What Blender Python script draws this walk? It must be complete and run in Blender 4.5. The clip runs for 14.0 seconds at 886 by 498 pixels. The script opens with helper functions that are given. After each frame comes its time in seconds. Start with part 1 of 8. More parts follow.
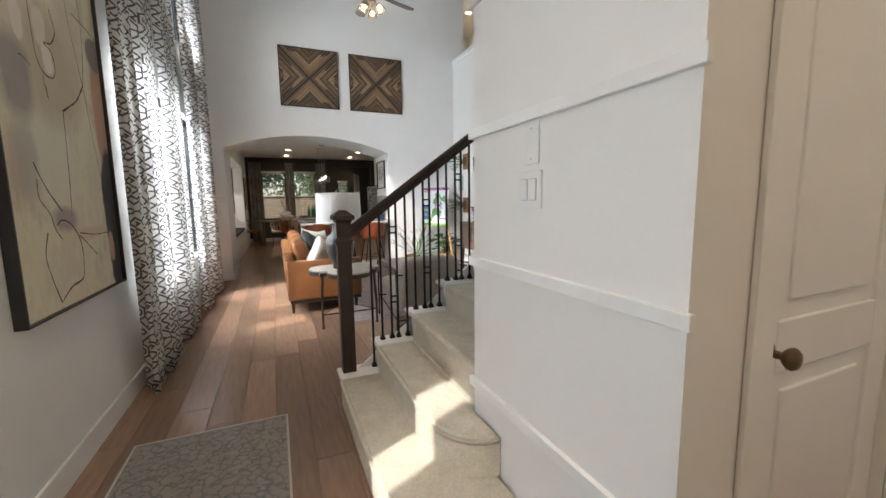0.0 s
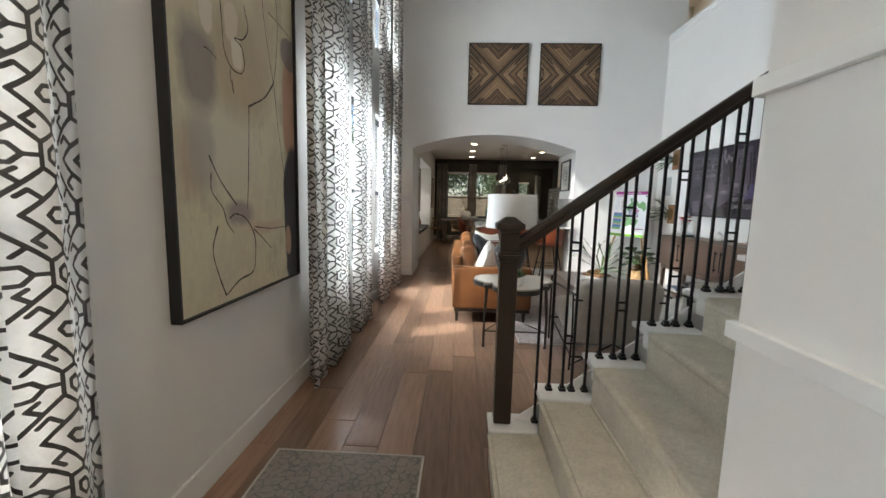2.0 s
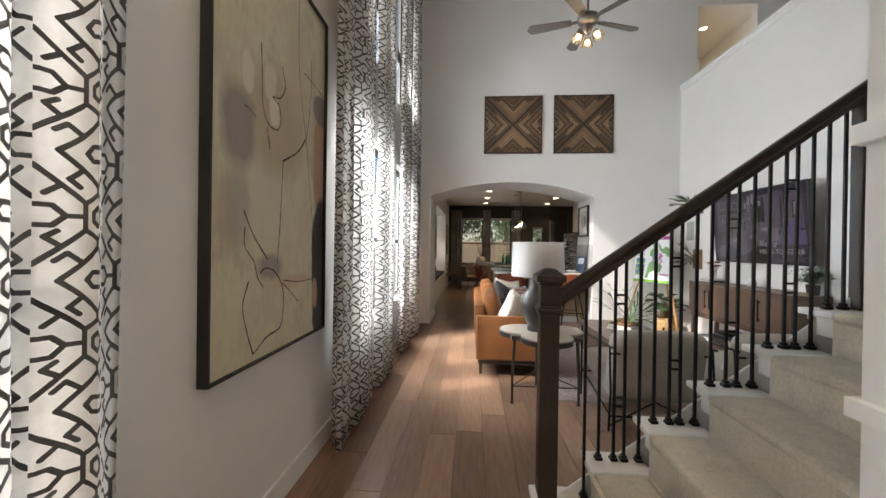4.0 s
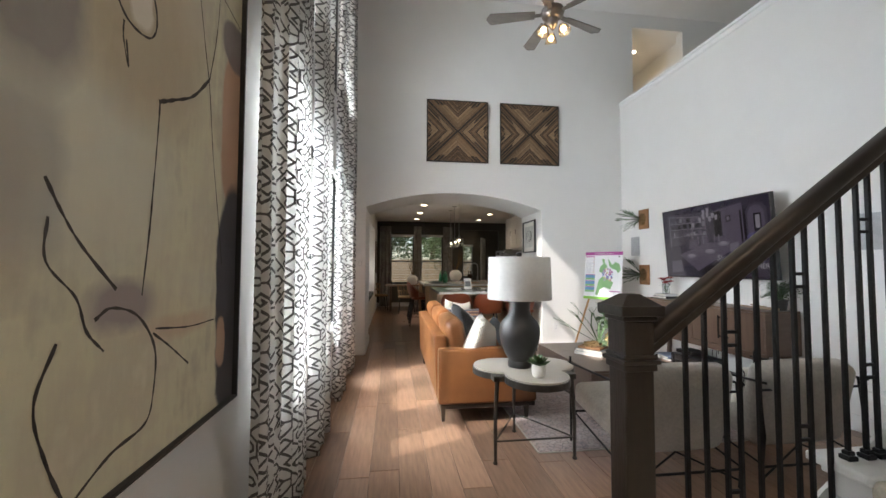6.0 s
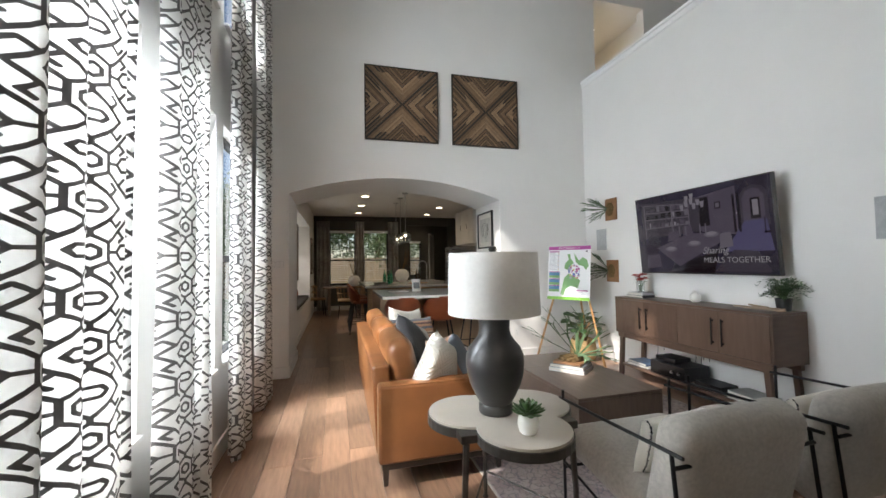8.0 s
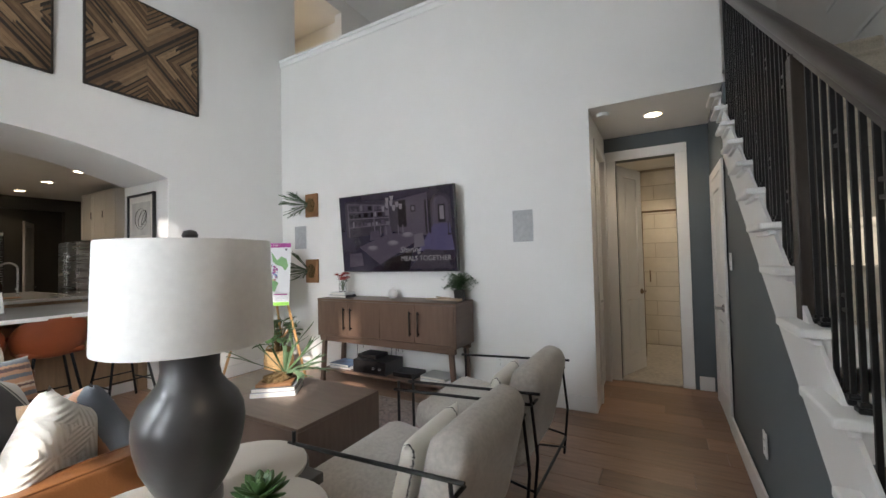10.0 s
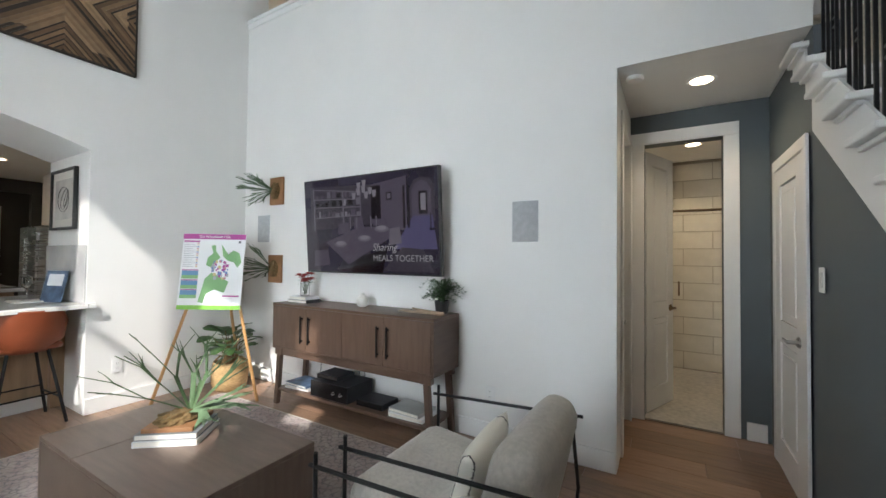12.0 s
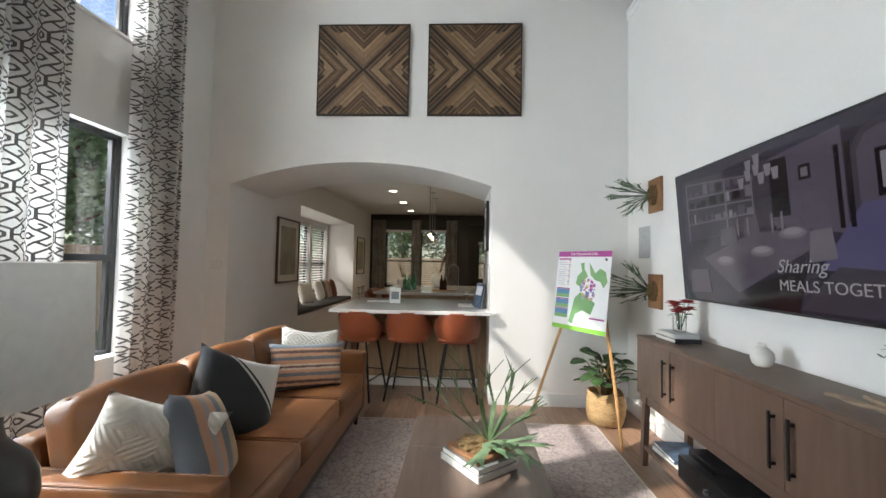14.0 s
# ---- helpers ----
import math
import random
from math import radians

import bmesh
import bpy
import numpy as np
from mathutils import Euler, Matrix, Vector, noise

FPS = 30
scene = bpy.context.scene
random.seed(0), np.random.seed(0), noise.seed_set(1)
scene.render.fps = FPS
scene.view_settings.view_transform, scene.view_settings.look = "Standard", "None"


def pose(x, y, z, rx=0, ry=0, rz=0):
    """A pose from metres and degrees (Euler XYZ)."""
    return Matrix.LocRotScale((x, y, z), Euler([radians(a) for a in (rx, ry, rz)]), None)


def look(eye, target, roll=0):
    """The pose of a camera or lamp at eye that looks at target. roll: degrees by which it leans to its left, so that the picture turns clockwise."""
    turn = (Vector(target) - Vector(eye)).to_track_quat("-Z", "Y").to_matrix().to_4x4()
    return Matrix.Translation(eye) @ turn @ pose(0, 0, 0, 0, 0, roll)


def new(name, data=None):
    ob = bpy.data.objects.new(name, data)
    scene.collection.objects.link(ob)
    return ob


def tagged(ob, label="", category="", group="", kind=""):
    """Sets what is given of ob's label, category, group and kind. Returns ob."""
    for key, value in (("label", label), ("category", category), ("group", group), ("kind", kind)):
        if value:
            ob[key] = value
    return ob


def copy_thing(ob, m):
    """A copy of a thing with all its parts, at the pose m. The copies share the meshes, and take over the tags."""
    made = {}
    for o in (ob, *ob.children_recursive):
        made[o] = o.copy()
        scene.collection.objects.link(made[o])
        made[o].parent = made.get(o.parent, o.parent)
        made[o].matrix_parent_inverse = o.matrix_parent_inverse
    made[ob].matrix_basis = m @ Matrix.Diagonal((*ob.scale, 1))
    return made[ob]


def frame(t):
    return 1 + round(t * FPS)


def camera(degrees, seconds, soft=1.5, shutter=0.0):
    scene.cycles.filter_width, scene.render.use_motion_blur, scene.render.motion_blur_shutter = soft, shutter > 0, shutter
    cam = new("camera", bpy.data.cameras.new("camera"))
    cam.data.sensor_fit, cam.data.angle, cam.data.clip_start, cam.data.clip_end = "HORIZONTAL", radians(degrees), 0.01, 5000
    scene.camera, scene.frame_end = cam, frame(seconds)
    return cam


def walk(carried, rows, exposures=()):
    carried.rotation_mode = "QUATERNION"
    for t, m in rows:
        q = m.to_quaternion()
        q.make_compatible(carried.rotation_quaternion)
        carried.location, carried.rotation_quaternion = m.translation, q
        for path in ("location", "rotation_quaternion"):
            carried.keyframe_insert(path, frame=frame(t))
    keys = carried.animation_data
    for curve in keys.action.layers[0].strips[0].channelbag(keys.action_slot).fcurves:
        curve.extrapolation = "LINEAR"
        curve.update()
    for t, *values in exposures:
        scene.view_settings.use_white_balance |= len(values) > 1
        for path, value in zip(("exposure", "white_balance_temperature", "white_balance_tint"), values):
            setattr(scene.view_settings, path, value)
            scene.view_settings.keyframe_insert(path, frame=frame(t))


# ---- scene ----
cam = camera(97.7, 14.0)
PATH = [
    (0, (0.263, 0.469, 1.274), (1.045, 2.293, 1.028), -0.8),
    (0.4, (0.363, 0.651, 1.266), (1.247, 2.428, 1.018), -0.3),
    (0.8, (0.398, 0.839, 1.278), (1.276, 2.618, 1.029), 0.5),
    (1.1, (0.414, 0.949, 1.272), (1.113, 2.806, 1.017), 1.3),
    (1.5, (0.434, 1.019, 1.267), (0.704, 2.985, 1.019), 1.6),
    (2, (0.407, 1.056, 1.288), (0.317, 3.039, 1.048), 1.4),
    (2.2, (0.393, 1.055, 1.29), (0.215, 3.033, 1.055), 1.1),
    (4.5, (0.275, 1.213, 1.321), (0.15, 3.209, 1.366), 0.2),
    (5, (0.244, 1.428, 1.316), (0.274, 3.426, 1.39), 0.1),
    (5.5, (0.104, 1.699, 1.305), (0.267, 3.69, 1.397), 0.1),
    (6, (-0.047, 1.901, 1.304), (0.21, 3.883, 1.393), 0.2),
    (6.5, (-0.056, 2.108, 1.319), (0.253, 4.083, 1.397), 0.2),
    (7, (-0.002, 2.338, 1.339), (0.341, 4.307, 1.416), 0.0),
    (9.3, (0.192, 3.297, 1.299), (1.504, 4.805, 1.358), -1.8),
    (9.5, (0.202, 3.34, 1.301), (1.683, 4.683, 1.357), -1.8),
    (10, (0.223, 3.394, 1.302), (1.966, 4.374, 1.354), -1.3),
    (10.5, (0.261, 3.42, 1.317), (2.09, 4.227, 1.366), -0.8),
    (11, (0.411, 3.422, 1.314), (2.26, 4.182, 1.361), -0.6),
    (11.5, (0.728, 3.476, 1.3), (2.563, 4.27, 1.353), -0.1),
    (12, (1.007, 3.6, 1.329), (2.732, 4.612, 1.372), 0.6),
    (12.5, (1.232, 3.71, 1.346), (2.672, 5.097, 1.393), 1.1),
    (13, (1.461, 3.75, 1.371), (2.423, 5.502, 1.431), 1.4),
    (13.5, (1.685, 3.805, 1.388), (2.083, 5.764, 1.454), 1.4),
    (14, (1.973, 3.816, 1.385), (1.885, 5.812, 1.464), 1.1),
]
walk(cam, [(t, look(eye, target, roll)) for t, eye, target, roll in PATH],
     [(0, 0.68, 6400, 11), (0.5, 0.5, 6350, 8), (1, 0.47, 6300, 8), (2, 0.52, 6300, 8), (4.5, 0.5, 6800, 15), (5, 0.5, 6850, 17), (5.5, 0.5, 6700, 14), (6, 0.52, 6450, 11), (7, 0.62, 6300, 8),
      (9.3, 0.24, 6700, 13), (9.5, 0.24, 6700, 13), (10.2, 0.46, 6450, 11), (11, 0.56, 6400, 10), (12, 0.58, 6250, 8), (13, 0.56, 6200, 7), (14, 0.62, 6400, 8)])

# ---- light ----
world = bpy.data.worlds.new("sky")
scene.world = world
world.use_nodes = True
_wn = world.node_tree.nodes
_sky = _wn.new("ShaderNodeTexSky")
_sky.sky_type = "NISHITA"
_sky.sun_disc = False
SUN_DIR = Vector((1.0, 0.45, -1.05)).normalized()
_sky.sun_elevation = math.asin(-SUN_DIR.z)
_sky.sun_rotation = math.atan2(-SUN_DIR.x, -SUN_DIR.y)
world.node_tree.links.new(_sky.outputs[0], _wn["Background"].inputs[0])
_wn["Background"].inputs[1].default_value = 0.14
_sd = bpy.data.lights.new("sun", "SUN")
_sd.energy, _sd.angle, _sd.color = 3.9, radians(1.0), (1.0, 0.94, 0.86)
sun = new("sun", _sd)
sun.matrix_world = look((0, 0, 9), Vector((0, 0, 9)) + SUN_DIR)


def area(name, m, sx, sy, watts, colour=(1, 1, 1)):
    d = bpy.data.lights.new(name, "AREA")
    d.shape, d.size, d.size_y, d.energy, d.color = "RECTANGLE", sx, sy, watts, colour
    ob = new(name, d)
    ob.matrix_world = m
    return ob


def spot_down(name, x, y, z, watts, colour=(1.0, 0.78, 0.52), radius=0.06):
    d = bpy.data.lights.new(name, "SPOT")
    d.energy, d.color, d.shadow_soft_size, d.spot_size, d.spot_blend = watts, colour, radius, radians(140), 0.6
    ob = new(name, d)
    ob.location = (x, y, z)
    return ob


# area lamps in the window openings that stand in for the daylight coming in
SKYBLUE = (0.86, 0.94, 1.0)
for wy, width, watts in ((1.53, 0.8, 19), (4.28, 0.8, 54), (5.31, 0.8, 60), (6.35, 0.8, 0)):
    if watts:
        area("window_light", look((-0.86, wy, 1.5), (3, wy, 0.7)), width, 1.6, watts, SKYBLUE)
    if wy > 2:
        area("window_light", look((-0.80, wy, 4.0), (3, wy, 1.5)), 0.8, 1.65, 3, SKYBLUE)

# extra lamp hidden above the head of the uncurtained window, in place of sky
area("window_light", look((-1.35, 6.35, 2.95), (0.3, 6.35, 1.3)), 0.9, 0.8, 190, SKYBLUE)

# ---- materials ----
def mat(name, base, rough=0.5, metal=0.0, scale=8.0, vary=0.06, bump=0.0, bump_scale=120.0, second=None, stretch=(1, 1, 1),
        coat=0.0, per_object=0.0, sheen=0.0, spec=0.5, rough_vary=0.08):
    """A procedural surface: two scales of noise on the colour, one on the gloss, fine relief."""
    m = bpy.data.materials.new(name)
    m.use_nodes = True
    nt = m.node_tree
    N, L = nt.nodes, nt.links
    b = N["Principled BSDF"]
    tc, mp = N.new("ShaderNodeTexCoord"), N.new("ShaderNodeMapping")
    mp.inputs["Scale"].default_value = stretch
    L.new(tc.outputs["Object"], mp.inputs["Vector"])
    n1, n2 = N.new("ShaderNodeTexNoise"), N.new("ShaderNodeTexNoise")
    n1.inputs["Scale"].default_value, n2.inputs["Scale"].default_value = scale, scale * 0.13
    n1.inputs["Detail"].default_value = 6
    for n in (n1, n2):
        L.new(mp.outputs[0], n.inputs["Vector"])
    ramp = N.new("ShaderNodeValToRGB")
    dark = second or tuple(max(0, c * (1 - 2.2 * vary)) for c in base)
    lite = base if second else tuple(min(1, c * (1 + 1.4 * vary)) for c in base)
    ramp.color_ramp.elements[0].color, ramp.color_ramp.elements[1].color = (*dark, 1), (*lite, 1)
    ramp.color_ramp.elements[0].position, ramp.color_ramp.elements[1].position = 0.3, 0.7
    mix = N.new("ShaderNodeMath")
    mix.operation = "MULTIPLY_ADD"
    mix.inputs[1].default_value = 0.6
    L.new(n1.outputs[0], mix.inputs[0])
    m2 = N.new("ShaderNodeMath")
    m2.operation = "MULTIPLY"
    m2.inputs[1].default_value = 0.4
    L.new(n2.outputs[0], m2.inputs[0])
    L.new(m2.outputs[0], mix.inputs[2])
    L.new(mix.outputs[0], ramp.inputs[0])
    col = ramp.outputs[0]
    if per_object:
        oi, hs, mr = N.new("ShaderNodeObjectInfo"), N.new("ShaderNodeHueSaturation"), N.new("ShaderNodeMapRange")
        mr.inputs[3].default_value, mr.inputs[4].default_value = 1 - per_object, 1 + per_object
        L.new(oi.outputs["Random"], mr.inputs[0])
        L.new(mr.outputs[0], hs.inputs["Value"])
        L.new(col, hs.inputs["Color"])
        col = hs.outputs[0]
    L.new(col, b.inputs["Base Color"])
    mr2 = N.new("ShaderNodeMapRange")
    mr2.inputs[3].default_value, mr2.inputs[4].default_value = max(0.02, rough - rough_vary), min(1, rough + rough_vary)
    L.new(n2.outputs[0], mr2.inputs[0])
    L.new(mr2.outputs[0], b.inputs["Roughness"])
    b.inputs["Metallic"].default_value = metal
    b.inputs["Coat Weight"].default_value = coat
    b.inputs["Sheen Weight"].default_value = sheen
    b.inputs["Specular IOR Level"].default_value = spec
    if bump:
        n3, bp = N.new("ShaderNodeTexNoise"), N.new("ShaderNodeBump")
        n3.inputs["Scale"].default_value = bump_scale
        n3.inputs["Detail"].default_value = 4
        bp.inputs["Strength"].default_value = bump
        bp.inputs["Distance"].default_value = 0.004
        L.new(mp.outputs[0], n3.inputs["Vector"])
        L.new(n3.outputs[0], bp.inputs["Height"])
        L.new(bp.outputs[0], b.inputs["Normal"])
    return m


def glow(name, colour, strength):
    m = bpy.data.materials.new(name)
    m.use_nodes = True
    b = m.node_tree.nodes["Principled BSDF"]
    b.inputs["Base Color"].default_value = (*colour, 1)
    b.inputs["Emission Color"].default_value = (*colour, 1)
    b.inputs["Emission Strength"].default_value = strength
    return m


def glass(name, colour=(1, 1, 1), rough=0.0):
    m = bpy.data.materials.new(name)
    m.use_nodes = True
    b = m.node_tree.nodes["Principled BSDF"]
    b.inputs["Base Color"].default_value = (*colour, 1)
    b.inputs["Roughness"].default_value = rough
    b.inputs["Transmission Weight"].default_value = 1.0
    b.inputs["IOR"].default_value = 1.45
    return m


WHITE = mat("white_wall_paint", (0.80, 0.79, 0.77), 0.62, scale=3, vary=0.012, bump=0.10, bump_scale=260)
TRIM = mat("white_trim_paint", (0.82, 0.82, 0.81), 0.32, scale=5, vary=0.015, bump=0.03, bump_scale=60)
CEIL = mat("ceiling_paint", (0.80, 0.79, 0.77), 0.8, scale=3, vary=0.015, bump=0.2, bump_scale=180)
GREYWALL = mat("slate_grey_wall_paint", (0.105, 0.125, 0.137), 0.55, scale=3, vary=0.03, bump=0.1, bump_scale=240)
DARKWALL = mat("dark_olive_wall_paint", (0.055, 0.052, 0.044), 0.55, scale=3, vary=0.04, bump=0.1, bump_scale=240)
PLANK = mat("oak_plank_floor", (0.33, 0.202, 0.132), 0.31, scale=5, vary=0.17, bump=0.12, bump_scale=30, stretch=(9, 0.9, 1), per_object=0.30, second=(0.165, 0.097, 0.063))
SUBFLOOR = mat("dark_joint", (0.06, 0.035, 0.02), 0.8)
CARPET = mat("cream_loop_carpet", (0.60, 0.55, 0.45), 0.95, scale=90, vary=0.10, bump=1.0, bump_scale=230, sheen=0.2)
DARKWOOD = mat("dark_stained_oak", (0.038, 0.026, 0.018), 0.42, scale=9, vary=0.3, bump=0.3, bump_scale=26, stretch=(7, 7, 0.5), second=(0.022, 0.015, 0.011))
RAILWOOD = mat("dark_stained_rail", (0.036, 0.024, 0.017), 0.35, scale=9, vary=0.3, bump=0.25, bump_scale=26, stretch=(0.5, 7, 0.5), second=(0.022, 0.015, 0.011))
BLACK = mat("black_metal", (0.012, 0.012, 0.013), 0.42, metal=0.5, scale=20, vary=0.1)
BLACKFRAME = mat("black_window_frame", (0.02, 0.02, 0.021), 0.4, scale=10, vary=0.08)
LEATHER = mat("tan_leather", (0.21, 0.083, 0.027), 0.38, scale=6, vary=0.12, bump=0.25, bump_scale=140, second=(0.13, 0.048, 0.016), coat=0.05)
RUSTLEATHER = mat("rust_leather", (0.27, 0.065, 0.022), 0.42, scale=6, vary=0.12, bump=0.2, bump_scale=140, second=(0.19, 0.045, 0.016))
BOUCLE = mat("grey_woven_upholstery", (0.47, 0.44, 0.40), 0.95, scale=60, vary=0.10, bump=0.6, bump_scale=300, sheen=0.3)
WALNUT = mat("walnut_veneer", (0.155, 0.095, 0.066), 0.4, scale=5, vary=0.18, bump=0.08, bump_scale=40, stretch=(1, 1, 6), second=(0.095, 0.055, 0.038))
WALNUTV = mat("walnut_upright_grain", (0.155, 0.095, 0.066), 0.4, scale=5, vary=0.18, bump=0.08, bump_scale=40, stretch=(6, 6, 0.8), second=(0.10, 0.058, 0.040))
ASHWOOD = mat("weathered_brown_wood", (0.17, 0.122, 0.095), 0.38, scale=5, vary=0.2, bump=0.10, bump_scale=40, stretch=(8, 0.8, 1), second=(0.11, 0.075, 0.058))
LIGHTOAK = mat("light_oak", (0.44, 0.30, 0.185), 0.5, scale=5, vary=0.12, bump=0.1, bump_scale=40, stretch=(7, 7, 0.7))
QUARTZ = mat("white_quartz", (0.74, 0.73, 0.71), 0.14, scale=6, vary=0.03, coat=0.2)
CABWHITE = mat("painted_white_cabinet", (0.70, 0.68, 0.64), 0.4, scale=4, vary=0.02)
STEEL = mat("brushed_steel", (0.52, 0.52, 0.52), 0.28, metal=1.0, scale=20, vary=0.06, stretch=(1, 1, 14))
BRONZE = mat("aged_bronze", (0.20, 0.14, 0.085), 0.34, metal=0.9, scale=20, vary=0.15)
LINEN = mat("white_linen_shade", (0.80, 0.79, 0.77), 0.9, scale=40, vary=0.03, bump=0.25, bump_scale=320)
def let_light_through(m, share):
    """Mixes in a translucent layer of the same colour, for thin cloth."""
    N, L = m.node_tree.nodes, m.node_tree.links
    b = N["Principled BSDF"]
    tr, mx = N.new("ShaderNodeBsdfTranslucent"), N.new("ShaderNodeMixShader")
    L.new(b.inputs["Base Color"].links[0].from_socket, tr.inputs[0])
    mx.inputs[0].default_value = share
    L.new(b.outputs[0], mx.inputs[1])
    L.new(tr.outputs[0], mx.inputs[2])
    L.new(mx.outputs[0], N["Material Output"].inputs[0])


let_light_through(LINEN, 0.4)
CHARCOAL = mat("charcoal_glazed_ceramic", (0.032, 0.030, 0.030), 0.36, scale=7, vary=0.18, bump=0.1, bump_scale=40, coat=0.15)
CERAMIC = mat("white_ceramic", (0.76, 0.74, 0.70), 0.3, scale=9, vary=0.03, bump=0.08, bump_scale=40)
PLATE = mat("white_plastic", (0.78, 0.78, 0.77), 0.35, scale=9, vary=0.01)
GRILLE = mat("grey_speaker_cloth", (0.46, 0.47, 0.48), 0.85, scale=200, vary=0.1, bump=0.4, bump_scale=500)
LEAF = mat("green_leaf", (0.055, 0.115, 0.032), 0.42, scale=14, vary=0.3, bump=0.1, bump_scale=60, second=(0.028, 0.062, 0.018))
LEAFPALE = mat("grey_green_frond", (0.20, 0.30, 0.17), 0.6, scale=14, vary=0.2, bump=0.1, bump_scale=60, second=(0.085, 0.15, 0.065))
BASKET = mat("woven_basket", (0.46, 0.30, 0.14), 0.8, scale=40, vary=0.25, bump=0.6, bump_scale=120, stretch=(1, 1, 4))
PINE = mat("pine_wood", (0.52, 0.29, 0.12), 0.45, scale=6, vary=0.12, stretch=(6, 6, 0.7))
PLAQUE = mat("rustic_wood_plaque", (0.33, 0.165, 0.07), 0.6, scale=8, vary=0.3, bump=0.3, bump_scale=60, second=(0.19, 0.085, 0.035))
MOSS = mat("dry_moss", (0.20, 0.12, 0.05), 0.95, scale=60, vary=0.4, bump=1.0, bump_scale=150, second=(0.09, 0.06, 0.02))
PANE = glass("window_pane")
CLEARGLASS = glass("clear_glass", (0.95, 0.97, 0.97))
LAMPGLOW = glow("recessed_lamp_glow", (1.0, 0.80, 0.55), 9.0)

# ---- building helpers ----
def part(name, bm, material, parent=None, label=""):
    """Links a bmesh as one mesh object, under parent if given."""
    me = bpy.data.meshes.new(name)
    bmesh.ops.recalc_face_normals(bm, faces=bm.faces)
    bm.to_mesh(me)
    bm.free()
    for m in (material if isinstance(material, (list, tuple)) else [material]):
        me.materials.append(m)
    ob = new(name, me)
    if parent:
        ob.parent = parent
    if label:
        ob["label"] = label
    return ob


def thing(name, label, category, m=None, group="", kind=""):
    ob = new(name)
    ob.empty_display_size = 0.05
    if m is not None:
        ob.matrix_world = m
    return tagged(ob, label, category, group, kind)


def box(bm, x0, y0, z0, x1, y1, z1, bevel=0.0, seg=2, m=None):
    vs = [bm.verts.new(p) for p in ((x0, y0, z0), (x1, y0, z0), (x1, y1, z0), (x0, y1, z0), (x0, y0, z1), (x1, y0, z1), (x1, y1, z1), (x0, y1, z1))]
    fs = [bm.faces.new([vs[i] for i in q]) for q in ((3, 2, 1, 0), (4, 5, 6, 7), (0, 1, 5, 4), (1, 2, 6, 5), (2, 3, 7, 6), (3, 0, 4, 7))]
    if m is not None:
        bmesh.ops.transform(bm, matrix=m, verts=vs)
    if bevel:
        es = list({e for f in fs for e in f.edges})
        bmesh.ops.bevel(bm, geom=es, offset=bevel, segments=seg, affect="EDGES", profile=0.5)
    return bm


def boxed(name, b, material, parent=None, bevel=0.003, label="", m=None, seg=2):
    return part(name, box(bmesh.new(), *b, bevel=bevel, m=m, seg=seg), material, parent, label)


def smooth(ob, angle=40):
    for p in ob.data.polygons:
        p.use_smooth = True
    try:
        ob.data.set_sharp_from_angle(angle=radians(angle))
    except AttributeError:
        pass
    return ob


def lathe(bm, profile, seg=40, cx=0.0, cy=0.0, cap=True):
    """Turns (radius, height) pairs about the z axis."""
    rings = []
    for r, z in profile:
        rings.append([bm.verts.new((cx + r * math.cos(2 * math.pi * i / seg), cy + r * math.sin(2 * math.pi * i / seg), z)) for i in range(seg)])
    for a, b in zip(rings, rings[1:]):
        for i in range(seg):
            bm.faces.new((a[i], a[(i + 1) % seg], b[(i + 1) % seg], b[i]))
    if cap:
        bm.faces.new(rings[0][::-1])
        bm.faces.new(rings[-1])
    return bm


def tube(bm, pts, r, seg=8, r_end=None):
    """A round bar along the points."""
    pts = [Vector(p) for p in pts]
    rings, up = [], None
    for i, p in enumerate(pts):
        d = (pts[min(i + 1, len(pts) - 1)] - pts[max(i - 1, 0)]).normalized()
        if up is None or abs(d.dot(up)) > 0.97:
            up = Vector((0, 0, 1)) if abs(d.z) < 0.9 else Vector((1, 0, 0))
        s = d.cross(up).normalized()
        t = s.cross(d)
        rr = r if r_end is None else r + (r_end - r) * i / (len(pts) - 1)
        rings.append([bm.verts.new(p + rr * (math.cos(2 * math.pi * k / seg) * s + math.sin(2 * math.pi * k / seg) * t)) for k in range(seg)])
    for a, b in zip(rings, rings[1:]):
        for k in range(seg):
            bm.faces.new((a[k], a[(k + 1) % seg], b[(k + 1) % seg], b[k]))
    bm.faces.new(rings[0][::-1])
    bm.faces.new(rings[-1])
    return bm


def beam(bm, p, q, w, h, bevel=0.0):
    """A square bar from p to q."""
    p, q = Vector(p), Vector(q)
    m = Matrix.Translation(p) @ (q - p).to_track_quat("Z", "Y").to_matrix().to_4x4()
    return box(bm, -w / 2, -h / 2, 0, w / 2, h / 2, (q - p).length, bevel, 2, m)


def prism(bm, outline, depth, m=None):
    """Extrudes an outline in x, y by depth along z."""
    lo = [bm.verts.new((x, y, 0)) for x, y in outline]
    hi = [bm.verts.new((x, y, depth)) for x, y in outline]
    bm.faces.new(lo[::-1])
    bm.faces.new(hi)
    n = len(lo)
    for i in range(n):
        bm.faces.new((lo[i], lo[(i + 1) % n], hi[(i + 1) % n], hi[i]))
    if m is not None:
        bmesh.ops.transform(bm, matrix=m, verts=lo + hi)
    return bm


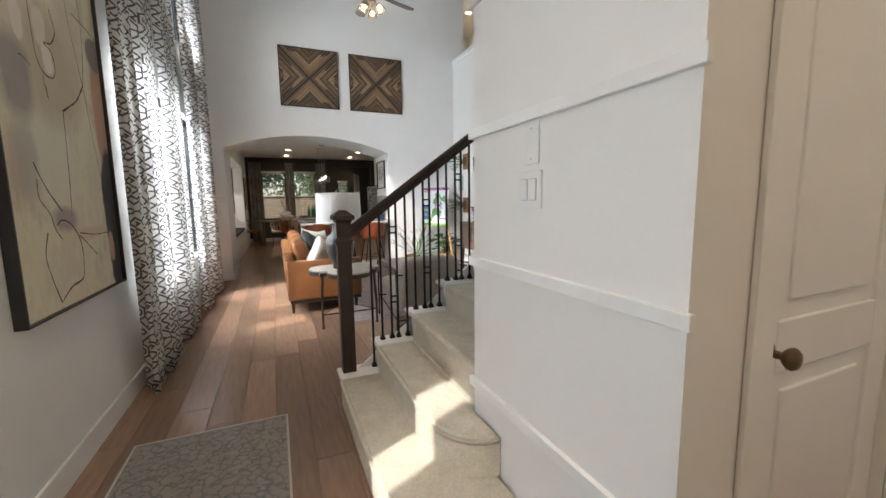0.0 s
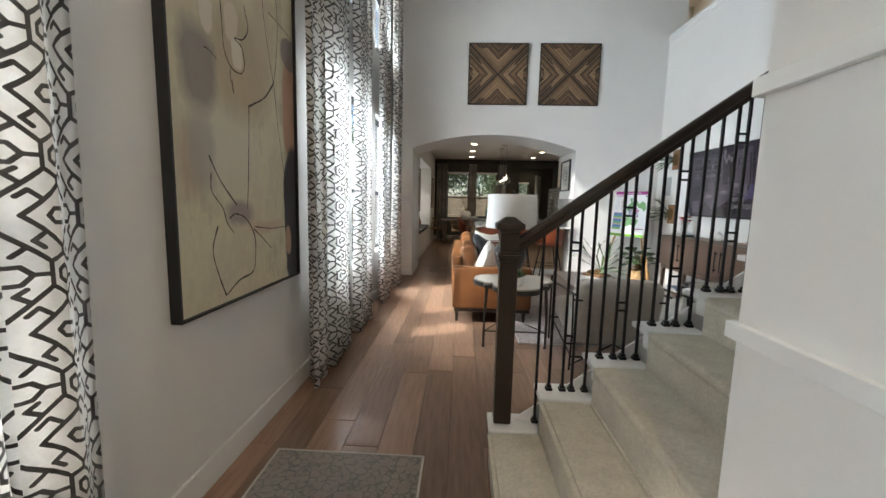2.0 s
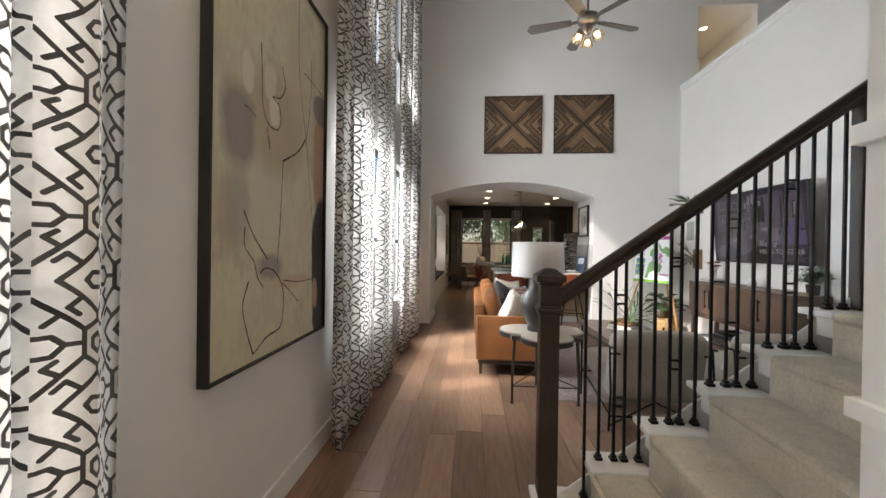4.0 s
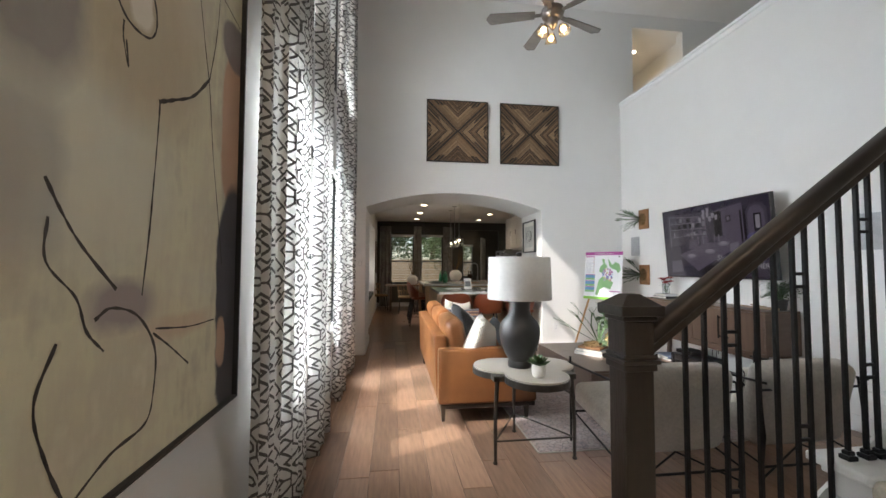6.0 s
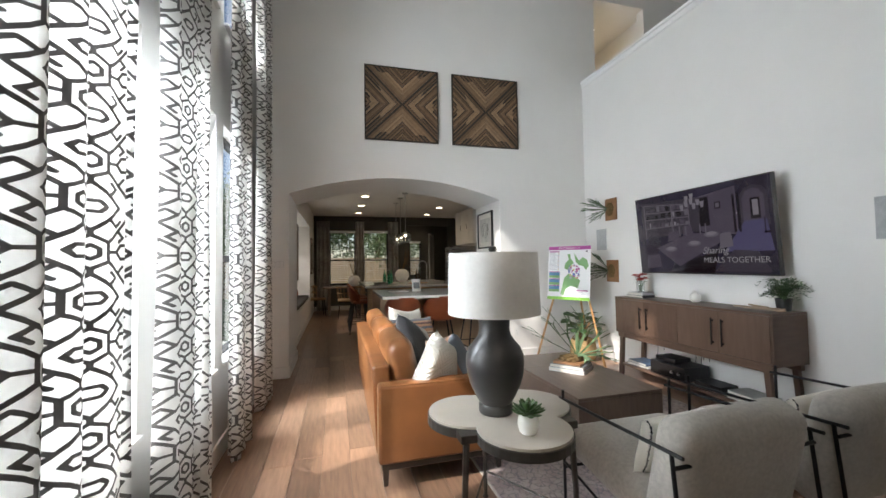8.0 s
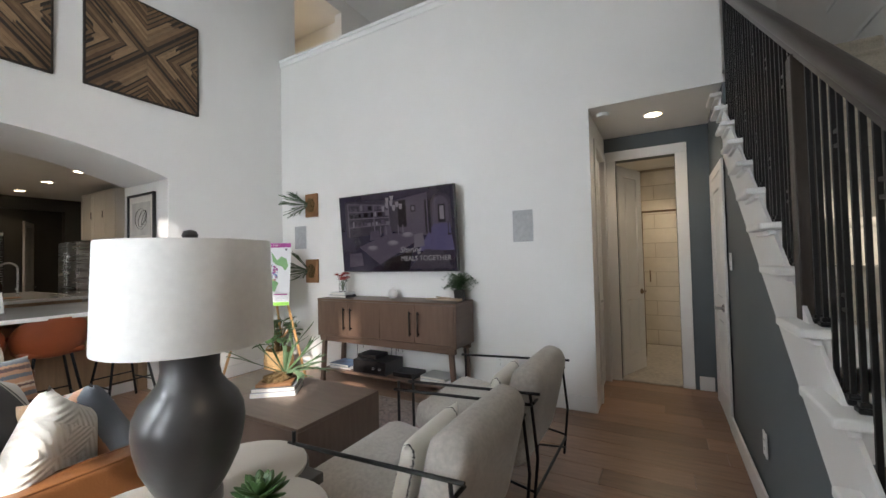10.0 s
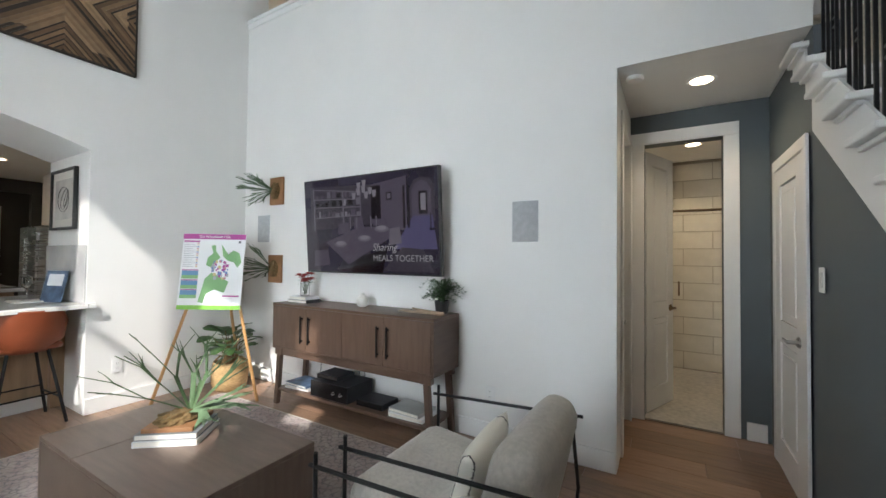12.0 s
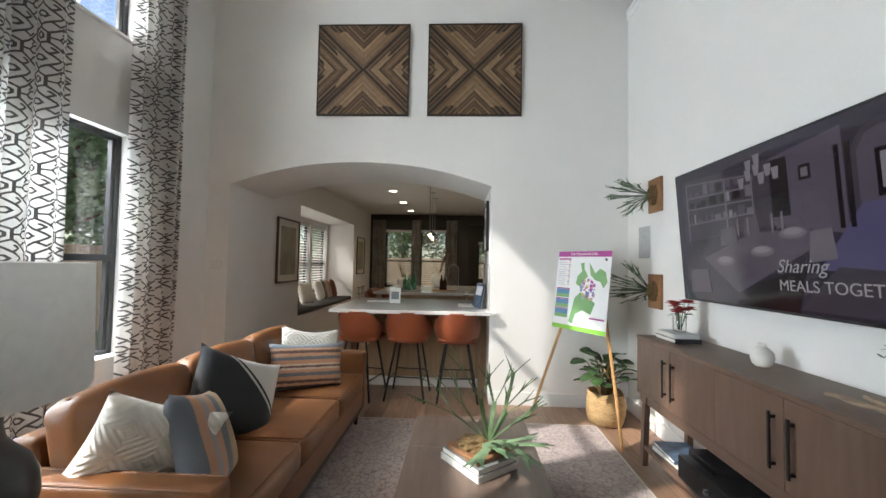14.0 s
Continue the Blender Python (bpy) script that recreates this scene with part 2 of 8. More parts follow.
def wall_x(name, x0, x1, y0, y1, z0, z1, material, holes=(), kind="structure"):
    """A wall that runs along y, with holes (y0, y1, z0, z1) through it."""
    bm = bmesh.new()
    cuts = sorted({y0, y1, *[h[0] for h in holes], *[h[1] for h in holes]})
    for a, b in zip(cuts, cuts[1:]):
        hs = sorted([h for h in holes if h[0] < (a + b) / 2 < h[1]], key=lambda h: h[2])
        z = z0
        for h in hs:
            if h[2] > z:
                box(bm, x0, a, z, x1, b, h[2])
            z = h[3]
        if z < z1:
            box(bm, x0, a, z, x1, b, z1)
    bmesh.ops.remove_doubles(bm, verts=bm.verts, dist=1e-5)
    return tagged(part(name, bm, material), name.replace("_", " ") + " with flat painted plaster", "wall", kind=kind)


def wall_y(name, y0, y1, x0, x1, z0, z1, material, holes=(), kind="structure"):
    bm = bmesh.new()
    cuts = sorted({x0, x1, *[h[0] for h in holes], *[h[1] for h in holes]})
    for a, b in zip(cuts, cuts[1:]):
        hs = sorted([h for h in holes if h[0] < (a + b) / 2 < h[1]], key=lambda h: h[2])
        z = z0
        for h in hs:
            if h[2] > z:
                box(bm, a, y0, z, b, y1, h[2])
            z = h[3]
        if z < z1:
            box(bm, a, y0, z, b, y1, z1)
    bmesh.ops.remove_doubles(bm, verts=bm.verts, dist=1e-5)
    return tagged(part(name, bm, material), name.replace("_", " ") + " with flat painted plaster", "wall", kind=kind)


def struct(name, b, material, label, category, bevel=0.003):
    return tagged(boxed(name, b, material, None, bevel), label, category, kind="structure")

# ---- structure ----
WX, TVX, FY, TOP = -0.685, 3.65, 7.755, 5.54          # left wall, wall with the television, far wall, ceiling
BACK = -1.3
WIN = [(1.10, 1.96), (3.86, 4.70), (4.88, 5.74), (5.92, 6.78)]
LOW, HIGH = (0.62, 2.36), (3.10, 5.06)
holes = [(a, b, *LOW) for a, b in WIN] + [(a, b, *HIGH) for a, b in WIN[1:]] + [(*WIN[0], 3.72, HIGH[1])]
wall_x("wall_west", WX - 0.16, WX, BACK, FY, 0, TOP, WHITE, holes)
wall_y("wall_south", BACK - 0.15, BACK, WX - 0.16, 2.8, 0, TOP, WHITE)
wall_x("wall_entry_east", 2.65, 2.8, BACK, 0.985, 0, TOP, WHITE)
# wall beside the stair foot and the closet door wall
wall_y("wall_closet", 0.987, 1.10, 1.037, 2.8, 0, TOP, WHITE, [(1.326, 2.086, 0, 2.28)])
wall_x("wall_stair_end", 1.035, 1.16, 0.985, 1.93, 0, TOP, WHITE)
wall_y("wall_stair_back", 1.81, 1.932, 1.16, 7.0, 0, TOP, WHITE)
# wall with the television, half height to the loft
wall_x("wall_east", TVX, TVX + 0.13, 2.965, FY, 0, 3.96, WHITE, [(2.965, 3.888, 0, 2.54)])
struct("ledge_cap", (TVX - 0.025, 2.9, 3.965, TVX + 0.16, FY - 0.002, 4.0), TRIM, "white painted cap on the half wall of the loft", "trim")
struct("ledge_moulding", (TVX - 0.014, 2.9, 3.90, TVX - 0.002, FY - 0.002, 3.963), TRIM, "white moulding strip under the ledge cap", "trim")


def arch_wall():
    """The deep far wall with its low segmental arch, and the loft opening above."""
    AL, AR, SP, RISE = -0.45, 2.283, 2.19, 0.24
    bm = bmesh.new()
    c, h = (AL + AR) / 2, (AR - AL) / 2
    R = (h * h + RISE * RISE) / (2 * RISE)
    out = [(AL + 2 * h * i / 28, SP + RISE - R + math.sqrt(R * R - (AL + 2 * h * i / 28 - c) ** 2)) for i in range(29)]
    outline = [(WX - 0.16, 0), (AL, 0)] + out + [(AR, 0), (6.9, 0), (6.9, 2.9), (WX - 0.16, 2.9)]
    to = Matrix(((1, 0, 0, 0), (0, 0, 1, 0), (0, 1, 0, 0), (0, 0, 0, 1)))
    prism(bm, outline, 0.95, Matrix.Translation((0, FY, 0)) @ to)
    ob = part("wall_north", bm, WHITE)
    tagged(ob, "white plaster wall with a wide low arch", "wall", kind="structure")


arch_wall()
wall_y("wall_north_upper", FY, FY + 0.14, WX - 0.16, 6.9, 2.9, TOP, WHITE, [(3.89, 4.81, 2.9, 5.31)])
# loft: floor, hall behind the opening, far walls
struct("loft_floor", (TVX + 0.13, 2.98, 2.545, 6.9, FY, 2.80), WHITE, "upper floor slab over the small hall", "floor", 0)
struct("loft_hall_floor", (3.7, FY + 0.14, 2.902, 5.4, 9.6, 2.95), CARPET, "carpeted upper hall floor", "floor", 0)
wall_x("wall_loft_hall_west", 3.76, 3.89, FY + 0.14, 9.6, 2.95, 5.31, WHITE)
wall_x("wall_loft_hall_east", 4.95, 5.06, FY + 0.14, 9.6, 2.95, 5.31, WHITE)
wall_y("wall_loft_hall_end", 9.6, 9.7, 3.76, 5.06, 2.95, 5.31, WHITE)
struct("ceiling_loft_hall", (3.76, FY + 0.14, 5.312, 5.06, 9.7, 5.36), CEIL, "white ceiling of the upper hall", "ceiling", 0)
wall_x("wall_loft_east", 6.9, 7.0, 1.8, FY, 0, TOP, WHITE)
struct("ceiling", (WX - 0.2, BACK - 0.2, TOP + 0.002, 7.0, FY + 0.2, TOP + 0.12), CEIL, "high white ceiling over the living room", "ceiling", 0)

# floor bed
struct("floor_bed", (WX - 0.16, BACK - 0.15, -0.10, 7.0, 16.4, -0.012), SUBFLOOR, "dark bed under the floor planks", "floor", 0)
# small hall with bath
wall_y("wall_hall_north", 3.89, 3.99, TVX + 0.13, 4.66, 0, 2.54, WHITE, [(3.95, 4.58, 0, 2.28)])
wall_x("wall_hall_end", 4.665, 4.78, 2.9, 3.99, 0, 2.54, GREYWALL, [(3.245, 3.785, 0, 2.29)])
struct("ceiling_hall", (TVX + 0.132, 2.98, 2.5405, 7.0, 5.0, 2.5445), CEIL, "white ceiling of the small hall", "ceiling", 0)
# kitchen shell
KX0, KX1, KY0, KY1, KZ = -0.55, 4.6, FY + 0.95, 14.6, 2.76
wall_x("wall_kitchen_west", KX0 - 0.62, KX0, KY0, KY1, 0, KZ, WHITE, [(9.8, 12.9, 0.52, 2.28)])
wall_y("wall_kitchen_north", KY1, KY1 + 0.14, KX0 - 0.62, KX1, 0, KZ, DARKWALL, [(-0.12, 0.64, 0.74, 2.34), (0.86, 1.60, 0.74, 2.34), (2.2, 3.5, 0, 2.51)])
wall_x("wall_kitchen_east", KX1, KX1 + 0.12, KY0, 16.2, 0, KZ, WHITE)
struct("ceiling_kitchen", (KX0 - 0.7, KY0 - 0.01, KZ + 0.002, KX1 + 0.2, 16.4, KZ + 0.1), CEIL, "white kitchen ceiling", "ceiling", 0)
wall_y("wall_nook_north", 16.2, 16.32, 2.0, KX1, 0, KZ, DARKWALL, [(2.55, 2.95, 0.9, 2.12)])
wall_x("wall_nook_west", 2.08, 2.2, KY1 + 0.14, 16.2, 0, KZ, DARKWALL)


# ---- staircase ----
NSTEP, RUN, RISE_H, NX, NZ = 16, 0.2416, 0.179, 0.5804, 0.171
SY0, SY1, CAPY = 1.932, 2.975, 3.038


def nose(n):
    return NX + RUN * (n - 1), NZ + RISE_H * (n - 1)


def end_outline(x0, x1, y_end, y1, r):
    """Plan of a starting step, its front corner at y_end turned round."""
    pts = [(x1, y1), (x0, y1), (x0, y_end + r)]
    for i in range(1, 11):
        a = math.pi / 2 * i / 10
        pts.append((x0 + (x1 - x0) * (1 - math.cos(a)), y_end + r * (1 - math.sin(a))))
    return pts


stair = thing("staircase", "cream carpeted stair with white painted tread ends", "stairs", kind="structure")
for n in range(1, NSTEP + 1):
    x, z = nose(n)
    # white body, tread end with its moulding
    y0 = SY0 + 0.006
    boxed("step_body", (x + 0.028, 2.83, max(0, z - RISE_H + 0.065), x + RUN + 0.03, SY1, z - 0.032), TRIM, stair, 0.002)
    boxed("tread_end", (x - 0.006, 2.86, z - 0.030, x + RUN + 0.024, CAPY, z), TRIM, stair, 0.008, seg=3)
    boxed("cove_moulding", (x + 0.012, SY1 + 0.001, z - 0.052, x + RUN + 0.012, SY1 + 0.030, z - 0.031), TRIM, stair, 0.006)
    bm = bmesh.new()
    if n <= 2:
        ye, r = (1.50, 0.34) if n == 1 else (1.70, 0.24)
        prism(bm, end_outline(x - 0.012, 1.031, ye, 2.86, r), 0.045, Matrix.Translation((0, 0, z - 0.045)))
        prism(bm, end_outline(x - 0.004, 1.031, ye + 0.008, 2.86, r), z - 0.040 - max(0.0, z - RISE_H), Matrix.Translation((0, 0, max(0.0, z - RISE_H))))
        if n == 2:
            box(bm, 1.0315, SY0 + 0.004, z - RISE_H, x + RUN + 0.02, 2.86, z, 0)
        bmesh.ops.bevel(bm, geom=[e for e in bm.edges if all(min(abs(v.co.z - z), abs(v.co.z - z + 0.045)) < 1e-4 for v in e.verts) and abs(e.verts[0].co.z - e.verts[1].co.z) < 1e-4], offset=0.018, segments=4, affect="EDGES")
    else:
        box(bm, x - 0.012, y0, z - 0.045, x + RUN + 0.02, 2.858, z, 0.02, 4)
        box(bm, x - 0.005, y0, z - RISE_H - 0.01, x + 0.06, 2.858, z - 0.024, 0.003)
    smooth(part("carpet_tread", bm, CARPET, stair, "cream looped carpet"))
# slanted skirt board on the side of the stair
s0, s1 = nose(1), nose(NSTEP)
bm = bmesh.new()
to = Matrix(((1, 0, 0, 0), (0, 0, 1, 0), (0, 1, 0, 0), (0, 0, 0, 1)))
prism(bm, [(s0[0] + 0.05, 0.0), (0.92, 0.0), (3.60, 1.983), (3.60, nose(1)[1] + (3.60 - NX) * RISE_H / RUN - 0.04), (s0[0] + 0.05, s0[1] - 0.06)], 0.012, Matrix.Translation((0, SY1 - 0.002, 0)) @ to)
part("skirt_board", bm, TRIM, stair)
# slate wall under the stair
bm = bmesh.new()
prism(bm, [(0.92, 0), (4.663, 0), (4.663, 2.54), (3.652, 2.54), (3.652, 2.03), (3.60, 2.00), (0.97, 0.05)], 0.10, Matrix.Translation((0, SY1 - 0.11, 0)) @ to)
tagged(part("wall_under_stair", bm, GREYWALL), "slate grey painted wall under the stair", "wall", kind="structure")
struct("baseboard_stair", (1.10, SY1 + 0.002, 0, 3.69, SY1 + 0.016, 0.12), TRIM, "white baseboard along the slate wall", "baseboard")

railing = thing("stair_railing", "dark oak handrail and posts with black iron balusters", "railing")
RX0, RZ0, RS, RY = 0.70, 1.068, 0.724, 2.957


def rail_z(x):
    return RZ0 + RS * (x - RX0)


bm = bmesh.new()
for w, h0, h1, bv in ((0.062, 0.012, 0.058, 0.018), (0.044, -0.012, 0.018, 0.004)):
    a, b = Vector((0.66, RY, rail_z(0.66) + h0)), Vector((3.62, RY, rail_z(3.62) + h0))
    m = Matrix.Translation(a) @ (b - a).to_track_quat("X", "Z").to_matrix().to_4x4()
    box(bm, 0, -w / 2, 0, (b - a).length, w / 2, h1 - h0, bv, 3, m)
smooth(part("handrail", bm, RAILWOOD, railing))


def newel(x, y, z0, z1, cap=True, w=0.043):
    bm = bmesh.new()
    box(bm, x - w, y - w, z0, x + w, y + w, z1 - 0.06, 0.004)
    post = part("newel_post", bm, DARKWOOD, railing, "dark stained oak post")
    if cap:
        bm = bmesh.new()
        box(bm, x - w - 0.0015, y - w - 0.0015, z1 - 0.169, x + w + 0.0015, y + w + 0.0015, z1 - 0.076, 0.003)
        bands = ((0.050, z1 - 0.215, z1 - 0.195), (0.057, z1 - 0.195, z1 - 0.183), (0.050, z1 - 0.183, z1 - 0.17))
        for hw, za, zb in ((0.052, z1 - 0.075, z1 - 0.06), (0.066, z1 - 0.06, z1 - 0.03)):
            box(bm, x - hw, y - hw, za, x + hw, y + hw, zb, 0.004)
        v = [bm.verts.new((x + sx * 0.060, y + sy * 0.060, z1 - 0.03)) for sx, sy in ((-1, -1), (1, -1), (1, 1), (-1, 1))]
        t = [bm.verts.new((x + sx * 0.020, y + sy * 0.020, z1)) for sx, sy in ((-1, -1), (1, -1), (1, 1), (-1, 1))]
        for i in range(4):
            bm.faces.new((v[i], v[(i + 1) % 4], t[(i + 1) % 4], t[i]))
        bm.faces.new(t)
        part("cap", bm, DARKWOOD, post)
        bm = bmesh.new()
        for hw, za, zb in bands:
            box(bm, x - hw, y - hw, za, x + hw, y + hw, zb, 0.004)
        part("band_moulding", bm, DARKWOOD, post)
    return post


newel(0.645, 2.965, NZ + 0.001, 1.225)
newel(1.985, RY, nose(6)[1] + 0.001, rail_z(1.985) + 0.04, False, 0.030)


def baluster(x, z0):
    bm = bmesh.new()
    box(bm, x - 0.0063, RY - 0.0063, z0 + 0.004, x + 0.0063, RY + 0.0063, rail_z(x) - 0.004, 0.0015, 1)
    b = part("baluster", bm, BLACK, railing)
    bm = bmesh.new()
    box(bm, x - 0.017, RY - 0.017, z0 + 0.001, x + 0.017, RY + 0.017, z0 + 0.016, 0.003, 1)
    box(bm, x - 0.012, RY - 0.012, z0 + 0.016, x + 0.012, RY + 0.012, z0 + 0.030, 0.003, 1)
    part("shoe", bm, BLACK, b)


for n in range(1, 14):
    x, z = nose(n)
    for k, dx in enumerate((0.055, 0.122, 0.168, 0.233)):
        bx = x + dx
        if n == 1 and k < 3 or abs(bx - 1.985) < 0.045 or bx > 3.60:
            continue
        baluster(bx, z)
    # short rungs that tie the middle pair together, low and high
    xm = x + 0.145
    if n > 1 and abs(xm - 1.985) > 0.075 and xm < 3.56:
        top = rail_z(xm) - 0.012 - z
        for hz in (0.245, 0.285, top - 0.185, top - 0.145):
            boxed("rung", (xm - 0.0155, RY - 0.004, z + hz, xm + 0.0155, RY + 0.004, z + hz + 0.010), BLACK, railing, 0)

# trims on the white wall beside the stair foot
for z in (0.46, 1.0, 1.525, 2.03, 2.54, 3.05, 3.56):
    bm = bmesh.new()
    box(bm, 1.016, 0.968, z, 1.035, 1.945, z + 0.038, 0.002)
    box(bm, 1.036, 1.9325, z, 5.2, 1.95, z + 0.038, 0.002) if z > 0.6 else None
    tagged(part("wall_batten", bm, TRIM), "white flat batten across the panelled wall", "trim", kind="structure")

# ---- windows, baseboards, doors ----
def window(name, y0, y1, z0, z1, label, glazed=True):
    """A black-framed sash window in the left wall, with its white sill."""
    w = thing(name, label, "window", kind="structure")
    xo, xi = WX - 0.13, WX - 0.075
    f = 0.045
    boxed("frame_side", (xo, y0, z0, xi, y0 + f, z1), BLACKFRAME, w)
    boxed("frame_side", (xo, y1 - f, z0, xi, y1, z1), BLACKFRAME, w)
    boxed("frame_head", (xo, y0 + f, z1 - f, xi, y1 - f, z1), BLACKFRAME, w)
    boxed("frame_foot", (xo, y0 + f, z0 + 0.022, xi, y1 - f, z0 + f + 0.01), BLACKFRAME, w)
    zm = z0 + (z1 - z0) * 0.44
    boxed("meeting_rail", (xo + 0.005, y0 + f, zm - 0.025, xi + 0.008, y1 - f, zm + 0.025), BLACKFRAME, w)
    boxed("sash_stile", (xo + 0.01, y0 + f, z0 + f, xi - 0.008, y0 + f + 0.03, z1 - f), BLACKFRAME, w)
    boxed("sash_stile", (xo + 0.01, y1 - f - 0.03, z0 + f, xi - 0.008, y1 - f, z1 - f), BLACKFRAME, w)
    boxed("sill", (WX - 0.07, y0, z0 + 0.001, WX + 0.03, y1, z0 + 0.022), TRIM, w, 0.005)
    p = boxed("pane", (xo + 0.025, y0 + f, z0 + f, xo + 0.031, y1 - f, z1 - f), PANE, w, 0)
    p.visible_shadow = False
    return w


k = 1
for a, b in WIN:
    window("window_%d" % k, a, b, *LOW, "tall black sash window with a white sill")
    if a > 2:
        window("window_%d" % (k + 1), a, b, *HIGH, "high black sash window with a white sill")
    k += 2

# unseen window, added at a height that lets sun onto the upper treads only
window("window_2", *WIN[0], 3.72, HIGH[1], "high black sash window over the entry, out of view")
H = 0.13
for b in ((WX + 0.001, BACK, 0, WX + 0.016, FY - 0.001, H), (TVX - 0.016, 3.889, 0, TVX - 0.001, FY - 0.017, H), (2.284, FY - 0.016, 0, TVX - 0.017, FY - 0.001, H),
          (WX + 0.017, FY - 0.016, 0, -0.451, FY - 0.001, H), (-0.449, FY + 0.001, 0, -0.434, FY + 0.949, H), (KX0 + 0.001, KY0 + 0.02, 0, KX0 + 0.016, KY1 - 0.02, H),
          (4.648, 2.99, 0, 4.664, 3.11, H), (1.019, 0.99, 0, 1.034, 1.53, H), (KX0 + 0.02, KY1 - 0.016, 0, 2.19, KY1 - 0.001, H)):
    struct("baseboard", b, TRIM, "white painted baseboard", "baseboard", 0.004)


def panel_door(name, label, w, h, m, knob_side=1, knob="lever", casing=True, metal=BRONZE, t=0.036):
    """A white two-panel door in local x (width), y (thickness), z. Front faces -y."""
    d = thing(name, label, "door", m, kind="structure")
    bm = bmesh.new()
    st = 0.115
    zr = 0.80
    for b in ((0, 0, st, h), (w - st, 0, w, h), (st, 0, w - st, 0.20), (st, zr, w - st, zr + 0.15), (st, h - st, w - st, h)):
        box(bm, b[0], 0, b[1] + 0.008, b[2], t, b[3], 0.002, 1)
    part("stile_and_rail_frame", bm, TRIM, d)
    for z0, z1 in ((0.20, zr), (zr + 0.15, h - st)):
        bm = bmesh.new()
        box(bm, st + 0.001, 0.010, z0 + 0.001, w - st - 0.001, t - 0.010, z1 - 0.001)
        box(bm, st + 0.05, 0.003, z0 + 0.05, w - st - 0.05, t - 0.003, z1 - 0.05, 0.006, 2)
        part("raised_panel", bm, TRIM, d)
    kx = w - 0.065 if knob_side > 0 else 0.065
    for sy in (-1, 1):
        y = 0.0 if sy < 0 else t
        bm = bmesh.new()
        lathe(bm, [(0.031, 0), (0.031, 0.006), (0.024, 0.011), (0.011, 0.014), (0.010, 0.036)] + ([(0.019, 0.042), (0.028, 0.052), (0.029, 0.060), (0.022, 0.069), (0.008, 0.073)] if knob == "knob" else [(0.011, 0.05)]), 24)
        bmesh.ops.transform(bm, matrix=pose(kx, y, 0.88, 90 if sy < 0 else -90), verts=bm.verts)
        if knob == "lever":
            box(bm, min(kx, kx - knob_side * 0.10), y + sy * 0.052 - 0.005, 0.872, max(kx, kx - knob_side * 0.10), y + sy * 0.052 + 0.005, 0.888, 0.004)
        smooth(part("door_handle", bm, metal, d, "aged metal door handle"))
    return d


def casing_y(x0, x1, z1, y, w=0.085, t=0.016, label="white door casing"):
    """Casing round a doorway in a wall that runs along x; front face towards the sign of t."""
    c = thing("door_casing", label, "trim", kind="structure")
    ya, yb = (y, y + t) if t > 0 else (y + t, y)
    boxed("casing_leg", (x0 - w, ya, 0, x0, yb, z1), TRIM, c)
    boxed("casing_leg", (x1, ya, 0, x1 + w, yb, z1), TRIM, c)
    boxed("casing_head", (x0 - w, ya, z1 + 0.001, x1 + w, yb, z1 + w), TRIM, c)


def casing_x(y0, y1, z1, x, w=0.085, t=-0.016):
    c = thing("door_casing", "white flat door casing", "trim", kind="structure")
    xa, xb = (x, x + t) if t > 0 else (x + t, x)
    boxed("casing_leg", (xa, y0 - w, 0, xb, y0, z1), TRIM, c)
    boxed("casing_leg", (xa, y1, 0, xb, y1 + w, z1), TRIM, c)
    boxed("casing_head", (xa, y0 - w, z1 + 0.001, xb, y1 + w, z1 + w), TRIM, c)


panel_door("closet_door", "white two-panel closet door with a bronze knob", 0.752, 2.27, pose(1.330, 1.02, 0), -1, "knob")
casing_y(1.326, 2.086, 2.28, 0.985, t=-0.016)

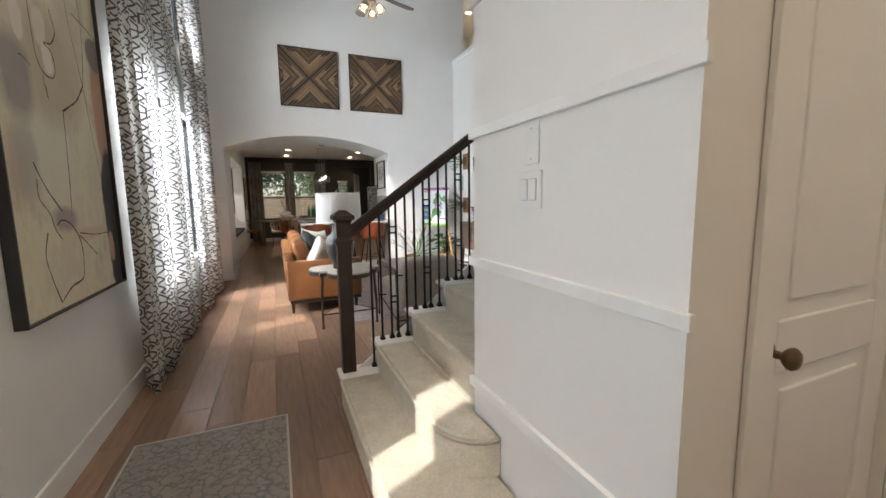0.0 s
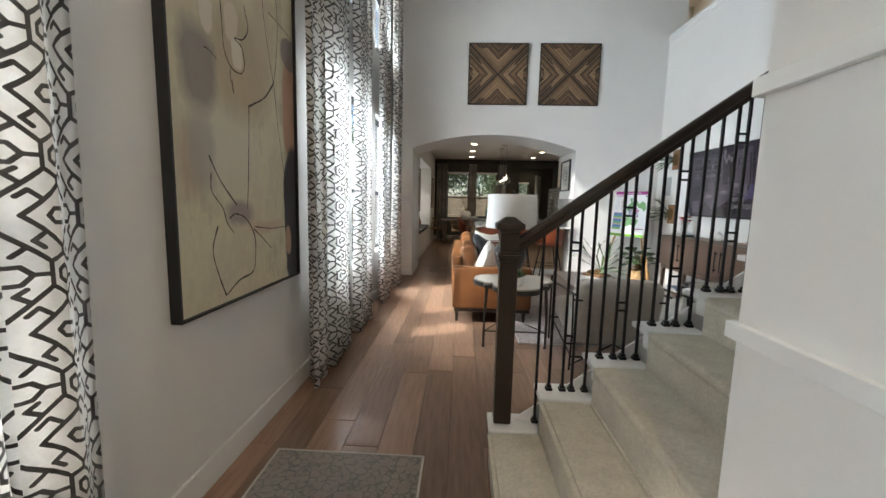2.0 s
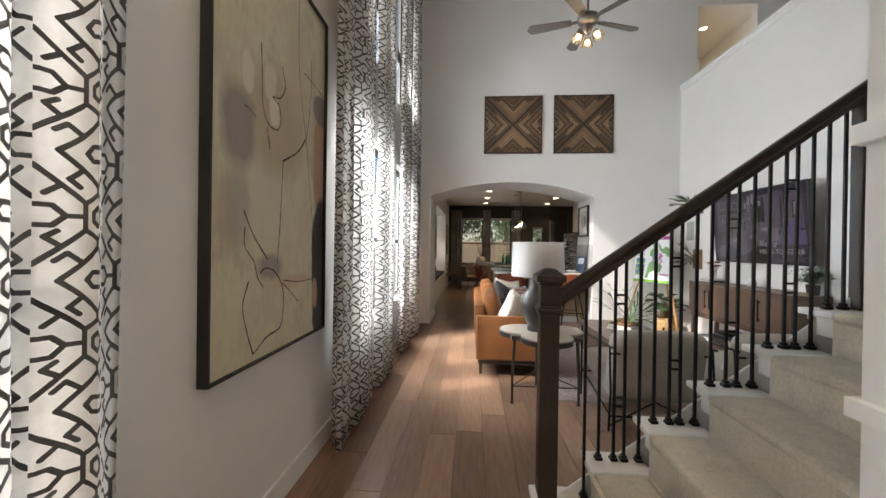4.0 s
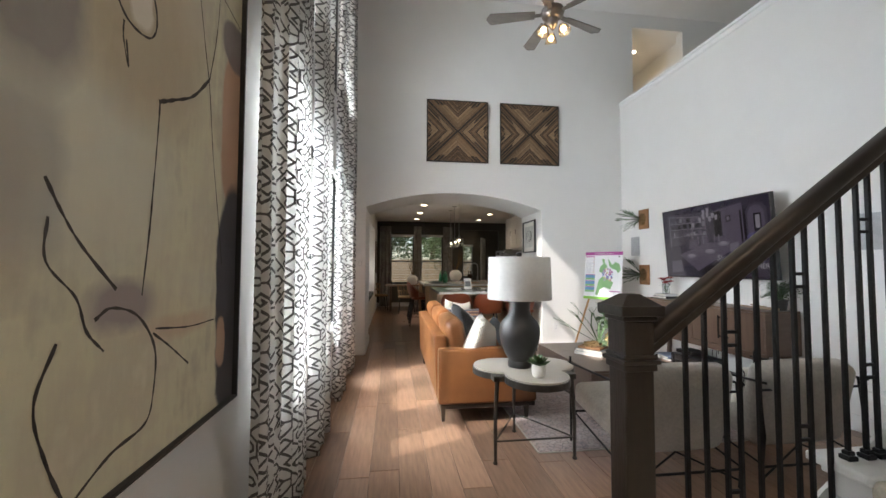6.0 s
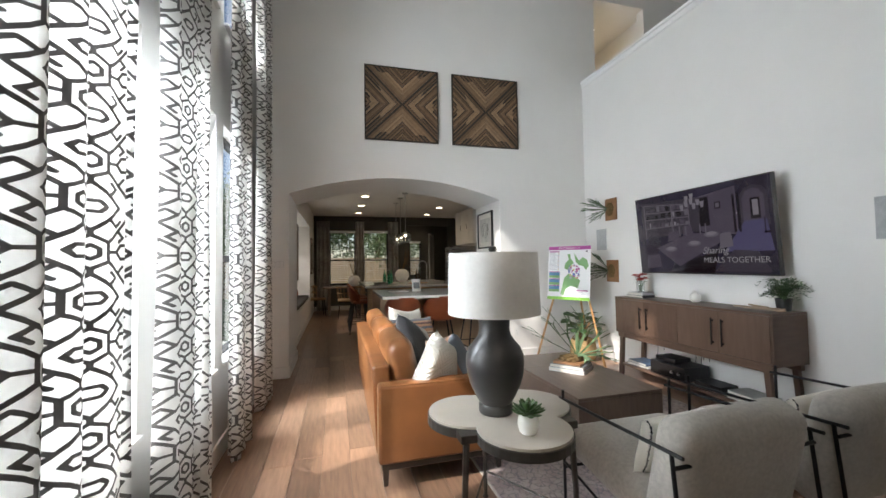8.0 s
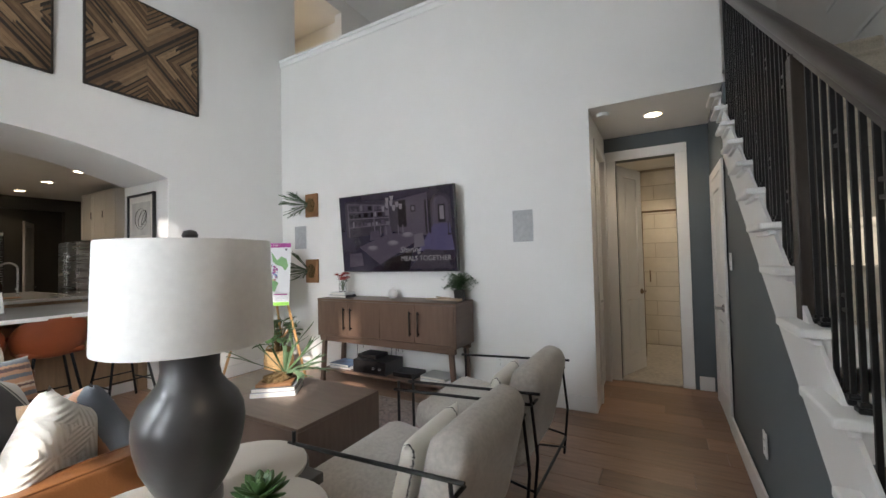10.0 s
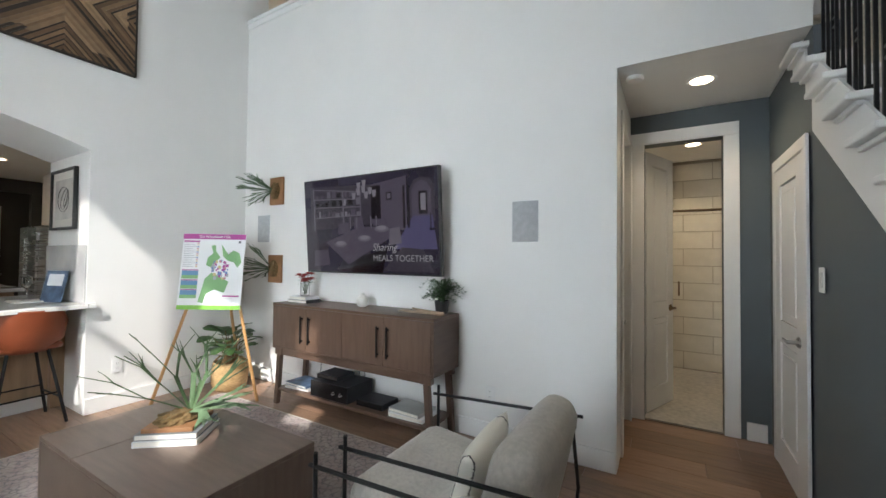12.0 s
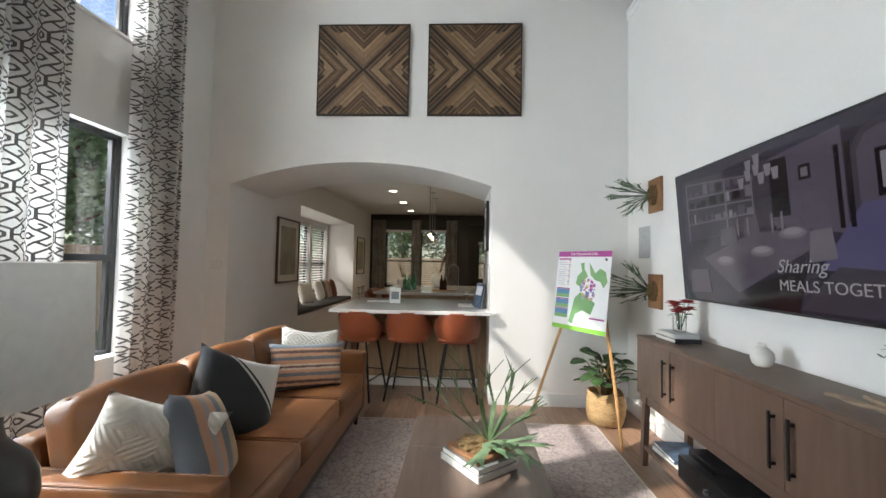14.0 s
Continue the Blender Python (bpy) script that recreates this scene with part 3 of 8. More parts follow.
# ---- curtains ----
def curtain_material():
    """White cloth printed with a charcoal fretwork of linked octagons and keys."""
    m = mat("fretwork_curtain", (0.82, 0.81, 0.79), 0.9, scale=60, vary=0.03, bump=0.2, bump_scale=300, sheen=0.2)
    nt = m.node_tree
    N, L = nt.nodes, nt.links
    b = N["Principled BSDF"]
    uv = N.new("ShaderNodeUVMap")
    sep = N.new("ShaderNodeSeparateXYZ")
    size = N.new("ShaderNodeVectorMath")
    size.operation = "SCALE"
    size.inputs["Scale"].default_value = 1.25
    L.new(uv.outputs[0], size.inputs[0])
    L.new(size.outputs[0], sep.inputs[0])

    def mth(op, a, c=None, d=None):
        n = N.new("ShaderNodeMath")
        n.operation = op
        for i, v in enumerate((a, c, d)):
            if v is None:
                continue
            if isinstance(v, (int, float)):
                n.inputs[i].default_value = v
            else:
                L.new(v, n.inputs[i])
        return n.outputs[0]

    def cell(v, size):
        """Place within the repeat, from minus to plus half of it."""
        return mth("MULTIPLY", mth("SUBTRACT", mth("FRACT", mth("DIVIDE", v, size)), 0.5), size)

    CU, CV = 0.26, 0.34

    def seg(p, q, ax, ay, bx, by):
        """Distance to a segment."""
        dx, dy = bx - ax, by - ay
        ll = dx * dx + dy * dy
        px, py = mth("SUBTRACT", p, ax), mth("SUBTRACT", q, ay)
        t = mth("ADD", mth("MULTIPLY", px, dx / ll), mth("MULTIPLY", py, dy / ll))
        tc = N.new("ShaderNodeClamp")
        L.new(t, tc.inputs[0])
        t = tc.outputs[0]
        ex = mth("SUBTRACT", px, mth("MULTIPLY", t, dx))
        ey = mth("SUBTRACT", py, mth("MULTIPLY", t, dy))
        return mth("SQRT", mth("ADD", mth("MULTIPLY", ex, ex), mth("MULTIPLY", ey, ey)))

    def motif():
        odd = mth("MODULO", mth("FLOOR", mth("DIVIDE", sep.outputs[0], CU)), 2.0)
        drop = mth("ADD", sep.outputs[1], mth("MULTIPLY", odd, CV / 2))
        p, q = cell(sep.outputs[0], CU), cell(drop, CV)
        # the lower half is the upper one turned about the middle, so that the keys wind one way
        p, q = mth("MULTIPLY", p, mth("SIGN", q)), mth("ABSOLUTE", q)
        way = ((0, 0.026, 0.018, 0.012), (0.018, 0.012, 0.018, 0), (0, 0.026, -0.018, 0.012), (-0.018, 0.012, -0.018, 0),      # small hexagon
               (0, 0.062, 0.040, 0.036), (0.040, 0.036, 0.040, 0), (0, 0.062, -0.040, 0.036), (-0.040, 0.036, -0.040, 0),    # outer hexagon
               (0.040, 0, 0.078, 0), (0.078, 0, 0.100, 0.026), (0.100, 0.026, 0.130, 0.026), (-0.040, 0, -0.078, 0), (-0.078, 0, -0.100, 0.026), (-0.100, 0.026, -0.130, 0.026),
               (0, 0.062, 0, 0.080), (0, 0.080, 0.090, 0.170), (0.040, 0.036, 0.130, 0.126),                                 # long diagonals
               (0.085, 0.081, 0.112, 0.056), (0.112, 0.056, 0.092, 0.040), (0.045, 0.125, 0.075, 0.098), (0.075, 0.098, 0.096, 0.118),   # keys
               (0, 0.080, -0.090, 0.170), (-0.040, 0.036, -0.085, 0.081), (-0.085, 0.081, -0.130, 0.126), (-0.045, 0.125, -0.072, 0.098), (-0.072, 0.098, -0.052, 0.078),
               (-0.085, 0.081, -0.112, 0.056), (-0.020, 0.150, 0.020, 0.150), (-0.020, 0.150, -0.036, 0.170), (0.020, 0.150, 0.036, 0.170))
        ds = [seg(p, q, *w) for w in way]
        d = ds[0]
        for e in ds[1:]:
            d = mth("MINIMUM", d, e)
        return d

    d = motif()
    line = mth("LESS_THAN", d, 0.0065)
    mixc = N.new("ShaderNodeMix")
    mixc.data_type = "RGBA"
    old = b.inputs["Base Color"].links[0].from_socket
    L.new(old, mixc.inputs[6])
    mixc.inputs[7].default_value = (0.15, 0.142, 0.14, 1)
    L.new(line, mixc.inputs[0])
    L.new(mixc.outputs[2], b.inputs["Base Color"])
    # the cloth lets some daylight through
    tr, mx, out = N.new("ShaderNodeBsdfTranslucent"), N.new("ShaderNodeMixShader"), N["Material Output"]
    L.new(mixc.outputs[2], tr.inputs[0])
    mx.inputs[0].default_value = 0.52
    L.new(b.outputs[0], mx.inputs[1])
    L.new(tr.outputs[0], mx.inputs[2])
    L.new(mx.outputs[0], out.inputs[0])
    return m


CURTAIN = curtain_material()
ROD = mat("dark_bronze_rod", (0.05, 0.042, 0.036), 0.4, metal=0.7)


def curtain(y0, y1, z0, z1, xc, seed, folds, amp=0.045, axis="y", mat_=None, label="floor-length white curtain printed with a charcoal fretwork", flare=0.0, fullness=1.45):
    """A pleated panel hanging along y (or x) about the depth xc."""
    rng = random.Random(seed)
    nu, nv = folds * 14, 26
    bm = bmesh.new()
    uvl = bm.loops.layers.uv.new("UVMap")
    ph = [rng.uniform(-0.5, 0.5) for _ in range(folds + 2)]
    grid, us = [], []
    for j in range(nv + 1):
        v = j / nv
        row = []
        for i in range(nu + 1):
            u = i / nu
            f = u * folds
            k = int(min(f, folds - 1e-6))
            a = ph[k] * (1 - (f - k)) + ph[k + 1] * (f - k)
            wob = 0.25 * math.sin(9 * v + a * 6)
            y = y0 + (y1 - y0) * u + flare * (1 - v) * (u - 0.5) + 0.012 * math.sin(2 * math.pi * f * 2 + a)
            d = amp * (0.65 + 0.35 * (1 - v)) * math.sin(2 * math.pi * f + a * 1.4 + wob) + 0.25 * amp * math.sin(2 * math.pi * f * 2.3 + a * 5)
            z = z0 + (z1 - z0) * v
            row.append(bm.verts.new((xc + d, y, z) if axis == "y" else (y, xc + d, z)))
        grid.append(row)
    wid = (y1 - y0) * fullness
    for j in range(nv):
        for i in range(nu):
            f = bm.faces.new((grid[j][i], grid[j][i + 1], grid[j + 1][i + 1], grid[j + 1][i]))
            for lp, (a, b) in zip(f.loops, ((i, j), (i + 1, j), (i + 1, j + 1), (i, j + 1))):
                lp[uvl].uv = (a / nu * wid + seed * 0.03, b / nv * (z1 - z0))
    c = thing("curtain", label, "curtain", group="window curtains")
    ob = smooth(part("panel", bm, mat_ or CURTAIN, c), 80)
    ob.modifiers.new("cloth", "SOLIDIFY").thickness = 0.002
    return c


for y0, y1, n, sd in ((1.50, 2.05, 3, 4), (3.50, 4.38, 5, 5), (4.64, 5.20, 3, 8), (5.74, 6.20, 3, 11), (6.66, 7.22, 4, 14)):
    c = curtain(y0, y1, 0.012, 5.22, -0.575, sd, n, fullness=1.45)
    for i in range(n + 1):
        bm = lathe(bmesh.new(), [(0.022, -0.006), (0.027, 0), (0.022, 0.006)], 12)
        bmesh.ops.transform(bm, matrix=pose(-0.575, y0 + (y1 - y0) * i / n, 5.235, 90), verts=bm.verts)
        part("ring", bm, ROD, c)
for y0, y1 in ((0.8, 2.15), (3.45, 7.3)):
    rod = thing("curtain_rod", "dark bronze curtain rod near the ceiling", "curtain rod")
    part("rod", tube(bmesh.new(), [(-0.575, y0, 5.255), (-0.575, y1, 5.255)], 0.014, 12), ROD, rod)
    for yy in (y0 + 0.05, y1 - 0.05):
        part("bracket", box(bmesh.new(), WX + 0.001, yy - 0.012, 5.235, -0.575, yy + 0.012, 5.25), ROD, rod)

# ---- big abstract painting ----
def painting_material():
    """Broad muted patches, thin dark drawn lines and a few dark and peach shapes, in oil."""
    m = bpy.data.materials.new("abstract_canvas")
    m.use_nodes = True
    nt = m.node_tree
    N, L = nt.nodes, nt.links
    b = N["Principled BSDF"]
    b.inputs["Roughness"].default_value = 0.55
    tc = N.new("ShaderNodeTexCoord")
    sep = N.new("ShaderNodeSeparateXYZ")
    L.new(tc.outputs["Object"], sep.inputs[0])
    nz = N.new("ShaderNodeTexNoise")
    nz.inputs["Scale"].default_value = 2.8
    nz.inputs["Detail"].default_value = 5
    L.new(tc.outputs["Object"], nz.inputs["Vector"])
    fine = N.new("ShaderNodeTexNoise")
    fine.inputs["Scale"].default_value = 18
    fine.inputs["Detail"].default_value = 8
    L.new(tc.outputs["Object"], fine.inputs["Vector"])

    def mth(op, a, c=None, d=None):
        n = N.new("ShaderNodeMath")
        n.operation = op
        for i, v in enumerate((a, c, d)):
            if v is None:
                continue
            if isinstance(v, (int, float)):
                n.inputs[i].default_value = v
            else:
                L.new(v, n.inputs[i])
        return n.outputs[0]

    sx = N.new("ShaderNodeSeparateColor")
    L.new(nz.outputs["Color"], sx.inputs[0])
    wob1 = mth("MULTIPLY", mth("SUBTRACT", sx.outputs[0], 0.5), 0.08)
    wob2 = mth("MULTIPLY", mth("SUBTRACT", sx.outputs[1], 0.5), 0.08)
    fx = mth("MULTIPLY", mth("SUBTRACT", fine.outputs[0], 0.5), 0.03)
    U = mth("ADD", mth("ADD", sep.outputs[1], wob1), fx)      # 0 near edge .. 1.08 far edge
    V = mth("ADD", mth("ADD", sep.outputs[2], wob2), fx)      # 0 .. 1.9 upwards
    ramp = N.new("ShaderNodeValToRGB")
    els = ramp.color_ramp.elements
    els[0].position, els[0].color = 0.28, (0.42, 0.38, 0.29, 1)
    els[1].position, els[1].color = 0.70, (0.74, 0.69, 0.53, 1)
    for p, c in ((0.40, (0.56, 0.51, 0.38, 1)), (0.48, (0.68, 0.64, 0.46, 1)), (0.58, (0.62, 0.56, 0.42, 1))):
        e = els.new(p)
        e.color = c
    stroke, smap = N.new("ShaderNodeTexNoise"), N.new("ShaderNodeMapping")
    smap.inputs["Scale"].default_value = (1, 9, 1.6)
    stroke.inputs["Scale"].default_value, stroke.inputs["Detail"].default_value = 3.5, 9
    L.new(tc.outputs["Object"], smap.inputs["Vector"])
    L.new(smap.outputs[0], stroke.inputs["Vector"])
    L.new(mth("ADD", mth("ADD", mth("MULTIPLY", nz.outputs[0], 0.60), mth("MULTIPLY", fine.outputs[0], 0.18)), mth("MULTIPLY", stroke.outputs[0], 0.22)), ramp.inputs[0])
    col = ramp.outputs[0]

    def blob(col, cu, cv, ru, rv, colour, soft=0.12, k=1.0):
        d = mth("SQRT", mth("ADD", mth("POWER", mth("ABSOLUTE", mth("DIVIDE", mth("SUBTRACT", U, cu), ru)), 2.6), mth("POWER", mth("ABSOLUTE", mth("DIVIDE", mth("SUBTRACT", V, cv), rv)), 2.6)))
        mr = N.new("ShaderNodeMapRange")
        mr.inputs[1].default_value, mr.inputs[2].default_value = 1 - soft, 1 + soft
        mr.inputs[3].default_value, mr.inputs[4].default_value = k, 0
        L.new(d, mr.inputs[0])
        mx = N.new("ShaderNodeMix")
        mx.data_type = "RGBA"
        L.new(mr.outputs[0], mx.inputs[0])
        L.new(col, mx.inputs[6])
        mx.inputs[7].default_value = (*colour, 1)
        return mx.outputs[2]

    for spot in ((0.35, 0.70, 0.24, 0.20, (0.66, 0.63, 0.52), 0.4, 0.8), (0.50, 1.10, 0.26, 0.24, (0.45, 0.36, 0.24), 0.35, 0.7),
                 (0.18, 0.99, 0.11, 0.17, (0.27, 0.24, 0.23), 0.3, 0.85), (0.10, 0.62, 0.07, 0.14, (0.48, 0.33, 0.23), 0.5, 0.5),
                 (0.17, 0.66, 0.08, 0.15, (0.40, 0.38, 0.33), 0.4, 0.7), (0.46, 1.13, 0.045, 0.065, (0.76, 0.71, 0.62), 0.15, 0.9),
                 (0.25, 1.24, 0.040, 0.085, (0.74, 0.68, 0.60), 0.15, 0.9), (0.42, 1.26, 0.050, 0.090, (0.72, 0.64, 0.54), 0.15, 0.85),
                 (0.70, 1.45, 0.10, 0.30, (0.58, 0.50, 0.38), 0.4, 0.7), (1.02, 1.00, 0.12, 0.30, (0.55, 0.33, 0.22), 0.08, 0.95), (1.02, 1.33, 0.13, 0.085, (0.24, 0.20, 0.20), 0.10, 0.9),
                 (1.03, 0.36, 0.13, 0.42, (0.075, 0.070, 0.080), 0.06, 1.0), (0.94, 0.22, 0.035, 0.085, (0.55, 0.36, 0.25), 0.12, 0.95),
                 (0.44, 0.40, 0.11, 0.055, (0.30, 0.24, 0.25), 0.4, 0.85), (0.70, 0.33, 0.16, 0.030, (0.58, 0.40, 0.28), 0.5, 0.6)):
        col = blob(col, *spot)
    L.new(col, b.inputs["Base Color"])
    bp = N.new("ShaderNodeBump")
    bp.inputs["Strength"].default_value = 0.35
    bp.inputs["Distance"].default_value = 0.004
    L.new(fine.outputs[0], bp.inputs["Height"])
    L.new(bp.outputs[0], b.inputs["Normal"])
    return m


paint = thing("wall_painting", "large abstract canvas in cream, olive and peach, deep black frame", "painting", pose(0, 0, 0))
PY0, PY1, PZ0, PZ1 = 2.43, 3.512, 0.80, 2.70
cv = part("canvas", box(bmesh.new(), 0, 0, 0, 0.020, PY1 - PY0 - 0.02, PZ1 - PZ0 - 0.02), painting_material(), paint)
cv.location = (-0.676, PY0 + 0.01, PZ0 + 0.01)
CHARCOAL_LINE = mat("charcoal_line", (0.06, 0.05, 0.045), 0.8, scale=50, vary=0.2)


def drawn_line(pts, w):
    """A brushed line of uneven width on the canvas, through points given across and up."""
    p = [Vector(q) for q in pts]
    p = [p[0] * 2 - p[1]] + p + [p[-1] * 2 - p[-2]]
    run = []
    for i in range(1, len(p) - 2):
        for k in range(6):
            t = k / 6
            run.append(0.5 * (2 * p[i] + (p[i + 1] - p[i - 1]) * t + (2 * p[i - 1] - 5 * p[i] + 4 * p[i + 1] - p[i + 2]) * t * t + (3 * p[i] - p[i - 1] - 3 * p[i + 1] + p[i + 2]) * t ** 3))
    run.append(p[-2])
    bm, last = bmesh.new(), None
    for i, q in enumerate(run):
        d = (run[min(i + 1, len(run) - 1)] - run[max(i - 1, 0)]).normalized()
        s = Vector((-d.y, d.x)) * w * (0.62 + 0.16 * math.sin(i * 1.9 + pts[0][0] * 20) + 0.12 * math.cos(i * 0.37))
        now = [bm.verts.new((-0.6552, PY0 + 0.01 + r.x, PZ0 + 0.01 + r.y)) for r in (q - s, q + s)]
        if last:
            bm.faces.new((last[0], now[0], now[1], last[1]))
        last = now
    part("drawn_line", bm, CHARCOAL_LINE, paint)


for w, pts in ((0.004, ((0.70, 1.86), (0.71, 1.47), (0.77, 1.22), (0.81, 1.09), (0.85, 0.87), (0.89, 0.71), (0.94, 0.50))),
               (0.004, ((0.86, 1.58), (0.87, 1.44), (0.85, 1.27), (0.81, 1.11))), (0.008, ((0.81, 1.11), (0.71, 1.01), (0.60, 0.95), (0.54, 0.92))),
               (0.005, ((0.545, 0.92), (0.54, 0.83), (0.53, 0.70), (0.52, 0.58), (0.50, 0.42))),
               (0.005, ((0.34, 1.40), (0.35, 1.22), (0.36, 1.12), (0.41, 1.06), (0.49, 1.06), (0.52, 1.11), (0.50, 1.18), (0.44, 1.20), (0.51, 1.22), (0.56, 1.29), (0.53, 1.38))),
               (0.004, ((0.22, 1.08), (0.25, 1.08), (0.30, 1.06))), (0.004, ((0.40, 1.05), (0.40, 1.01), (0.42, 0.95), (0.41, 1.01))),
               (0.006, ((0.22, 0.65), (0.26, 0.59), (0.31, 0.53), (0.41, 0.44))), (0.004, ((0.77, 1.46), (0.90, 1.45), (1.05, 1.43))),
               (0.006, ((0.35, 0.38), (0.40, 0.40), (0.49, 0.37), (0.56, 0.28), (0.56, 0.17), (0.53, 0.10), (0.41, 0.08), (0.30, 0.03))),
               (0.006, ((0.26, 0.35), (0.22, 0.25), (0.25, 0.14), (0.30, 0.03))), (0.005, ((0.23, 0.58), (0.23, 0.50), (0.30, 0.43), (0.33, 0.36), (0.38, 0.31))),
               (0.005, ((0.55, 0.32), (0.63, 0.27), (0.73, 0.20))), (0.004, ((0.56, 0.33), (0.73, 0.31), (0.89, 0.31)))):
    drawn_line(pts, w)
for b in ((WX + 0.002, PY0, PZ0, -0.638, PY0 + 0.010, PZ1), (WX + 0.002, PY1 - 0.010, PZ0, -0.638, PY1, PZ1), (WX + 0.002, PY0 + 0.01, PZ0, -0.638, PY1 - 0.01, PZ0 + 0.010), (WX + 0.002, PY0 + 0.01, PZ1 - 0.010, -0.638, PY1 - 0.01, PZ1)):
    boxed("frame_side", b, BLACKFRAME, paint, 0.001)

# ---- soft shapes ----
def cushion(bm, x0, y0, z0, x1, y1, z1, r=0.045, puff=0.02, n=10):
    """A stuffed block with rounded edges and bulging faces."""
    c = Vector(((x0 + x1) / 2, (y0 + y1) / 2, (z0 + z1) / 2))
    h = Vector(((x1 - x0) / 2, (y1 - y0) / 2, (z1 - z0) / 2))
    tmp = bmesh.new()
    bmesh.ops.create_cube(tmp, size=2)
    bmesh.ops.subdivide_edges(tmp, edges=tmp.edges, cuts=n, use_grid_fill=True)
    for v in tmp.verts:
        p = v.co.copy()
        q = Vector([p[i] * h[i] for i in range(3)])
        inner = Vector([max(-h[i] + r, min(h[i] - r, q[i])) for i in range(3)])
        d = q - inner
        if d.length > 1e-6:
            q = inner + d.normalized() * min(r, d.length if max(abs(d.x), abs(d.y), abs(d.z)) < r * 0.999 else r)
        for i in range(3):
            j, k = (i + 1) % 3, (i + 2) % 3
            q[i] += puff * p[i] * (1 - p[j] ** 2) * (1 - p[k] ** 2) * (1 if h[i] < max(h[j], h[k]) else 0.3)
        v.co = c + q
    me = bpy.data.meshes.new("tmp")
    tmp.to_mesh(me)
    tmp.free()
    bm.from_mesh(me)
    bpy.data.meshes.remove(me)
    return bm


def pillow_mesh(w, h, t, n=18, dent=0.0):
    """A throw pillow standing in x (width), z (height), with drawn-out corners."""
    bm = bmesh.new()
    uvl = bm.loops.layers.uv.new("UVMap")
    for side in (1, -1):
        g = []
        for j in range(n + 1):
            row = []
            for i in range(n + 1):
                u, v = 2 * i / n - 1, 2 * j / n - 1
                e = max(0.0, (1 - u ** 4) * (1 - v ** 4)) ** 0.5
                pin = 1 - 0.09 * (1 - abs(u) ** 2) * abs(v) ** 6
                pin2 = 1 - 0.09 * (1 - abs(v) ** 2) * abs(u) ** 6
                zz = h / 2 * (v * pin - dent * max(0, v) ** 2 * (1 - u * u))
                y = side * t / 2 * e * (1 + 0.10 * math.sin(3 * u + 1.3 * v) * math.cos(2.2 * v))
                row.append(bm.verts.new((w / 2 * u * pin2, y, zz)))
            g.append(row)
        for j in range(n):
            for i in range(n):
                f = bm.faces.new((g[j][i], g[j][i + 1], g[j + 1][i + 1], g[j + 1][i]))
                for lp, (a, b) in zip(f.loops, ((i, j), (i + 1, j), (i + 1, j + 1), (i, j + 1))):
                    lp[uvl].uv = (a / n, b / n)
    bmesh.ops.remove_doubles(bm, verts=bm.verts, dist=0.0015)
    return bm


def band_material(name, stops, rough=0.92, along="V", wiggle=0.03, bump=0.7, bump_scale=190):
    """Woven cloth with bands of colour along one direction of the pillow."""
    m = mat(name, stops[0][1], rough, scale=70, vary=0.06, bump=bump, bump_scale=bump_scale, sheen=0.2)
    nt = m.node_tree
    N, L = nt.nodes, nt.links
    uv, sep = N.new("ShaderNodeUVMap"), N.new("ShaderNodeSeparateXYZ")
    L.new(uv.outputs[0], sep.inputs[0])
    ramp = N.new("ShaderNodeValToRGB")
    ramp.color_ramp.interpolation = "CONSTANT"
    els = ramp.color_ramp.elements
    els[0].position, els[0].color = stops[0][0], (*stops[0][1], 1)
    els[1].position, els[1].color = stops[1][0], (*stops[1][1], 1)
    for p, c in stops[2:]:
        e = els.new(p)
        e.color = (*c, 1)
    wv = N.new("ShaderNodeTexNoise")
    wv.inputs["Scale"].default_value = 40
    L.new(uv.outputs[0], wv.inputs["Vector"])
    a = N.new("ShaderNodeMath")
    a.operation = "MULTIPLY_ADD"
    a.inputs[1].default_value = wiggle
    L.new(wv.outputs[0], a.inputs[0])
    if along == "D":
        s = N.new("ShaderNodeMath")
        s.operation = "ADD"
        L.new(sep.outputs[0], s.inputs[0])
        L.new(sep.outputs[1], s.inputs[1])
        hh = N.new("ShaderNodeMath")
        hh.operation = "MULTIPLY"
        hh.inputs[1].default_value = 0.5
        L.new(s.outputs[0], hh.inputs[0])
        L.new(hh.outputs[0], a.inputs[2])
    else:
        L.new(sep.outputs[1 if along == "V" else 0], a.inputs[2])
    L.new(a.outputs[0], ramp.inputs[0])
    L.new(ramp.outputs[0], N["Principled BSDF"].inputs["Base Color"])
    return m


IVORY, PEACH, SLATE, CHAR = (0.76, 0.73, 0.66), (0.46, 0.25, 0.15), (0.13, 0.145, 0.17), (0.016, 0.017, 0.021)
IVORYKNIT = band_material("ivory_knit", [(0, IVORY), (0.5, (0.74, 0.70, 0.63))], bump=1.0, bump_scale=70)


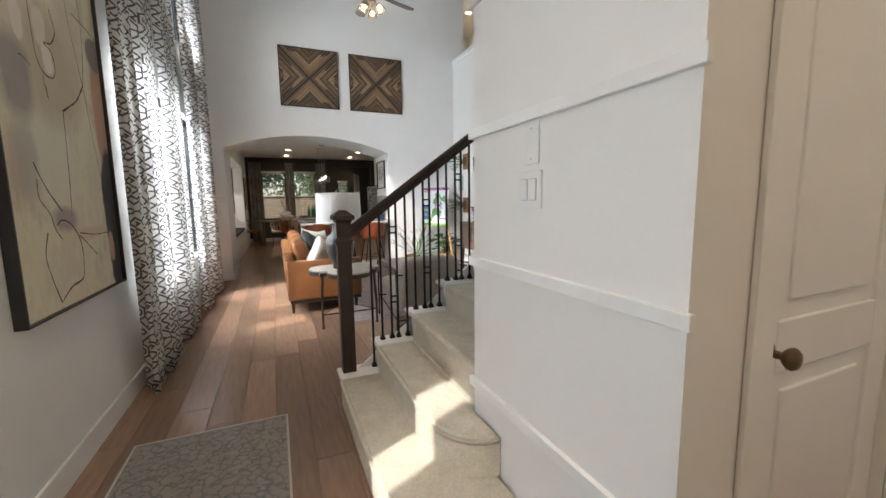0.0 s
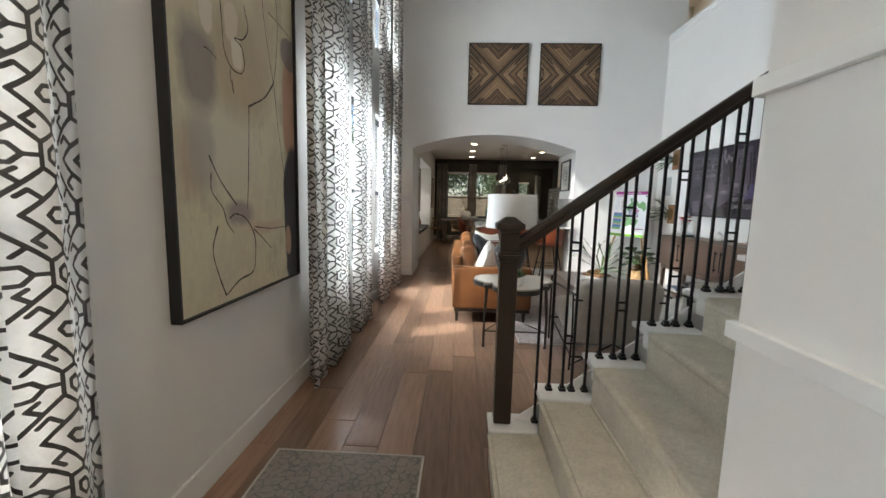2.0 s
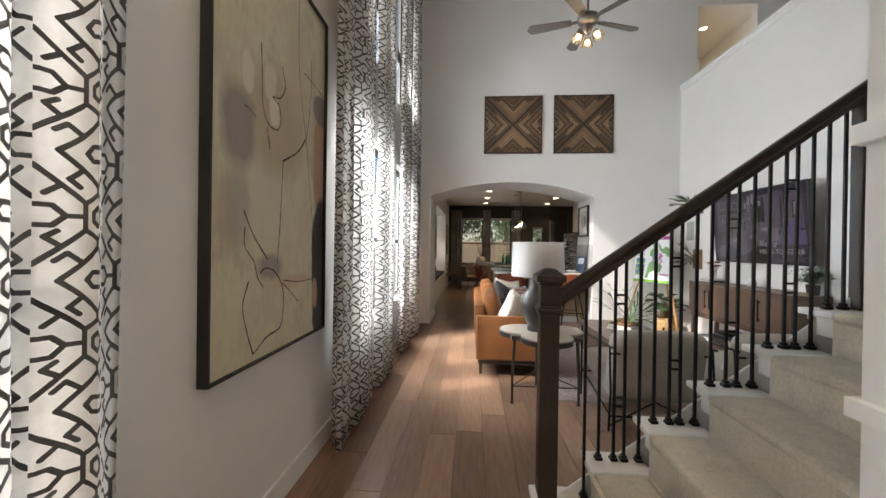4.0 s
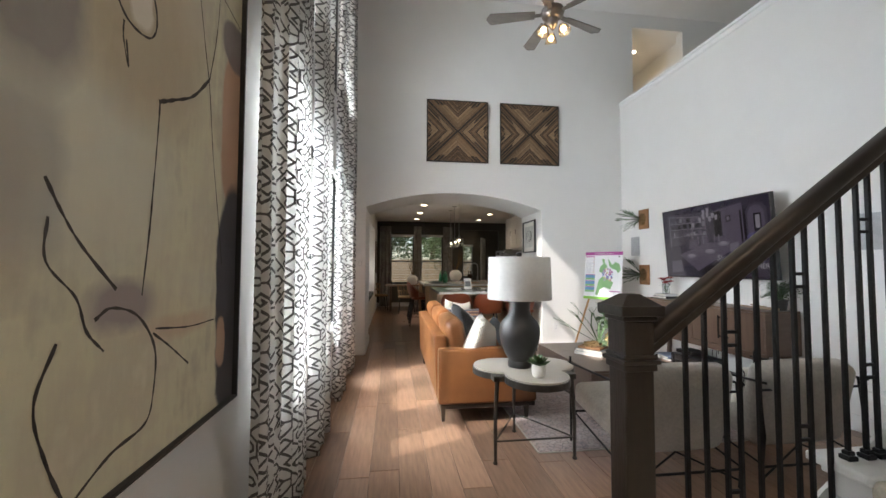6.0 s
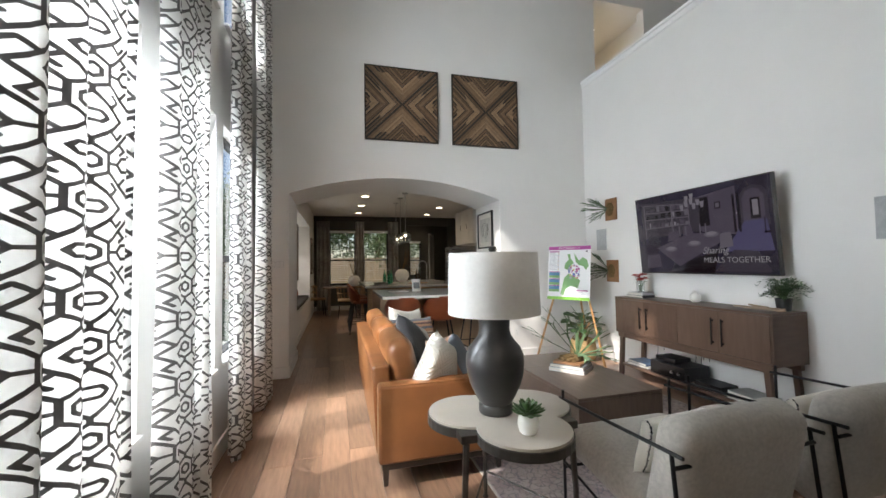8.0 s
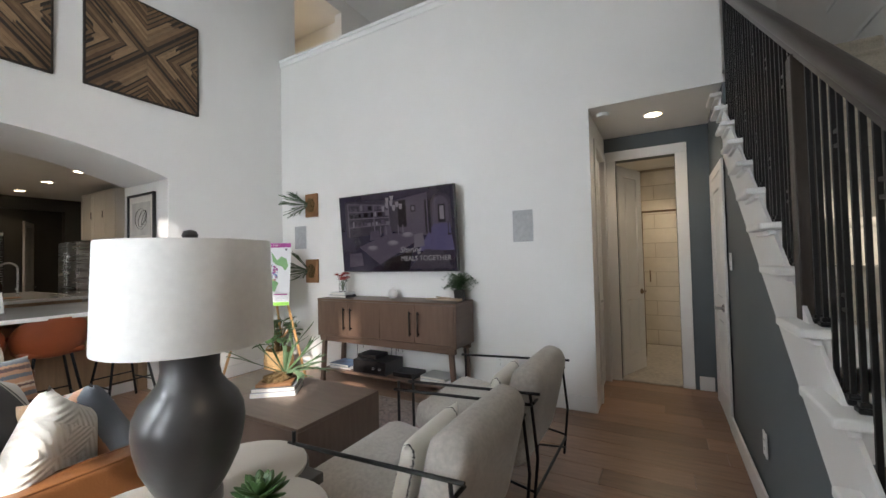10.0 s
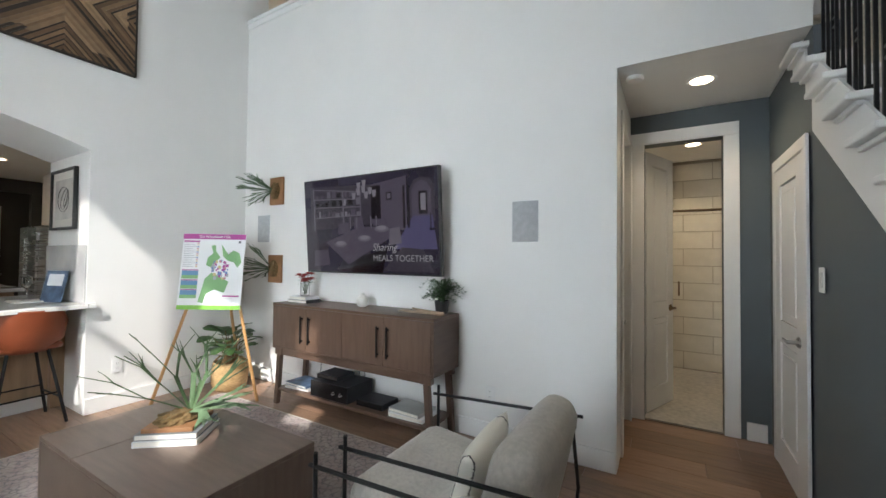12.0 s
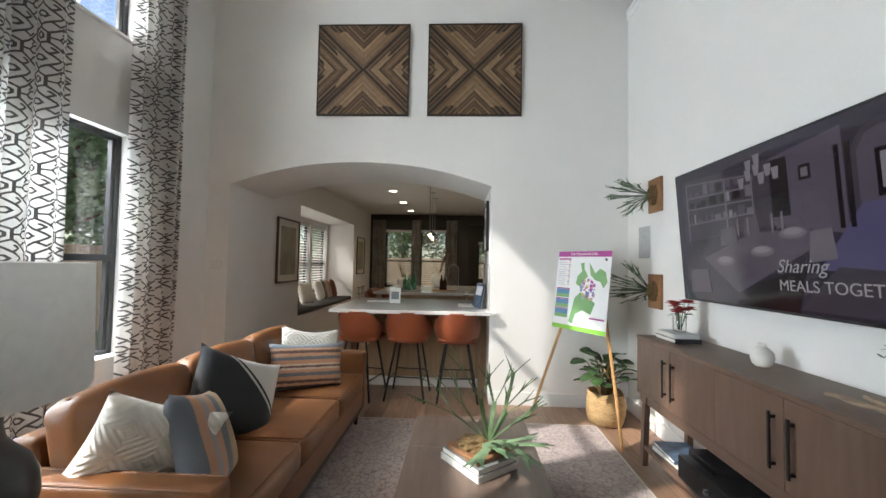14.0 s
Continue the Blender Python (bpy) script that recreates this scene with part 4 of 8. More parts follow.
def diamond_relief(m, rings=7.0, depth=0.0022):
    """Raised cords in nested diamonds across a pillow."""
    N, L = m.node_tree.nodes, m.node_tree.links
    uv, ab, sb, sp = N.new("ShaderNodeUVMap"), N.new("ShaderNodeVectorMath"), N.new("ShaderNodeVectorMath"), N.new("ShaderNodeSeparateXYZ")
    sc, fr = N.new("ShaderNodeVectorMath"), N.new("ShaderNodeVectorMath")
    sc.operation, sc.inputs[1].default_value = "SCALE", (0, 0, 0)
    sc.inputs["Scale"].default_value = 2.0
    fr.operation, sb.operation, ab.operation = "FRACTION", "SUBTRACT", "ABSOLUTE"
    sb.inputs[1].default_value = (0.5, 0.5, 0)
    L.new(uv.outputs[0], sc.inputs[0])
    L.new(sc.outputs[0], fr.inputs[0])
    L.new(fr.outputs[0], sb.inputs[0])
    L.new(sb.outputs[0], ab.inputs[0])
    L.new(ab.outputs[0], sp.inputs[0])
    ad, mu, si = N.new("ShaderNodeMath"), N.new("ShaderNodeMath"), N.new("ShaderNodeMath")
    mu.operation, si.operation = "MULTIPLY", "SINE"
    mu.inputs[1].default_value = rings * 6.283
    L.new(sp.outputs[0], ad.inputs[0])
    L.new(sp.outputs[1], ad.inputs[1])
    L.new(ad.outputs[0], mu.inputs[0])
    L.new(mu.outputs[0], si.inputs[0])
    bp, b = N.new("ShaderNodeBump"), N["Principled BSDF"]
    bp.inputs["Strength"].default_value, bp.inputs["Distance"].default_value = 0.9, depth
    L.new(si.outputs[0], bp.inputs["Height"])
    L.new(b.inputs["Normal"].links[0].from_socket, bp.inputs["Normal"])
    L.new(bp.outputs[0], b.inputs["Normal"])


diamond_relief(IVORYKNIT)
STRIPES = band_material("striped_weave", [(0, CHAR), (0.13, PEACH), (0.19, (0.10, 0.06, 0.05)), (0.25, PEACH), (0.33, SLATE), (0.40, PEACH), (0.46, (0.55, 0.44, 0.32)), (0.50, (0.12, 0.07, 0.06)), (0.54, (0.55, 0.44, 0.32)), (0.58, PEACH), (0.66, SLATE), (0.73, PEACH), (0.80, (0.12, 0.07, 0.06)), (0.86, PEACH), (0.91, SLATE)], wiggle=0.07)
STRIPES2 = band_material("faded_stripe", [(0, SLATE), (0.12, PEACH), (0.26, (0.30, 0.27, 0.27)), (0.36, PEACH), (0.50, SLATE), (0.64, (0.40, 0.26, 0.14))], along="U", wiggle=0.03)
HALF = band_material("black_and_ivory_weave", [(0, CHAR), (0.62, (0.45, 0.43, 0.40)), (0.64, CHAR), (0.66, (0.55, 0.53, 0.49)), (0.68, (0.55, 0.54, 0.52))], along="D", wiggle=0.004)


def pillow(name, label, w, h, t, m, material, tassels=0, dent=0.0):
    p = thing(name, label, "pillow", m, group="sofa pillows")
    smooth(part("cover", pillow_mesh(w, h, t, dent=dent), material, p), 180)
    for i, (sx, sz) in enumerate(((-1, -1), (1, -1), (1, 1), (-1, 1))[:tassels]):
        bm = bmesh.new()
        c = Vector((sx * w * 0.49, 0, sz * h * 0.49))
        lathe(bm, [(0.006, 0.0), (0.014, 0.008), (0.012, 0.02), (0.010, 0.024), (0.016, 0.04), (0.020, 0.065), (0.017, 0.07)], 10)
        bmesh.ops.transform(bm, matrix=Matrix.Translation(c) @ pose(0, 0, 0, 0, 180 + sx * 50, 0), verts=bm.verts)
        part("tassel", bm, IVORYKNIT, p, "knotted ivory yarn tassel")
    return p


# ---- sofa ----
def make_sofa():
    s = thing("sofa", "tan leather three-seat sofa with piped loose cushions", "sofa", pose(0.336, 5.09, 0))
    W, D = 0.835, 2.15           # depth in x, length in y
    bm = bmesh.new()
    box(bm, 0.02, 0.02, 0.128, W - 0.01, D - 0.02, 0.165, 0.004)
    part("plinth_frame", bm, DARKWOOD, s)
    bm = bmesh.new()
    box(bm, 0.02, 0.10, 0.166, W - 0.005, D - 0.10, 0.31, 0.012)
    smooth(part("seat_base", bm, LEATHER, s))
    for y0 in (0.0, D - 0.115):
        bm = bmesh.new()
        box(bm, 0.0, y0, 0.166, W, y0 + 0.115, 0.615, 0.022, 4)
        smooth(part("armrest", bm, LEATHER, s))
        bm = bmesh.new()
        for yy in (y0 + 0.008, y0 + 0.107):
            tube(bm, [(0.012, yy, 0.612), (W - 0.012, yy, 0.612)], 0.0045, 6)
        part("piping", bm, LEATHER, s)
    bm = bmesh.new()
    m = pose(0.0, 0, 0.166) @ pose(0, 0, 0, 0, -3, 0)
    box(bm, 0.0, 0.118, 0, 0.11, D - 0.118, 0.54, 0.022, 4, m)
    smooth(part("back_frame", bm, LEATHER, s))
    n, y0, y1 = 3, 0.120, D - 0.120
    wd = (y1 - y0) / n
    for i in range(n):
        a, b = y0 + i * wd + 0.003, y0 + (i + 1) * wd - 0.003
        bm = cushion(bmesh.new(), 0.22, a, 0.312, W + 0.005, b, 0.455, 0.035, 0.016)
        c = smooth(part("seat_cushion", bm, LEATHER, s), 60)
        pts = [(0.24, a + 0.012, 0.452), (W - 0.01, a + 0.012, 0.452), (W - 0.01, b - 0.012, 0.452), (0.24, b - 0.012, 0.452)]
        part("piping", tube(bmesh.new(), pts, 0.004, 6), LEATHER, c)
        bm = cushion(bmesh.new(), -0.080, a, -0.205, 0.080, b, 0.205, 0.05, 0.022)
        bmesh.ops.transform(bm, matrix=pose(0.185, 0, 0.635, 0, -12, 0), verts=bm.verts)
        c = smooth(part("back_cushion", bm, LEATHER, s), 60)
        bm = bmesh.new()
        tube(bm, [(0.150, a + 0.04, 0.838), (0.154, (a + b) / 2, 0.846), (0.150, b - 0.04, 0.838)], 0.005, 6)
        part("piping", bm, LEATHER, c)
    for x in (0.05, W - 0.06):
        for y in (0.10, D - 0.10):
            bm = bmesh.new()
            beam(bm, (x, y, 0.130), (x, y, 0.012), 0.04, 0.04, 0.004)
            for v in bm.verts:
                if v.co.z < 0.05:
                    v.co.x = x + (v.co.x - x) * 0.65
                    v.co.y = y + (v.co.y - y) * 0.65
                    v.co.z -= 0.010
            part("leg", bm, DARKWOOD, s)
    return s


make_sofa()
pillow("ivory_pillow", "ivory knit throw pillow with raised diamonds", 0.45, 0.42, 0.16, pose(0.76, 5.315, 0.632, 14, 24, 46), IVORYKNIT, dent=0.10)
pillow("striped_pillow", "tan and slate striped pillow with tassels", 0.44, 0.42, 0.15, pose(0.89, 5.46, 0.615, -22, 16, 104), STRIPES2, 2)
pillow("black_pillow", "black and ivory pillow split by a diagonal braid", 0.50, 0.46, 0.16, pose(0.73, 5.95, 0.640, -24, 24, 52), HALF, dent=0.08)
pillow("lumbar_pillow", "woven lumbar pillow in peach, slate and cream", 0.54, 0.34, 0.14, pose(0.85, 6.68, 0.610, -16, 3, 30), STRIPES, 2)
pillow("white_pillow", "white linen pillow behind the lumbar pillow", 0.46, 0.42, 0.14, pose(0.80, 6.84, 0.665, -14, 8, 34), IVORYKNIT, dent=0.14)

# ---- end table, lamp, succulent ----
TZ = 0.585
TAUPE = mat("taupe_stone_top", (0.44, 0.40, 0.345), 0.35, scale=5, vary=0.05, bump=0.05, bump_scale=40, coat=0.1)
PEWTER = mat("dark_pewter_metal", (0.085, 0.078, 0.07), 0.42, metal=0.75, scale=14, vary=0.15, bump=0.1, bump_scale=50)


def clover(r, d, n=22):
    """Outline of three overlapping discs."""
    out = []
    for k in range(3):
        a = radians(-90 + 120 * k)
        cx, cy = d * math.cos(a), d * math.sin(a)
        for i in range(n + 1):
            t = a + radians(-118 + 236 * i / n)
            p = (cx + r * math.cos(t), cy + r * math.sin(t))
            if all(math.hypot(p[0] - d * math.cos(radians(-90 + 120 * q)), p[1] - d * math.sin(radians(-90 + 120 * q))) >= r - 1e-6 for q in range(3) if q != k):
                out.append(p)
    return out


et = thing("side_table", "clover-shaped taupe side table with pewter legs", "side table", pose(0.915, 4.605, 0))
part("tabletop", prism(bmesh.new(), clover(0.212, 0.180), 0.012, Matrix.Translation((0, 0, TZ - 0.012))), TAUPE, et)
bm = bmesh.new()
prism(bm, clover(0.218, 0.182), 0.040, Matrix.Translation((0, 0, TZ - 0.053)))
part("rim", bm, PEWTER, et)
legs = [(-0.277, -0.152), (0.277, -0.150), (0.0, 0.315)]
for lx, ly in legs:
    bm = bmesh.new()
    tube(bm, [(lx * 0.94, ly * 0.94, TZ - 0.03), (lx, ly, 0.25), (lx * 1.0, ly * 1.0, 0.012)], 0.016, 6, 0.010)
    lathe(bm, [(0.015, 0.0), (0.017, 0.006), (0.011, 0.016)], 10, lx, ly)
    box(bm, min(lx * 0.6, lx) - 0.012, min(ly * 0.6, ly) - 0.012, TZ - 0.050, max(lx * 0.6, lx) + 0.012, max(ly * 0.6, ly) + 0.012, TZ - 0.014, 0.003)
    part("leg", bm, PEWTER, et)
for a, b in ((legs[0], legs[1]), (legs[0], legs[2]), (legs[1], legs[2])):
    part("stretcher", tube(bmesh.new(), [(*a, 0.145), (*b, 0.145)], 0.006, 6), PEWTER, et)

lamp = thing("table_lamp", "charcoal ceramic table lamp with a white drum shade", "lamp", pose(0.867, 4.632, TZ))
bm = bmesh.new()
lathe(bm, [(0.080, 0.001), (0.084, 0.012), (0.083, 0.040), (0.078, 0.050), (0.099, 0.085), (0.127, 0.145), (0.140, 0.200), (0.145, 0.245), (0.142, 0.285), (0.127, 0.322), (0.100, 0.352), (0.082, 0.378), (0.076, 0.410), (0.078, 0.450), (0.083, 0.478), (0.079, 0.486)], 56)
smooth(part("base", bm, CHARCOAL, lamp), 50)
bm = bmesh.new()
lathe(bm, [(0.012, 0.486), (0.012, 0.80), (0.006, 0.81)], 12)
part("stem", bm, BRONZE, lamp)
bm = bmesh.new()
outer = [(0.229, 0.484), (0.230, 0.488), (0.222, 0.781), (0.221, 0.786)]
rings = lathe(bm, outer + [(0.217, 0.786), (0.226, 0.484)], 64, cap=False)
bmesh.ops.bridge_loops(bm, edges=[e for e in bm.edges if e.is_boundary])
smooth(part("shade", bm, LINEN, lamp, "white linen drum shade"), 50)
bm = bmesh.new()
for k in range(3):
    a = radians(120 * k + 30)
    tube(bm, [(0, 0, 0.774), (0.220 * math.cos(a), 0.220 * math.sin(a), 0.774)], 0.0025, 6)
part("spider", bm, BRONZE, lamp)
smooth(part("finial", lathe(bmesh.new(), [(0.008, 0.790), (0.018, 0.795), (0.022, 0.806), (0.017, 0.818), (0.004, 0.823)], 20), CHARCOAL, lamp))


def succulent(m):
    s = thing("succulent", "green rosette succulent in a white round pot", "plant", m)
    smooth(part("pot", lathe(bmesh.new(), [(0.030, 0.0), (0.038, 0.008), (0.045, 0.035), (0.043, 0.060), (0.036, 0.075), (0.032, 0.078), (0.030, 0.070)], 28), CERAMIC, s, "white ceramic pot"))
    rng = random.Random(4)
    bm = bmesh.new()
    for ring, (n, ln, tilt) in enumerate(((5, 0.045, 70), (8, 0.062, 48), (10, 0.075, 26), (11, 0.08, 8))):
        for k in range(n):
            a = 2 * math.pi * (k + 0.3 * ring) / n + rng.uniform(-0.1, 0.1)
            m2 = pose(0, 0, 0.078 + 0.004 * (3 - ring), 0, 0, math.degrees(a)) @ pose(0, 0, 0, 0, -tilt + rng.uniform(-6, 6), 0)
            v0 = len(bm.verts)
            prof = [(0.0, 0.006, 0.004), (0.4, 0.012, 0.006), (0.75, 0.013, 0.005), (0.93, 0.006, 0.003), (1.0, 0.0006, 0.0006)]
            rr = []
            for f, w, h in prof:
                rr.append([bm.verts.new((ln * f, w * math.cos(q), h * math.sin(q) + 0.010 * f * f)) for q in [2 * math.pi * i / 6 for i in range(6)]])
            for p, q in zip(rr, rr[1:]):
                for i in range(6):
                    bm.faces.new((p[i], p[(i + 1) % 6], q[(i + 1) % 6], q[i]))
            bmesh.ops.transform(bm, matrix=m2, verts=[v for r_ in rr for v in r_])
    smooth(part("leaves", bm, LEAF, s), 60)


succulent(pose(0.905, 4.365, TZ))

# ---- rugs ----
def rug_material(name, a, b, c, scale):
    m = mat(name, a, 0.97, scale=scale, vary=0.12, bump=0.9, bump_scale=260, second=b, sheen=0.15)
    nt = m.node_tree
    N, L = nt.nodes, nt.links
    vo, mx, tc = N.new("ShaderNodeTexVoronoi"), N.new("ShaderNodeMix"), N.new("ShaderNodeTexCoord")
    vo.feature = "DISTANCE_TO_EDGE"
    vo.inputs["Scale"].default_value = 24
    L.new(tc.outputs["Object"], vo.inputs["Vector"])
    nz = N.new("ShaderNodeTexNoise")
    nz.inputs["Scale"].default_value = 34
    nz.inputs["Detail"].default_value = 7
    L.new(tc.outputs["Object"], nz.inputs["Vector"])
    mr, mr2, mu = N.new("ShaderNodeMapRange"), N.new("ShaderNodeMapRange"), N.new("ShaderNodeMath")
    mr.inputs[1].default_value, mr.inputs[2].default_value, mr.inputs[3].default_value, mr.inputs[4].default_value = 0.02, 0.14, 1, 0
    mr2.inputs[1].default_value, mr2.inputs[2].default_value = 0.38, 0.52
    L.new(vo.outputs[0], mr.inputs[0])
    L.new(nz.outputs[0], mr2.inputs[0])
    mu.operation = "MULTIPLY"
    L.new(mr.outputs[0], mu.inputs[0])
    L.new(mr2.outputs[0], mu.inputs[1])
    mx.data_type = "RGBA"
    bs = N["Principled BSDF"]
    L.new(bs.inputs["Base Color"].links[0].from_socket, mx.inputs[6])
    mx.inputs[7].default_value = (*c, 1)
    L.new(mu.outputs[0], mx.inputs[0])
    L.new(mx.outputs[2], bs.inputs["Base Color"])
    return m


def rug(name, label, x0, y0, x1, y1, material):
    r = thing(name, label, "rug", pose((x0 + x1) / 2, (y0 + y1) / 2, 0))
    w, d = (x1 - x0) / 2, (y1 - y0) / 2
    part("weave", box(bmesh.new(), -w, -d, 0.001, w, d, 0.009, 0.003), material, r)
    bm = bmesh.new()
    for b in ((-w - 0.012, -d - 0.012, w + 0.012, -d - 0.001), (-w - 0.012, d + 0.001, w + 0.012, d + 0.012), (-w - 0.012, -d, -w - 0.001, d), (w + 0.001, -d, w + 0.012, d)):
        box(bm, b[0], b[1], 0.001, b[2], b[3], 0.008, 0.002)
    part("binding", bm, mat("rug_binding", (0.52, 0.49, 0.44), 0.95, scale=60), r)


rug("entry_rug", "faded grey-beige runner rug by the stair foot", -0.49, 1.35, 0.244, 2.865, rug_material("faded_grey_rug", (0.30, 0.27, 0.235), (0.21, 0.19, 0.18), (0.13, 0.128, 0.135), 9))
rug("living_rug", "faded mauve and ivory distressed rug under the seating", 0.985, 4.56, 3.17, 7.29, rug_material("distressed_mauve_rug", (0.46, 0.40, 0.37), (0.30, 0.225, 0.215), (0.20, 0.17, 0.185), 11))

# ---- coffee table ----
ct = thing("coffee_table", "low block coffee table in weathered brown wood", "coffee table", pose(1.705, 5.175, 0.010))
bm = bmesh.new()
box(bm, 0.04, 0.04, 0.0, 0.665, 1.22, 0.05, 0.003)
part("plinth", bm, DARKWOOD, ct)
for i, (a, b) in enumerate(((0.0, 0.82), (0.8215, 1.26))):
    boxed("top_board", (0, a, 0.345, 0.705, b, 0.368), ASHWOOD, ct, 0.003)
boxed("side_panel", (0, 0, 0.051, 0.705, 0.03, 0.344), ASHWOOD, ct, 0.002)
boxed("side_panel", (0, 1.23, 0.051, 0.705, 1.26, 0.344), ASHWOOD, ct, 0.002)
boxed("side_panel", (0, 0.031, 0.051, 0.03, 1.229, 0.344), ASHWOOD, ct, 0.002)
boxed("side_panel", (0.675, 0.031, 0.051, 0.705, 1.229, 0.344), ASHWOOD, ct, 0.002)
CTZ = 0.378


def book(w, d, h, m, cover, label="closed hardback book lying on the shelf", pages=None):
    b = thing("book", label, "book", m, group="books lying about")
    bm = bmesh.new()
    box(bm, -w / 2, -d / 2, 0, w / 2, d / 2, 0.003, 0.001, 1)
    box(bm, -w / 2, -d / 2, h - 0.003, w / 2, d / 2, h, 0.001, 1)
    box(bm, -w / 2, -d / 2, 0.0005, -w / 2 + 0.003, d / 2, h - 0.0005, 0.001, 1)
    part("cover", bm, cover, b)
    boxed("page_block", (-w / 2 + 0.004, -d / 2 + 0.004, 0.0035, w / 2 - 0.004, d / 2 - 0.004, h - 0.0035), PAPER, b, 0)
    return b


PAPER = mat("paper_edge", (0.72, 0.69, 0.63), 0.85, scale=30, vary=0.05, stretch=(1, 1, 30))
BK_GREY = mat("grey_book_cloth", (0.20, 0.21, 0.22), 0.7, scale=60, vary=0.05)
BK_WHITE = mat("white_book_cover", (0.66, 0.67, 0.68), 0.5, scale=20, vary=0.03)
BK_BLUE = mat("blue_book_cover", (0.09, 0.14, 0.23), 0.4, scale=14, vary=0.35)
BK_BLACK = mat("black_book_cover", (0.025, 0.025, 0.028), 0.5, scale=20, vary=0.1)
BK_BEIGE = mat("beige_book_cover", (0.42, 0.37, 0.31), 0.6, scale=20, vary=0.06)
book(0.30, 0.26, 0.030, pose(2.085, 5.835, CTZ, 0, 0, -52), BK_WHITE, "white book under the staghorn fern")
book(0.29, 0.25, 0.030, pose(2.085, 5.835, CTZ + 0.031, 0, 0, -52), BK_GREY, "grey book under the staghorn fern")


def frond(bm, base, direction, length, width, fork=3, droop=0.3, seed=0, thick=0.0022):
    """A staghorn frond: a strap that widens and splits into pointed antlers."""
    rng = random.Random(seed)

    def strap(p, d, ln, w0, w1, n=7, bend=0.0):
        pts = [p.copy()]
        q, dd = p.copy(), d.normalized()
        for i in range(n):
            dd = (dd + Vector((0, 0, -1)) * (droop * ln * 0.55 / n) + Vector((dd.y, -dd.x, 0)) * bend / n).normalized()
            q = q + dd * ln / n
            pts.append(q.copy())
        side_prev = None
        rows = []
        for i, c in enumerate(pts):
            t = (pts[min(i + 1, n)] - pts[max(i - 1, 0)]).normalized()
            s = t.cross(Vector((0, 0, 1)))
            s = s.normalized() if s.length > 1e-3 else (side_prev or Vector((1, 0, 0)))
            side_prev = s
            up = s.cross(t)
            w = w0 + (w1 - w0) * i / n
            rows.append([bm.verts.new(c - s * w), bm.verts.new(c + up * (w * 0.18 + thick)), bm.verts.new(c + s * w), bm.verts.new(c - up * thick)])
        for a, b in zip(rows, rows[1:]):
            for k in range(4):
                bm.faces.new((a[k], a[(k + 1) % 4], b[(k + 1) % 4], b[k]))
        bm.faces.new(rows[0][::-1])
        bm.faces.new(rows[-1])
        return pts[-1], dd, s

    def grow(p, d, ln, w, depth):
        if depth == 0:
            strap(p, d, ln, w, 0.0008, 5, rng.uniform(-0.3, 0.3))
            return
        e, dd, s = strap(p, d, ln, w * 0.7, w, 6, rng.uniform(-0.25, 0.25))
        for k in range(2 if depth > 1 else rng.choice((2, 3))):
            side = (-1, 1, 0.1)[k]
            nd = (dd + s * side * rng.uniform(0.32, 0.62) + Vector((0, 0, rng.uniform(-0.1, 0.15)))).normalized()
            grow(e - dd * 0.004 + s * side * w * 0.45, nd, ln * rng.uniform(0.55, 0.85), w * 0.62, depth - 1)

    grow(Vector(base), Vector(direction), length * 0.5, width, fork - 1)


def staghorn_table():
    s = thing("staghorn_fern", "grey-green staghorn fern on a mossy wood slab", "plant", pose(2.085, 5.835, CTZ + 0.062))
    bm = bmesh.new()
    box(bm, -0.12, -0.115, 0.0, 0.12, 0.115, 0.022, 0.003, 1, pose(0, 0, 0, 0, 0, -52))
    part("slab", bm, PLAQUE, s)
    rng = random.Random(3)
    bm = bmesh.new()
    bmesh.ops.create_icosphere(bm, subdivisions=4, radius=1)
    for v in bm.verts:
        n = noise.noise(v.co * 3.1) * 0.25 + noise.noise(v.co * 9) * 0.12
        v.co = Vector((v.co.x * 0.105, v.co.y * 0.085, max(-0.1, v.co.z) * 0.045)) * (1 + n) + Vector((0.0, 0, 0.028))
    part("moss", bm, MOSS, s, "tangled dry brown moss")
    for k, (az, el, ln, w, dr) in enumerate(((172, 52, 0.44, 0.009, 0.2), (150, 30, 0.46, 0.008, 0.4), (120, 62, 0.42, 0.009, 0.2), (60, 76, 0.40, 0.010, 0.2), (15, 64, 0.42, 0.011, 0.3), (40, 44, 0.36, 0.010, 0.5),
                                             (-20, 46, 0.34, 0.020, 1.0), (-60, 30, 0.31, 0.027, 2.2), (-95, 22, 0.29, 0.030, 2.8), (-30, 16, 0.31, 0.028, 2.4))):
        bm = bmesh.new()
        a, e = radians(az), radians(el)
        frond(bm, (0.05, -0.02, 0.05), (math.cos(a) * math.cos(e), math.sin(a) * math.cos(e), math.sin(e)), ln, w * 1.45, 3, dr, 20 + k)
        smooth(part("frond", bm, LEAFPALE if dr > 1.5 else LEAFMID, s), 50)


LEAFMID = mat("green_frond", (0.10, 0.17, 0.07), 0.55, scale=14, vary=0.2, bump=0.1, bump_scale=60, second=(0.045, 0.085, 0.032))
staghorn_table()

